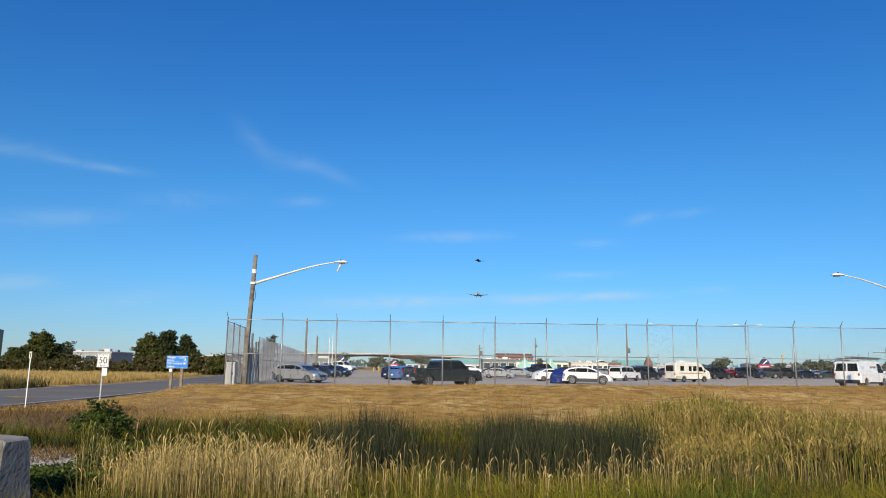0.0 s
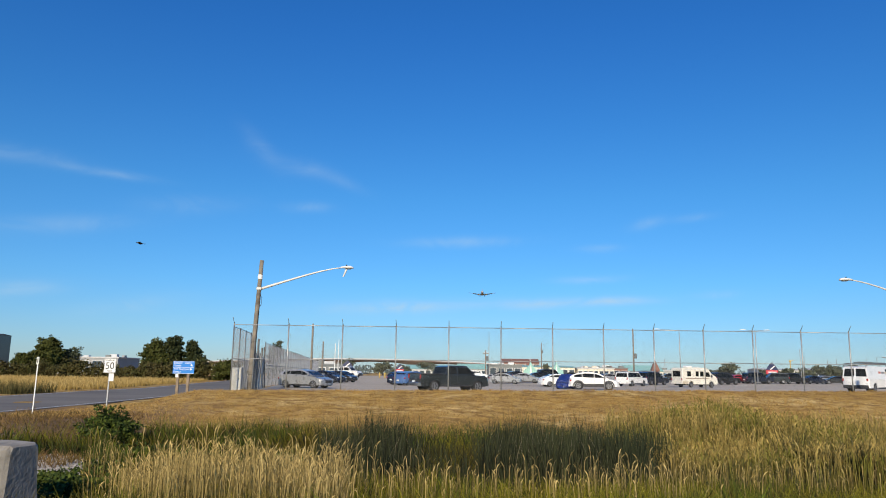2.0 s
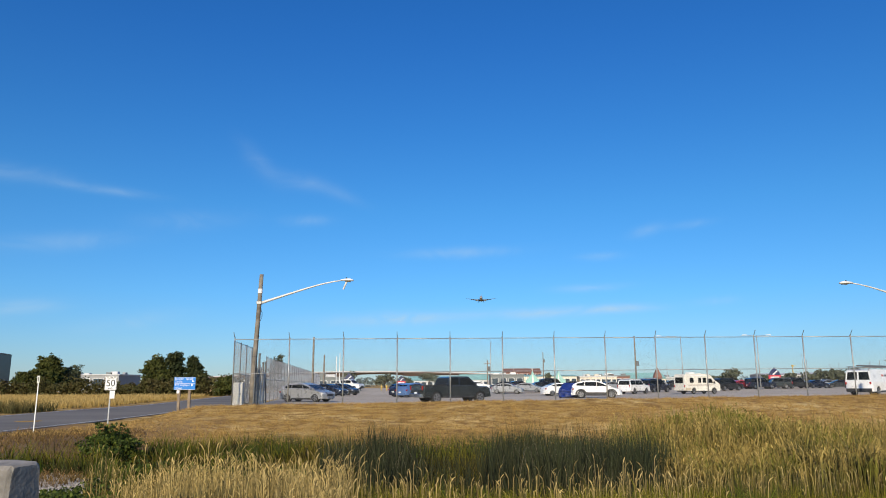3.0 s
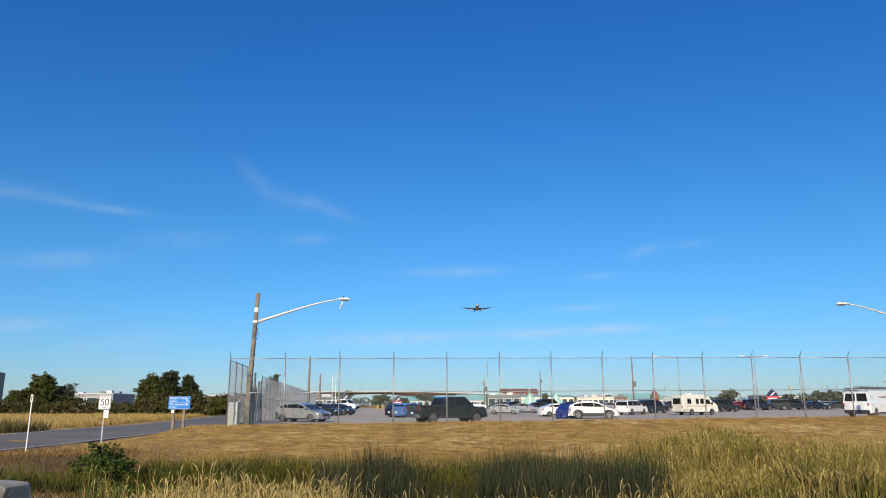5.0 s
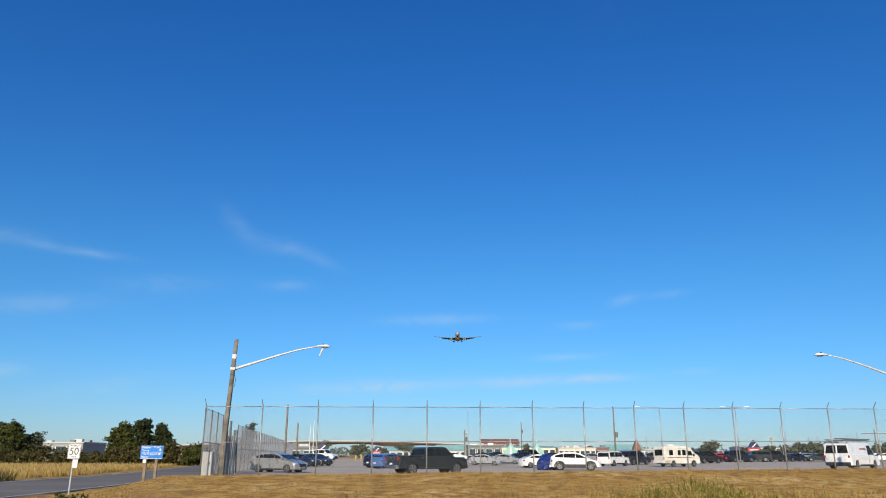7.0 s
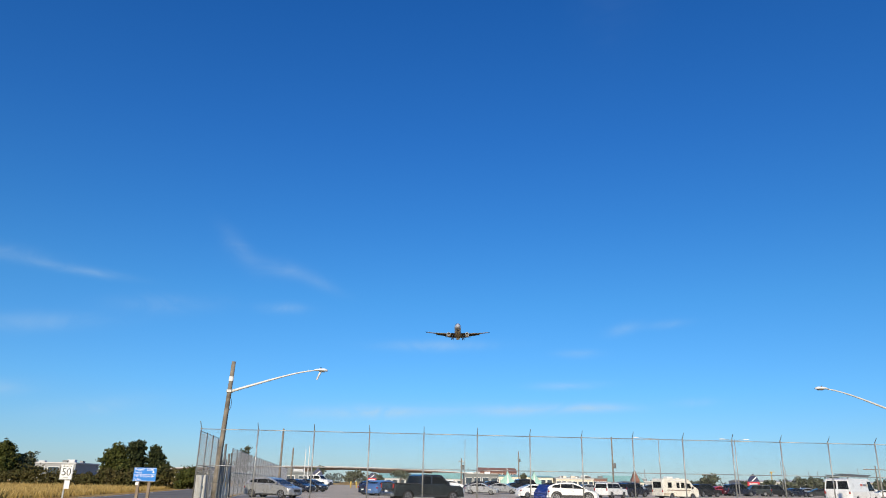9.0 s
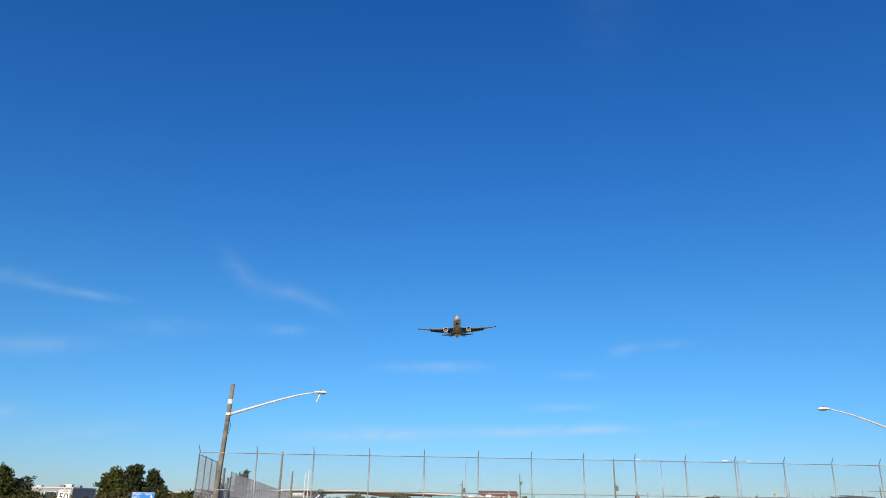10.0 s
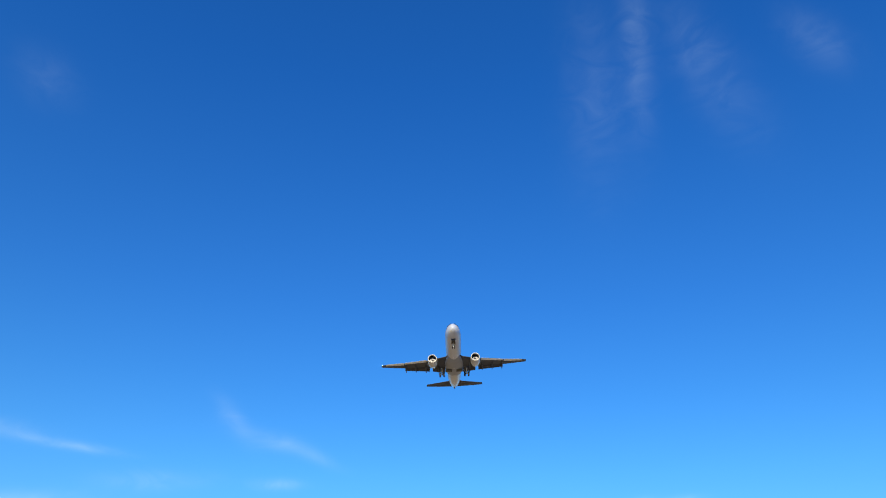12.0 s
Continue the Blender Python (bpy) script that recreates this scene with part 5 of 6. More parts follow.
def scatter(n, x0, x1, y0, y1, keep=None, clump=0.0):
    """Feet inside a fan-shaped strip: x is given as at y = 10 and widens with distance."""
    y = rng.uniform(y0, y1, n)
    x = rng.uniform(x0, x1, n) * np.maximum(y, 6.0) / 10.0
    if clump:
        pick = rng.integers(0, max(1, n // 14), n)
        x, y = x[pick] + rng.normal(0, clump, n), y[pick] + rng.normal(0, clump, n)
    p = np.stack([x, y, land(x, y)], 1)
    if keep is not None:
        p = p[keep(p[:, 0], p[:, 1])]
    return p


def wave(x, y, s=1.0, ph=0.0):
    return np.sin(x * 0.9 * s + ph) * np.cos(y * 0.7 * s + ph * 1.7) + 0.5 * np.sin(x * 2.1 * s + y * 1.3 * s + ph * 3)


# feet are near black, since shade deep among the stems is coloured in
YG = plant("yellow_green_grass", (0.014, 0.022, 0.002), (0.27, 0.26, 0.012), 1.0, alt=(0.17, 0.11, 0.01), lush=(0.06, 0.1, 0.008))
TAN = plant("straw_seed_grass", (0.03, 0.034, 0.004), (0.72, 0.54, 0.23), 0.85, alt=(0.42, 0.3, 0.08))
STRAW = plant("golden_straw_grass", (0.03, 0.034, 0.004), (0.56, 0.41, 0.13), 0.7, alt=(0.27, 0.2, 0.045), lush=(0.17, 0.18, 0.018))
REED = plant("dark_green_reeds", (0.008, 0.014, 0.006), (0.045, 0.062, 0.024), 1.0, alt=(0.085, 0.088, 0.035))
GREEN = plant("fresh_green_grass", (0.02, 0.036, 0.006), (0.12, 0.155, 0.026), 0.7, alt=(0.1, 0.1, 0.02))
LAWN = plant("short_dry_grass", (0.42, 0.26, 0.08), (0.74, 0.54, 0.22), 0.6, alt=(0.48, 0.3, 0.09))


def stuff(ob, label, category="grass"):
    return tagged(ob, label, category, kind="stuff")


def ok_near(x, y):
    """Keep the gravel patch and the barrier clear."""
    return (x / y > -0.47 + 0.03 * np.sin(y * 2.3)) | (y > 15.5)


def off_track(x, y):
    return np.hypot((x + 7.5 + 0.55 * (y - 13.6)) / 1.4, (y - 13.6) / 2.9) > 1


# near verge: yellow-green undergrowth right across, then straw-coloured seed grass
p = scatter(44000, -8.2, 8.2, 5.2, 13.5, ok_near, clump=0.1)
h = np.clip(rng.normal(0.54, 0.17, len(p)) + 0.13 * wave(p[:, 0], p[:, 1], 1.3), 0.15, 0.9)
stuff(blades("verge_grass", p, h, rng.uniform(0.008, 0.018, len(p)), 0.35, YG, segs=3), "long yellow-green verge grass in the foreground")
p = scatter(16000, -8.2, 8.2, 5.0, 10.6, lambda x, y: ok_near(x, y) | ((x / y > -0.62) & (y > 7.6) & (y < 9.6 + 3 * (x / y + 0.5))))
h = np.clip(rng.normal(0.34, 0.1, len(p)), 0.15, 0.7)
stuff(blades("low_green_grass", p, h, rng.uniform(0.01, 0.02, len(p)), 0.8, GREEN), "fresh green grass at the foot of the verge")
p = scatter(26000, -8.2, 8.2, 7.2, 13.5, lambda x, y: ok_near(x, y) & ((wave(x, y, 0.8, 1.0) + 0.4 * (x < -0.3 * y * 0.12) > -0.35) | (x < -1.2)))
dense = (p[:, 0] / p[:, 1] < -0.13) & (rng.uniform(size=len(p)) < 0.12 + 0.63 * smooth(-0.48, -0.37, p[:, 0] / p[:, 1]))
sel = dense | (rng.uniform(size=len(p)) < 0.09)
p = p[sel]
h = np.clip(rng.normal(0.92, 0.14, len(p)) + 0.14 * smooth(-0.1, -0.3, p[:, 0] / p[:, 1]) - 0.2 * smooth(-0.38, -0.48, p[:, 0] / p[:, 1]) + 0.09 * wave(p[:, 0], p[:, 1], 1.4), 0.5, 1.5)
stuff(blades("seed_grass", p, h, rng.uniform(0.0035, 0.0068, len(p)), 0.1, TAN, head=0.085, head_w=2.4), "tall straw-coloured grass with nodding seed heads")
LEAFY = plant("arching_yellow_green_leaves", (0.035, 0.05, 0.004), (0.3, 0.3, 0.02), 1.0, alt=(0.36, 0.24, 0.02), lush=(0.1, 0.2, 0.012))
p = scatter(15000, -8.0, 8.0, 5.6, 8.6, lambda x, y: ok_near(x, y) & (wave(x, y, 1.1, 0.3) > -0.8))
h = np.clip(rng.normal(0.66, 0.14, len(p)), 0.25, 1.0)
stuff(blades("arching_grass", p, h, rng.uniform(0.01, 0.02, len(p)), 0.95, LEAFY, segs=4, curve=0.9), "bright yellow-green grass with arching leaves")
p = scatter(2600, -7.6, -4.6, 7.0, 8.3)
h = np.clip(rng.normal(0.5, 0.12, len(p)), 0.2, 0.8)
stuff(blades("barrier_grass", p, h, rng.uniform(0.006, 0.014, len(p)), 0.6, plant("russet_green_grass", (0.04, 0.05, 0.008), (0.22, 0.16, 0.04), 0.9, alt=(0.1, 0.12, 0.02))), "russet and green grass at the foot of the barrier")
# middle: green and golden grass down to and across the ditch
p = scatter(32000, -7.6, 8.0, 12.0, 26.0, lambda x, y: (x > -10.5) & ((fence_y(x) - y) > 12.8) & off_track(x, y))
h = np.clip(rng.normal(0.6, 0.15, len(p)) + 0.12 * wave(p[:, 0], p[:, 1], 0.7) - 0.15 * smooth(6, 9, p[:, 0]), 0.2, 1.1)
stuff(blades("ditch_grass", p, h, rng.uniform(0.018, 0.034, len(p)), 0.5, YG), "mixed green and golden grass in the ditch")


def reed_clumps(x, y):
    a = ((x + 1.95) / 1.5) ** 2 + ((y - 19.5) / 2.2) ** 2 < 1 + 0.35 * wave(x, y, 1.3)
    b = ((x - 3.2) / 2.3) ** 2 + ((y - 18.6) / 2.8) ** 2 < 1 + 0.35 * wave(x, y, 1.1, 2)
    c = ((x - 9.2) / 0.9) ** 2 + ((y - 17.6) / 1.2) ** 2 < 1
    return a | b | c


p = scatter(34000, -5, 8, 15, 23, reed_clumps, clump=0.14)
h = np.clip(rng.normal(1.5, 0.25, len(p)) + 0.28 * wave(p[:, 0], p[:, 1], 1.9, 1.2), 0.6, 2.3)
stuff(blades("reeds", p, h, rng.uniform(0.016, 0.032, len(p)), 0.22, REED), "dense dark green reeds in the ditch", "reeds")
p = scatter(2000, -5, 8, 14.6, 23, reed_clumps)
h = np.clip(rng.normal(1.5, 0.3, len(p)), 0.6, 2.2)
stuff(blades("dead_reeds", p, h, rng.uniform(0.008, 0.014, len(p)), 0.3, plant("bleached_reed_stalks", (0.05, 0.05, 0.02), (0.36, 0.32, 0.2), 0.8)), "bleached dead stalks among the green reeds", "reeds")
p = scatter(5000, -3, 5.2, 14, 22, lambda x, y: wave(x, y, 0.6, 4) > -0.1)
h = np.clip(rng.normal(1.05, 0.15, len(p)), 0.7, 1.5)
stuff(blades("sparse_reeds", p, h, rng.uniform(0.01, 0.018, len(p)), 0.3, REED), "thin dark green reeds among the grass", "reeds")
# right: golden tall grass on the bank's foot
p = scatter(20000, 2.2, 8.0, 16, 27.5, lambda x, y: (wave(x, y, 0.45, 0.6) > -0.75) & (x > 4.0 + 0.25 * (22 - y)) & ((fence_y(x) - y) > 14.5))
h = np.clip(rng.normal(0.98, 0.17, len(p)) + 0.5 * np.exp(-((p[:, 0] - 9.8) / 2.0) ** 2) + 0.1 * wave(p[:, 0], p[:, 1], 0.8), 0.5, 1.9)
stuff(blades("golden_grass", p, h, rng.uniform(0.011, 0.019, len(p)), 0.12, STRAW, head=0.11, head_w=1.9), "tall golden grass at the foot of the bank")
p = scatter(9000, -7, 8, 21, 28.5, lambda x, y: (np.abs(fence_y(x) - y - 14.2) < 1.6) & (x > -10))
h = np.clip(rng.normal(0.35, 0.12, len(p)), 0.15, 0.7)
stuff(blades("bank_foot_grass", p, h, rng.uniform(0.012, 0.02, len(p)), 0.5, STRAW), "ragged dry grass along the foot of the bank")
# short dry lawn on the bank
p = scatter(120000, -6.4, 7.4, 26.5, 44, lambda x, y: (wave(x * 1.9 + 0.8 * np.sin(y * 1.1), y * 4.3 + np.sin(x * 0.8), 1.7, 0.5) + 0.5 * wave(x * 0.4, y * 1.2, 1.0, 2.0) + rng.normal(0, 0.75, len(x)) > 0.45) & ((fence_y(x) - y) > -0.9) & ((fence_y(x) - y) < 14.5) & (x > -16.8 + 0.1 * (y - 30)))
h = np.clip(rng.normal(0.075, 0.03, len(p)) + 0.03 * wave(p[:, 0], p[:, 1], 1.5), 0.03, 0.22)
stuff(blades("dry_lawn", p, h, rng.uniform(0.012, 0.03, len(p)), 1.2, LAWN, segs=2), "short sun-dried tan grass on the bank")
p = scatter(60000, -6.4, 7.4, 26.5, 44, lambda x, y: ((fence_y(x) - y) > -0.6) & ((fence_y(x) - y) < 14.0) & (x > -16.4 + 0.1 * (y - 30)), clump=0.13)
h = np.clip(rng.normal(0.12, 0.04, len(p)), 0.05, 0.26)
stuff(blades("dry_tufts", p, h, rng.uniform(0.012, 0.026, len(p)), 0.8, plant("golden_dry_tufts", (0.32, 0.19, 0.055), (0.78, 0.56, 0.22), 0.7, alt=(0.5, 0.32, 0.095)), segs=2), "golden tufts of dry grass on the bank")
# left bank by the road and the far field
p = scatter(16000, -9.4, -4.2, 14, 30, lambda x, y: (x > -17.2) & (x < -7.5))
h = np.clip(rng.normal(0.17, 0.06, len(p)), 0.05, 0.35)
stuff(blades("shoulder_grass", p, h, rng.uniform(0.015, 0.03, len(p)), 0.8, plant("russet_dry_grass", (0.18, 0.1, 0.04), (0.4, 0.24, 0.09), 0.8, alt=(0.11, 0.1, 0.025))), "russet dry grass on the road shoulder")
p = scatter(9000, -8.6, -4.0, 12.5, 20.5, lambda x, y: (x > -12.5) & (x < -5.2) & (wave(x, y, 0.8, 1) > -0.6) & off_track(x, y))
h = np.clip(rng.normal(0.34, 0.1, len(p)), 0.12, 0.6)
stuff(blades("bank_green_grass", p, h, rng.uniform(0.015, 0.028, len(p)), 0.7, GREEN), "fresh green grass beside the gravel track")
p = scatter(30000, -9, -2.6, 44, 112, lambda x, y: (x < road_x(60)[0] - 2.0 - np.maximum(0, y - 62) * 0.17))
h = np.clip(rng.normal(0.5, 0.15, len(p)), 0.2, 0.85)
stuff(blades("field_grass", p, h, rng.uniform(0.06, 0.13, len(p)), 0.5, plant("pale_field_straw", (0.34, 0.24, 0.07), (0.62, 0.47, 0.2), 0.6, alt=(0.3, 0.2, 0.06)), segs=2), "tall pale straw grass in the field beyond the road")
p = scatter(6000, -9, -5.4, 42, 50, lambda x, y: (x < -27.2) & (wave(x, y, 0.6) > -0.5))
h = np.clip(rng.normal(0.8, 0.2, len(p)), 0.3, 1.2)
stuff(blades("ditch_weeds", p, h, rng.uniform(0.03, 0.07, len(p)), 0.6, plant("dull_ditch_weeds", (0.07, 0.06, 0.02), (0.3, 0.22, 0.07), 0.8, alt=(0.1, 0.1, 0.03)), segs=2), "dull olive and straw weeds in the roadside ditch", "weeds")


def leaf_cloud(name, blobs, n, size, material, parent=None, uneven=0.4):
    """Leaves as small tilted quads, thickest near the outside of overlapping masses (x, y, z, rx, ry, rz)."""
    B = np.array(blobs, float)
    vol = (B[:, 3] * B[:, 4] * B[:, 5]) ** 0.67
    which = rng.choice(len(B), n, p=vol / vol.sum())
    d = rng.normal(size=(n, 3))
    d /= np.linalg.norm(d, axis=1)[:, None]
    r = rng.uniform(0.45, 1.0, n) ** 0.6
    bump = 1 + uneven * (np.sin(d[:, 0] * 5 + which) * np.sin(d[:, 1] * 4 + which * 2) + np.sin(d[:, 2] * 6 + which * 1.3)) * 0.6
    c = B[which, :3] + d * B[which, 3:] * (r * bump)[:, None]
    a = rng.normal(size=(n, 3))
    a /= np.linalg.norm(a, axis=1)[:, None]
    b = np.cross(a, d + 0.6 * rng.normal(size=(n, 3)))
    b /= np.linalg.norm(b, axis=1)[:, None] + 1e-9
    s = size * rng.uniform(0.6, 1.3, n)[:, None]
    V = np.stack([c - a * s * 0.9, c + b * s * 0.5, c + a * s * 0.9, c - b * s * 0.5], 1)
    U = np.zeros((n, 4, 2), np.float32)
    U[:, :, 1] = rng.uniform(size=(n, 1))
    F = np.arange(n * 4).reshape(n, 4)
    return raw_mesh(name, V.reshape(-1, 3), F, material, U.reshape(-1, 2), parent=parent)


LEAF_A = plant("olive_leaves", (0.05, 0.065, 0.012), (0.13, 0.13, 0.03), 0.6, alt=(0.09, 0.1, 0.02))
LEAF_B = plant("dark_poplar_leaves", (0.028, 0.04, 0.012), (0.075, 0.085, 0.028), 0.6)
LEAF_C = plant("grey_green_leaves", (0.075, 0.09, 0.05), (0.15, 0.17, 0.1), 0.5)
LEAF_D = plant("bramble_leaves", (0.045, 0.075, 0.01), (0.15, 0.19, 0.03), 0.8)
HEDGE = plant("hedge_leaves", (0.05, 0.06, 0.014), (0.12, 0.12, 0.035), 0.6, alt=(0.14, 0.1, 0.04))
BARK = mat("grey_brown_bark", (0.12, 0.09, 0.065), 0.9, vary=0.3, bump=0.4)


def tree(label, at, height, spread, leaves, n, seed, size=0.3):
    x, y = at
    z = land1(x, y)
    t = thing("tree", label, "tree", pose(x, y, z), "trees beyond the road")
    rs = random.Random(seed)
    bm = bmesh.new()
    add_tube(bm, (0, 0, -0.2), (0.1, 0, height * 0.3), 0.22, 0.16, n=8)
    add_tube(bm, (0.1, 0, height * 0.3), (0.0, 0.1, height * 0.8), 0.16, 0.05, n=8)
    blobs = []
    for k in range(8):
        blobs.append((rs.uniform(-0.3, 0.3) * spread, rs.uniform(-0.3, 0.3) * spread, height * (0.2 + 0.085 * k), spread * 0.5, spread * 0.5, height * 0.12))
    for k in range(20):
        a = rs.uniform(0, 2 * math.pi)
        u = rs.uniform(0.2, 0.95)
        wide = spread * (0.95 if u < 0.6 else 1.35 - 0.85 * u) * rs.uniform(0.35, 0.75)
        ex, ey, ez = wide * math.cos(a), wide * math.sin(a), height * u
        add_tube(bm, (0.05, 0.05, height * (0.25 + 0.4 * u * 0.7)), (ex * 0.8, ey * 0.8, ez - 0.2), 0.07, 0.02, n=5)
        rad = spread * rs.uniform(0.2, 0.42)
        blobs.append((ex, ey, min(ez, height - rad * 0.7), rad, rad, rad * rs.uniform(0.7, 1.0)))
    part("trunk", bm, BARK, t)
    leaf_cloud("crown", blobs, int(n * 2.2), size * 0.8, leaves, t, uneven=0.75)
    return t


tree("broad olive-green tree behind the hedge", (-69.6, 124.0), 6.7, 2.9, LEAF_A, 5200, 3)
tree("grey-green tree behind the hedge", (-67.6, 127.0), 5.0, 2.4, LEAF_C, 3600, 8)
tree("round olive tree behind the hedge", (-75.4, 127.0), 4.3, 2.3, LEAF_A, 3000, 18)
tree("full rounded olive tree behind the blue sign", (-50.8, 123.0), 6.3, 2.5, LEAF_A, 5400, 21)
tree("tall dark poplar behind the blue sign", (-46.9, 122.0), 7.0, 2.0, LEAF_B, 5600, 5)
tree("tall dark poplar behind the blue sign", (-43.9, 122.5), 6.7, 1.9, LEAF_B, 5200, 9)
tree("low dark thicket tree between the poplars", (-42.0, 121.0), 4.2, 2.0, LEAF_B, 2600, 55)
tree("low olive thicket tree behind the blue sign", (-48.3, 121.0), 4.6, 1.9, LEAF_A, 2600, 56)
tree("small dark bushy tree near the road's far bend", (-36.5, 118.0), 3.2, 2.2, LEAF_A, 2400, 14)
tree("small bushy tree seen over the side fence", (-26.9, 112.0), 6.5, 1.6, LEAF_C, 1500, 31, 0.22)
blobs = []
rs = random.Random(4)
for k in range(52):
    x = -92 + k * 1.13
    blobs.append((x, 119 + rs.uniform(-1, 1) + 0.02 * (x + 60), 0.9 + rs.uniform(-0.1, 0.4), 1.6, 1.2, 1.2 + rs.uniform(-0.3, 0.8)))
stuff(leaf_cloud("hedge", blobs, 22000, 0.24, HEDGE), "long dark green and russet hedge across the field", "hedge")
blobs = [(-10.75 + dx * 0.8, 23.2 + dy, land1(-10.75, 23.2) + h * 0.95 + 0.15, r * 0.85, r * 0.8, r * 0.7) for dx, dy, h, r in ((-0.3, 0, 0.45, 0.62), (0.3, 0.1, 0.4, 0.55), (0.0, -0.4, 0.62, 0.5), (0.7, -0.3, 0.25, 0.5), (-0.6, -0.5, 0.25, 0.5), (0.2, -0.9, 0.2, 0.5))]
bush = thing("bramble_bush", "dense green bramble bush beside the road sign", "bush", pose(0, 0, 0))
leaf_cloud("foliage", blobs, 6500, 0.06, LEAF_D, bush, uneven=0.7)
bm = bmesh.new()
for k in range(14):
    a = k * 0.9
    add_tube(bm, (-11.1 + 0.2 * math.cos(a), 23.0 + 0.2 * math.sin(a), land1(-11.1, 23.0) - 0.05), (-11.1 + 0.7 * math.cos(a), 22.9 + 0.6 * math.sin(a), land1(-11.1, 23.0) + 0.7), 0.012, 0.005, n=4)
part("stems", bm, BARK, bush)
blobs = [(-10.3 + 1.0 * k, 21.6 - 0.25 * k, land1(-10.3 + 1.0 * k, 21.6) + 0.22, 0.7, 0.6, 0.3) for k in range(7)]
stuff(leaf_cloud("low_brambles", blobs, 4200, 0.06, LEAF_D), "low green brambles along the ditch", "brambles")
blobs = []
rs = random.Random(12)
for k in range(26):
    y = 10.9 + rs.uniform(-1.1, 1.1)
    x = (-0.56 + 0.155 * k / 25) * y
    hh = rs.uniform(0.16, 0.3)
    blobs.append((x, y, land1(x, y) + hh * 0.85, 0.34, 0.34, hh))
stuff(leaf_cloud("ground_weeds", blobs, 15000, 0.04, LEAF_D), "leafy green weeds beside the concrete barrier", "weeds")

# concrete barrier, with its sloped faces, and the gravel track beside it
barrier = thing("concrete_barrier", "weathered grey concrete road barrier with worn edges", "barrier", pose(-5.93, 8.475, 0.66 - 1.0, 0, 0, 75))
prof = [(-0.3, 0.0), (-0.29, 0.22), (-0.235, 0.5), (-0.2, 0.93), (-0.165, 0.985), (0.165, 1.0), (0.2, 0.95), (0.235, 0.5), (0.29, 0.22), (0.3, 0.0)]
rings = []
for k in range(16):
    y = -1.25 + 2.5 * k / 15
    e = 0.93 if k in (0, 15) else 1.0
    if k == 1:
        y = -1.21
    rings.append([(x * e + 0.01 * math.sin(k * 2.1 + i), y + 0.008 * math.sin(i * 3.1), z * (0.97 if k in (0, 15) else 1.0) + 0.008 * math.sin(k * 1.7 + i * 2)) for i, (x, z) in enumerate(prof)])
part("block", loft(rings), mat("stained_old_concrete", (0.27, 0.25, 0.22), 0.92, 0, vary=0.35, scale=3, bump=0.6, fine=20), barrier)
tr = np.stack([rng.normal(0, 0.6, 3200), rng.normal(13.6, 1.3, 3200)], 1)
tr[:, 0] += -7.5 - 0.55 * (tr[:, 1] - 13.6)
V, F = [], []
for i, (x, y) in enumerate(tr):
    s = rng.uniform(0.015, 0.05)
    z = land1(x, y)
    o = len(V)
    for dx, dy, dz in ((1, 0, 0), (-1, 0, 0), (0, 1, 0), (0, -1, 0), (0, 0, 1), (0, 0, -1)):
        j = rng.uniform(0.6, 1.2)
        V.append((x + dx * s * j, y + dy * s * j, z + dz * s * 0.6 * j + 0.01))
    for a, b, c in ((0, 2, 4), (2, 1, 4), (1, 3, 4), (3, 0, 4), (2, 0, 5), (1, 2, 5), (3, 1, 5), (0, 3, 5)):
        F.append((o + a, o + b, o + c))
stuff(raw_mesh("gravel", V, F, mat("grey_gravel", (0.36, 0.33, 0.29), 0.9, vary=0.3, scale=5)), "loose grey gravel beside the barrier", "gravel")


# ---- distance: outlet shops, overpass, poles ----
def wallmat(name, c, vary=0.12):
    return mat(name, c, 0.8, vary=vary, scale=0.25, fine=2.0)


CREAM = wallmat("cream_render", (0.72, 0.66, 0.54))
PALEW = wallmat("pale_grey_cladding", (0.55, 0.56, 0.57))
MINT = mat("mint_metal_roof", (0.30, 0.55, 0.5), 0.5, vary=0.1, scale=0.4, fine=3)
BRICK = wallmat("red_brown_brick", (0.24, 0.12, 0.09))
SLATE = wallmat("slate_grey_wall", (0.2, 0.22, 0.22))
FARGLASS = mat("far_window_glass", (0.05, 0.07, 0.09), 0.1, vary=0.2)
DECK = wallmat("weathered_bridge_concrete", (0.15, 0.11, 0.095))


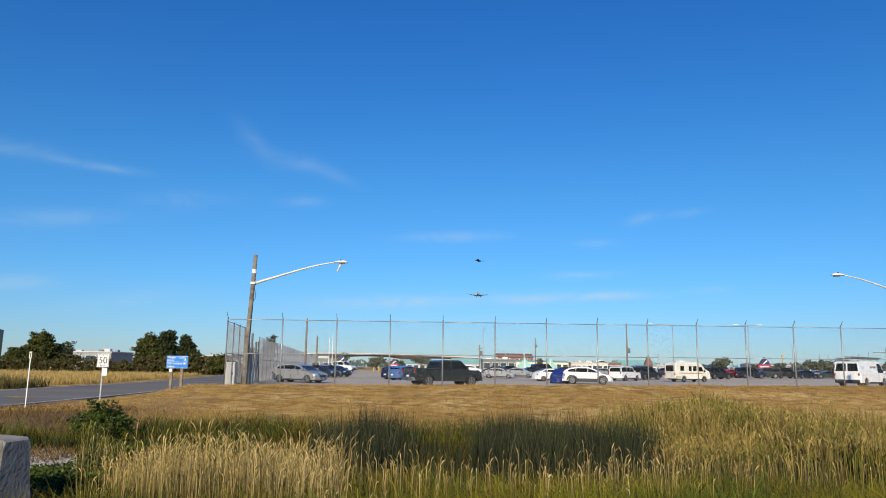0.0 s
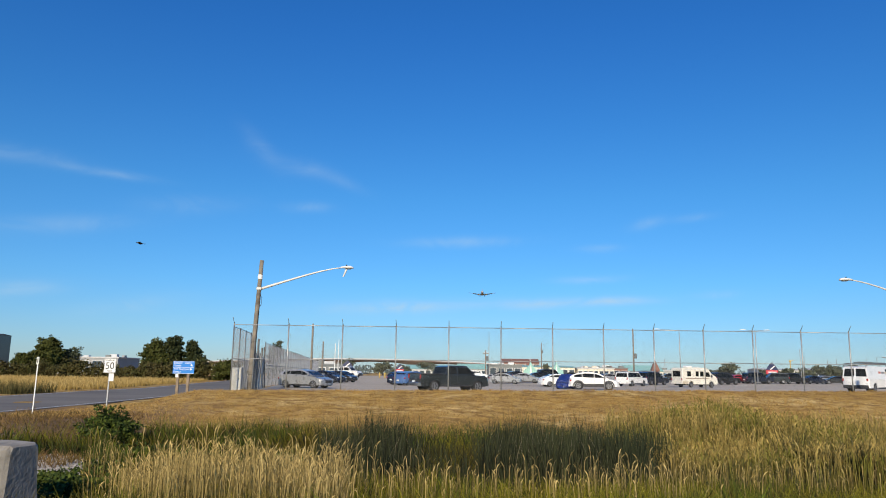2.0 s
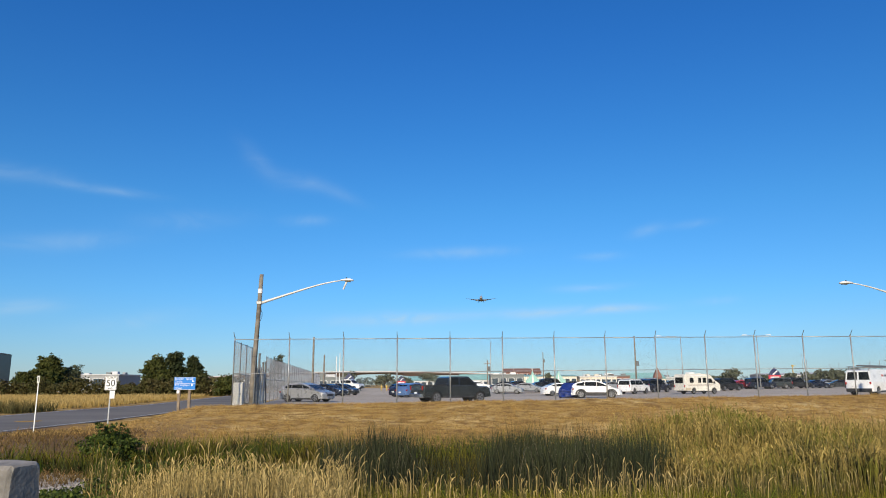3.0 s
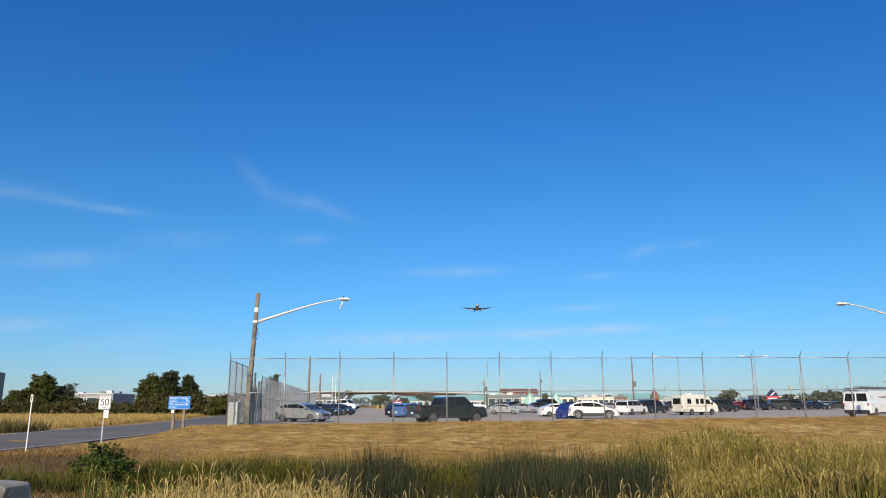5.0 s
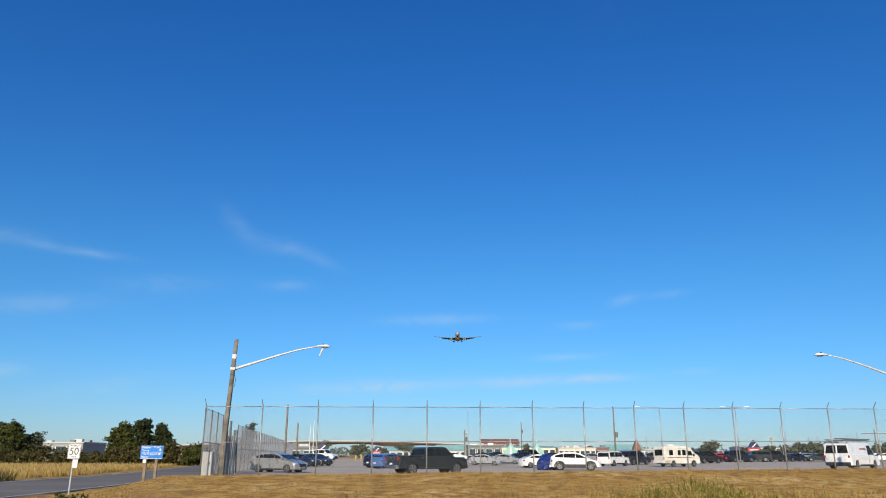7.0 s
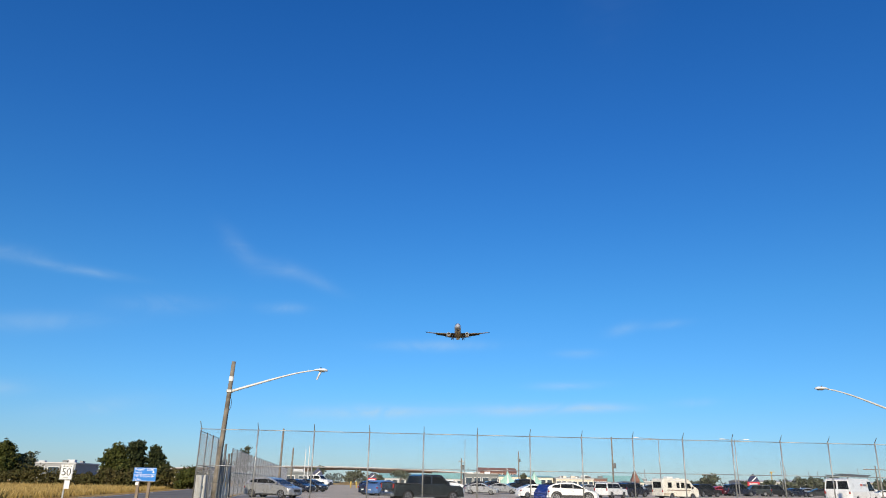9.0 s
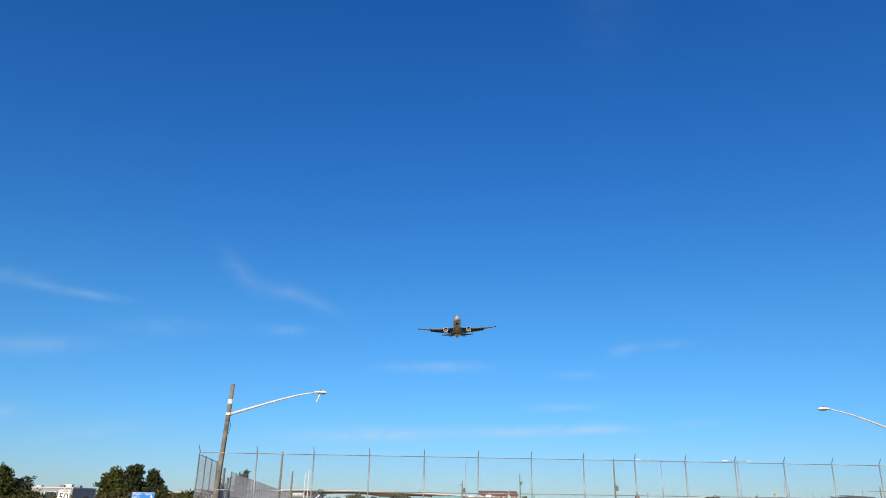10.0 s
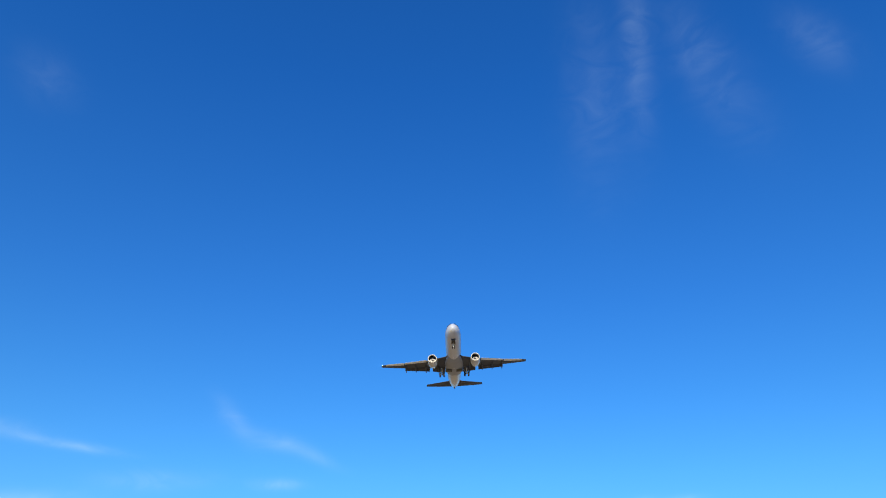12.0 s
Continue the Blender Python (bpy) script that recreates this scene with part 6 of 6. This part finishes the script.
def house(name, label, x0, x1, y, z_wall, z_top, wall, roof, depth=12.0, gables=(), windows=0, win_rows=1, category="building"):
    """A block with walls, a pitched or flat roof, front gables and windows. gables: (x, half width, peak)."""
    zb = 0.25
    b = thing(name, label, category, pose((x0 + x1) / 2, y, zb), "buildings across the lot")
    w = (x1 - x0) / 2
    H, T = z_wall - zb, z_top - zb
    part("wall", box((-w, 0, -0.6), (w, depth, H)), wall, b)
    if T - H > 0.4:
        part("roof", loft([[(-w - 0.3, -0.3, H), (-w - 0.3, depth / 2, T), (-w - 0.3, depth + 0.3, H)], [(w + 0.3, -0.3, H), (w + 0.3, depth / 2, T), (w + 0.3, depth + 0.3, H)]]), roof, b)
    else:
        part("roof", box((-w - 0.2, -0.2, H), (w + 0.2, depth + 0.2, max(T, H + 0.2))), roof, b)
    for gx_, hw, peak in gables:
        gx0 = gx_ - (x0 + x1) / 2
        g_ = part("gable", loft([[(gx0 - hw, yy, -0.6), (gx0 + hw, yy, -0.6), (gx0 + hw, yy, H * 0.72), (gx0 + hw * 0.62, yy, H * 0.8), (gx0 + hw * 0.5, yy, H * 0.98), (gx0 + hw * 0.24, yy, H * 1.1), (gx0, yy, peak - zb), (gx0 - hw * 0.24, yy, H * 1.1), (gx0 - hw * 0.5, yy, H * 0.98), (gx0 - hw * 0.62, yy, H * 0.8), (gx0 - hw, yy, H * 0.72)] for yy in (-1.2, 0.5)]), MINT if wall is not BRICK else wall, b)
        part("gable_trim", loft([[(gx0 - hw * 0.11, yy, H * 0.3), (gx0 + hw * 0.11, yy, H * 0.3), (gx0 + hw * 0.11, yy, H * 0.72), (gx0, yy, (peak - zb) * 0.84), (gx0 - hw * 0.11, yy, H * 0.72)] for yy in (-1.32, -1.2)]), WHITE, g_)
        for sg in (-1, 1):
            part("pinnacle", tube((gx0 + sg * hw * 0.9, -0.9, H * 0.7), (gx0 + sg * hw * 0.9, -0.9, H * 0.98), 0.2, 0.05, n=6), WHITE, g_)
        part("finial", tube((gx0, -0.9, peak - zb - 0.2), (gx0, -0.9, peak - zb + 1.1), 0.12, 0.03, n=6), WHITE, g_)
    rb = random.Random(int(abs(x0) * 7) + windows)
    for k in range(int((x1 - x0) / 3.2) if T - H <= 0.4 else 0):
        ux, uw, uh = rb.uniform(-w * 0.9, w * 0.9), rb.uniform(0.4, 1.3), rb.uniform(0.3, 0.9)
        part("roof_unit", box((ux - uw, depth * 0.3, max(T, H + 0.2)), (ux + uw, depth * 0.3 + 1.5, max(T, H + 0.2) + uh), 0.04), rb.choice((PALEW, WHITE, SLATE, wall)), b)
    if windows:
        wm = None
        for r_ in range(win_rows):
            for k in range(windows):
                cx = -w + (k + 0.5) * 2 * w / windows
                ww, hh = 2 * w / windows * 0.36, H / win_rows * 0.24
                cz = H * (r_ + 0.55) / win_rows
                if wm is None:
                    o = part("window", box((-ww, -0.08, -hh), (ww, 0.04, hh)), FARGLASS, b)
                    fr = bmesh.new()
                    for aa, bb in (((-ww - 0.1, -hh - 0.1), (ww + 0.1, -hh)), ((-ww - 0.1, hh), (ww + 0.1, hh + 0.1)), ((-ww - 0.1, -hh), (-ww, hh)), ((ww, -hh), (ww + 0.1, hh))):
                        add_box(fr, (aa[0], -0.14, aa[1]), (bb[0], 0.02, bb[1]))
                    f2 = part("window_frame", fr, WHITE, o)
                    wm, fm = o.data, f2.data
                else:
                    o = new("window", wm)
                    o.parent = b
                    f2 = new("window_frame", fm)
                    f2.parent = o
                o.matrix_basis = pose(cx, 0, cz)
    return b


house("shop_hall", "cream shop hall with mint gables and a white trim", 25.0, 46.0, 258, 4.3, 4.9, CREAM, MINT, 14, ((30.0, 2.5, 6.3), (39.2, 2.5, 6.3)), 9)
house("shop_hall", "cream and white shop hall with a flat roof", 46.5, 59.5, 255, 3.9, 4.3, CREAM, PALEW, 14, (), 7)
house("brick_hall", "long low red-brown brick hall", 50.0, 66.0, 262, 4.2, 4.6, BRICK, SLATE, 12, (), 6)
house("mint_hall", "shop hall with a long mint metal roof", 66.0, 79.0, 262, 3.4, 5.6, CREAM, MINT, 12, (), 5)
house("grey_hall", "grey flat-roofed hall behind parked cars", 80.0, 97.0, 268, 3.6, 4.0, wallmat("dull_grey_cladding", (0.36, 0.37, 0.37)), PALEW, 12, (), 8)
house("brick_block", "large red-brown brick block with dark roof", 31.0, 51.5, 400, 8.0, 10.4, BRICK, BRICK, 16, ((36.0, 2.4, 9.6), (46.0, 2.4, 9.6)), 10, 2)
house("row_houses", "slate grey row with white window bays", 14.0, 25.0, 240, 4.4, 4.8, SLATE, SLATE, 10, (), 4)
house("grey_hall", "pale grey low hall with a long flat roof", 4.0, 14.5, 262, 3.2, 5.2, PALEW, MINT, 10, (), 5)
house("mint_hall", "low hall with pale mint roof behind the pickup", -15.0, 3.5, 262, 3.0, 4.6, PALEW, MINT, 12, (), 8)
house("fenced_shed", "low slate grey shed beside the side fence", -32.0, -25.0, 170, 3.0, 3.4, SLATE, SLATE, 8, (), 2)
house("office_block", "white office block with dark window bands behind trees", -113.5, -105.0, 205, 4.3, 4.6, wallmat("dull_white_cladding", (0.5, 0.5, 0.5)), PALEW, 12, (), 2)
house("office_block", "white office block with dark window bands behind trees", -104.0, -92.5, 200, 4.4, 4.7, wallmat("grey_office_cladding", (0.3, 0.31, 0.32)), PALEW, 14, (), 3)
house("ramp_building", "long pale building with a projecting flat roof", -66.0, -55.0, 200, 2.6, 3.0, CREAM, PALEW, 8, (), 5)
house("glass_tower", "dark blue glass office tower in the distance", -223.0, -206.0, 320, 16.0, 16.6, FARGLASS, SLATE, 14, (), 5, 5)
# brown pyramid tower
tw = thing("pyramid_tower", "small brown tower with a steep pyramid roof", "tower", pose(76.0, 262, 0.25))
part("shaft", box((-1.0, -1.0, -0.4), (1.0, 1.0, 3.4)), BRICK, tw)
part("roof", loft([[(-1.5, -1.5, 3.4), (1.5, -1.5, 3.4), (1.5, 1.5, 3.4), (-1.5, 1.5, 3.4)], [(-0.05, -0.05, 7.4), (0.05, -0.05, 7.4), (0.05, 0.05, 7.4), (-0.05, 0.05, 7.4)]]), BRICK, tw)

# overpass
bridge = thing("overpass", "long brown concrete road overpass on slender piers", "bridge", pose(0, 400, 0))
PIERS = (-150, -106, -62, -18, 22, 56)


def deck_top(x):
    return 8.9 - 0.00033 * (x + 45) ** 2


def deck_depth(x):
    """Haunched girder: deep over the piers, slender between."""
    return 1.25 + 1.5 * max(math.exp(-((x - p) / 9.0) ** 2) for p in PIERS)


rings = []
for k in range(91):
    x = -175 + 250 * k / 90
    z, dp = deck_top(x), deck_depth(x)
    rings.append([(x, 0, z - 0.75), (x, 0, z - 0.2), (x, 9, z - 0.2), (x, 9, z - 0.75), (x, 6.8, z - 0.2 - dp), (x, 2.2, z - 0.2 - dp)])
part("deck", loft(rings), DECK, bridge)
par = bmesh.new()
for k in range(24):
    xs_ = [-175 + 250 * (k + j) / 24 for j in (0, 1)]
    zs_ = [deck_top(x) for x in xs_]
    add_loft(par, [[(xs_[j], -0.1, zs_[j] - 0.2), (xs_[j], 0.2, zs_[j] - 0.2), (xs_[j], 0.2, zs_[j] + 0.25), (xs_[j], -0.1, zs_[j] + 0.25)] for j in (0, 1)], caps=False)
part("parapet", par, PALEW, bridge)
for x in PIERS:
    part("pier", box((x - 0.7, 2.6, -0.5), (x + 0.7, 6.4, deck_top(x) - 0.1 - deck_depth(x)), 0.1), DECK, bridge)
for k in range(16):
    x = -128 + 11.5 * k
    part("light_mast", tube((x, 0.3, deck_top(x)), (x, 0.3, deck_top(x) + (2.4 if k % 3 else 0.9)), 0.1, 0.06, n=5), GALV, bridge)


# poles, masts, signs
def utility_pole(at, top, label, arm=0.0, box_at=None, r=0.16, material=None, cat="utility pole"):
    x, y = at
    p = thing("utility_pole", label, cat, pose(x, y, 0.2), "poles across the lot")
    part("shaft", tube((0, 0, -0.4), (0, 0, top - 0.2), r, r * 0.7, n=8), material or WOOD, p, smooth=True)
    if arm:
        part("crossarm", box((-arm, -0.06, top - 1.0), (arm, 0.06, top - 0.86)), WOOD, p)
        for k in (-0.85, -0.4, 0.4, 0.85):
            part("insulator", tube((arm * k, 0, top - 0.86), (arm * k, 0, top - 0.66), 0.05, n=6), WHITE, p)
    if box_at:
        part("transformer", tube((0.35, -0.1, box_at - 0.5), (0.35, -0.1, box_at + 0.4), 0.22, n=10), GALV_DARK, p)
        part("transformer_bracket", box((0.0, -0.12, box_at - 0.1), (0.35, -0.06, box_at + 0.05)), GALV_DARK, p)
    return p


utility_pole((-17.15, 90), 7.5, "grey wooden utility pole behind the side fence", 0, None)
utility_pole((-19.6, 112), 6.2, "thin grey wooden pole behind the side fence", 0)
utility_pole((33.9, 130), 10.1, "tall wooden utility pole with a grey transformer", 0, 5.0, 0.17)
utility_pole((29.0, 220), 11.2, "distant wooden utility pole with a transformer", 0, 8.4, 0.2)
utility_pole((8.05, 150), 6.5, "short wooden pole with a crossarm", 0.6, 4.6)
utility_pole((45.6, 150), 5.2, "slim grey pole among parked cars", 0, None, 0.09, GALV)
utility_pole((84.4, 135), 6.4, "distant wooden power pole with crossarm", 2.4, None, 0.14)
utility_pole((74.0, 150), 7.6, "thin pale mast behind parked cars", 0, None, 0.08, GALV)


def high_lamp(at, top, label, heads, reach=1.6):
    x, y = at
    p = thing("lot_lamp", label, "street lamp", pose(x, y, 0.2), "lamps across the lot")
    part("mast", tube((0, 0, -0.3), (0, 0, top - 0.2), 0.11, 0.06, n=8), GALV, p, smooth=True)
    for s in heads:
        part("arm", tube((0, 0, top - 0.35), (s * reach, 0, top - 0.2), 0.04, n=6), GALV, p)
        hd = part("lamp_head", lamp_head_bm(), WHITE, p, smooth=True)
        hd.matrix_basis = pose(s * reach, 0, top - 0.2, 0, 0, 0 if s > 0 else 180)
    return p


high_lamp((51.9, 120), 9.5, "double-headed lot lamp on a grey mast", (-1, 1), 1.6)
utility_pole((8.75, 150), 10.3, "tall slim pale grey mast", 0, None, 0.08, GALV)
high_lamp((43.0, 132), 10.2, "lot lamp with a single long arm", (-1,), 3.6)
high_lamp((76.5, 110), 9.3, "lot lamp at the edge of the lot", (-1,), 2.6)
SIGN_NAVY = mat("navy_sign_panel", (0.02, 0.03, 0.09), 0.5)
SIGN_RED = mat("red_sign_panel", (0.55, 0.04, 0.06), 0.5)


def roof_sign(at, z0, scale, label):
    x, y = at
    s = thing("shop_sign", label, "sign", pose(x, y, 0.2))
    part("post", tube((0, 0.1, -0.3), (0, 0.1, z0 + 0.2), 0.16, n=8), GALV, s)
    k = scale
    part("red_panel", box((-1.3 * k, -0.1, z0), (1.3 * k, 0.15, z0 + 0.85 * k)), SIGN_RED, s)
    part("white_bar", box((-0.95 * k, -0.13, z0 + 0.3 * k), (0.95 * k, -0.102, z0 + 0.52 * k)), WHITE, s)
    part("navy_gable", loft([[(-1.25 * k, yy, z0 + 0.87 * k), (1.35 * k, yy, z0 + 0.87 * k), (0.9 * k, yy, z0 + 1.75 * k), (0.0, yy, z0 + 2.5 * k), (-0.8 * k, yy, z0 + 1.65 * k)] for yy in (-0.1, 0.15)]), SIGN_NAVY, s)
    part("white_stripe", loft([[(-0.5 * k, yy, z0 + 0.95 * k), (-0.2 * k, yy, z0 + 0.95 * k), (0.75 * k, yy, z0 + 1.75 * k), (0.5 * k, yy, z0 + 1.85 * k)] for yy in (-0.125, -0.102)]), WHITE, s)


roof_sign((67.9, 150), 2.2, 0.95, "navy and red gabled shop sign on a post")
roof_sign((-11.3, 170), 1.5, 0.75, "small navy and red gabled shop sign")
roof_sign((-19.6, 140), 1.6, 0.8, "navy and red gabled shop sign beside white masts")
pyl = thing("white_pylon", "twin white sign posts beside the lot entrance", "sign post", pose(-23.3, 150, 0.2))
for dx in (-0.35, 0.35):
    part("post", tube((dx, 0, -0.3), (dx, 0, 7.6 + dx), 0.08, n=8), WHITE, pyl)


# yellow posts at the lot's exit
YEL = mat("yellow_safety_paint", (0.6, 0.42, 0.08), 0.5)
bol = None
for k, x in enumerate((-18.2, -17.0, -15.8, -11.6, -10.6, -9.4)):
    zb = float(lot_z(0, 124))
    if bol is None:
        bol = thing("bollard", "short faded yellow safety bollard at the lot exit", "bollard", pose(x, 122, zb), "bollards at the exit")
        part("shaft", tube((0, 0, -0.1), (0, 0, 0.92), 0.11, n=10), YEL, bol, smooth=True)
        part("cap", tube((0, 0, 0.92), (0, 0, 0.98), 0.105, 0.04, n=10), YEL, bol)
    else:
        copy_thing(bol, pose(x, 122 + (k % 2), zb))
# yellow crane far away
crane = thing("tower_crane", "yellow tower crane in the distance", "crane", pose(158.0, 330, 0))
part("mast", box((-0.14, -0.14, 0), (0.14, 0.14, 9.6)), YEL, crane)
part("jib", box((-0.6, -0.15, 9.6), (1.5, 0.15, 9.8)), YEL, crane)
part("cab", box((-0.35, -0.35, 9.0), (0.35, 0.35, 9.6)), YEL, crane)

# leaf greens paled to paint in the haze of distance
FARLEAF = plant("haze_tinted_far_leaves", (0.1, 0.115, 0.075), (0.18, 0.19, 0.13), 0.4)


def far_tree(at, h, spread, seed):
    x, y = at
    t = thing("tree", "distant green tree beyond the lot, paled by painted haze", "tree", pose(x, y, 0.3), "trees beyond the lot")
    rs = random.Random(seed)
    bm = tube((0, 0, -0.3), (0, 0, h * 0.6), 0.2, 0.08, n=6)
    for k in range(5):
        a = k * 1.3
        add_tube(bm, (0, 0, h * 0.35), (spread * 0.5 * math.cos(a), spread * 0.5 * math.sin(a), h * 0.7), 0.07, 0.02, n=4)
    part("trunk", bm, BARK, t)
    blobs = [(rs.uniform(-0.6, 0.6) * spread, rs.uniform(-0.6, 0.6) * spread, h * rs.uniform(0.45, 0.85), spread * 0.45, spread * 0.45, h * 0.2) for _ in range(7)]
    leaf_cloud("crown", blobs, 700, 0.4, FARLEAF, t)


for k, (x, y, h, s) in enumerate(((63.0, 160, 4.2, 2.4), (66.5, 175, 3.4, 2.2), (94, 180, 5.0, 3.0), (99, 182, 4.6, 2.6), (104, 184, 5.2, 3.2), (109, 186, 4.2, 2.6), (100, 150, 4.4, 3.0), (32.6, 235, 4.6, 1.3), (-18.0, 200, 4.0, 3.2), (-13.0, 205, 3.6, 3.0), (-7.0, 250, 5.2, 3.6), (-27, 190, 4.5, 2.5), (113, 180, 4.6, 2.8), (118, 178, 4.0, 2.6), (72, 200, 3.6, 2.4), (80, 205, 3.8, 2.6), (77, 172, 3.0, 2.0), (82.5, 175, 3.6, 2.4), (88, 177, 3.9, 2.6))):
    far_tree((x, y), h, s, 40 + k)
# pale lattice of poles and low roofs behind the far cars
rs = random.Random(77)
for k in range(9):
    x = 88 + 5.2 * k
    utility_pole((x, 190 + rs.uniform(-6, 6)), rs.uniform(5.0, 8.0), "thin pale post in the distant yard", 0, None, 0.1, GALV)
house("yard_shed", "pale open-sided yard shed beyond the far cars", 90.0, 118.0, 205, 4.0, 4.4, PALEW, PALEW, 10, (), 9)
house("service_hall", "white service hall beyond the far cars", 118.0, 150.0, 230, 4.6, 5.0, CREAM, PALEW, 12, (), 9)
tree_line = [(-330 + 14 * k + rs.uniform(-4, 4), 700 + rs.uniform(-20, 20), 3.5, 9, 6, 4.5 + rs.uniform(-1.5, 2)) for k in range(60)]
# bluish leaf colour stands for air haze over the woods
stuff(leaf_cloud("far_woods", tree_line, 9000, 1.6, plant("blue_haze_tint_leaves", (0.12, 0.16, 0.16), (0.2, 0.24, 0.22), 0.3)), "line of far woods in haze-tinted leaves", "woods")


# ---- movement ----
FLIGHT = [
    (0, 52.31, 1020.66, 107.79),
    (0.5, 50.33, 984.46, 105.85),
    (1, 47.51, 948.31, 104.52),
    (1.5, 44.58, 912.16, 103.07),
    (2, 42.48, 875.97, 100.67),
    (2.5, 39.95, 839.80, 99.56),
    (3, 37.23, 803.64, 97.60),
    (5, 29.75, 658.83, 90.81),
    (5.5, 28.34, 622.61, 89.33),
    (6, 26.56, 586.40, 87.35),
    (6.5, 24.42, 550.21, 86.33),
    (7, 22.83, 513.99, 84.77),
    (7.5, 21.52, 477.77, 83.17),
    (9.5, 15.16, 332.90, 76.08),
    (10, 13.19, 296.71, 74.28),
    (10.5, 11.56, 260.49, 71.64),
    (11, 9.50, 224.30, 69.78),
    (11.5, 7.63, 188.10, 68.17),
    (12, 5.41, 151.90, 66.56),
]
BANK = ((0, 0.0), (8, 0.0), (9.5, 1.5), (10.5, 3.6), (11, 3.9), (11.5, 3.5), (12, 3.0))
NOSE_UP, COURSE = 0.5, -93.0
# the crow's azimuth and elevation seen from the viewer, at a steady distance
CROW = [
    (0, 2.94, 8.66), (0.1, 1.66, 8.74), (0.2, 0.43, 8.63), (0.3, -1.27, 8.83), (0.4, -2.55, 8.58), (0.5, -3.79, 9.11), (0.6, -5.35, 9.06), (0.7, -6.59, 9.3),
    (0.8, -7.9, 9.21), (0.9, -9.35, 9.24), (1.0, -10.78, 9.18), (1.1, -12.13, 9.21), (1.2, -13.5, 9.14), (1.3, -14.9, 9.1), (1.4, -16.18, 9.29), (1.5, -17.67, 9.15),
    (1.6, -18.99, 9.33), (1.7, -20.39, 9.14), (1.8, -21.73, 9.0), (1.9, -23.05, 9.02), (2.0, -24.06, 9.27), (2.1, -25.34, 9.65), (2.2, -26.61, 9.18), (2.3, -27.5, 9.13),
    (2.4, -28.62, 8.86), (2.5, -29.75, 8.91), (2.6, -30.92, 8.75), (2.7, -31.99, 8.83), (2.8, -32.91, 8.58), (3.2, -37.4, 8.5), (6, -62, 7.0), (12, -95, 5.0),
]
# wing lift, degrees
BEAT = [5, 42, -30, 42, -32, 45, -32, 40, 30, 8, 25, -10, 35, -20, 40, 38, 45, -35, -20, 5, 0, 38, -30, 42, -32, 40, -25, 8, 30]


def motions():
    bt, bv = [b[0] for b in BANK], [b[1] for b in BANK]
    walk(plane, [(t, pose(x, y, z, 0, 0, COURSE) @ pose(0, 0, 0, float(np.interp(t, bt, bv)), -NOSE_UP, 0)) for t, x, y, z in FLIGHT])
    rows = []
    for t, a, e in CROW:
        dist = 56.0
        ra, re = radians(a), radians(e)
        rows.append((t, pose(dist * math.sin(ra), dist * math.cos(ra), EYE[2] + dist * math.tan(re), 0, -6, 172 - a)))
    walk(crow, rows)
    for w, sgn in crow_wings:
        beats = [(0.1 * k, pose(0.02, sgn * 0.05, 0.03, sgn * b, 0, 0)) for k, b in enumerate(BEAT)] + [(12, pose(0.02, sgn * 0.05, 0.03, sgn * 5, 0, 0))]
        walk(w, beats)


motions()
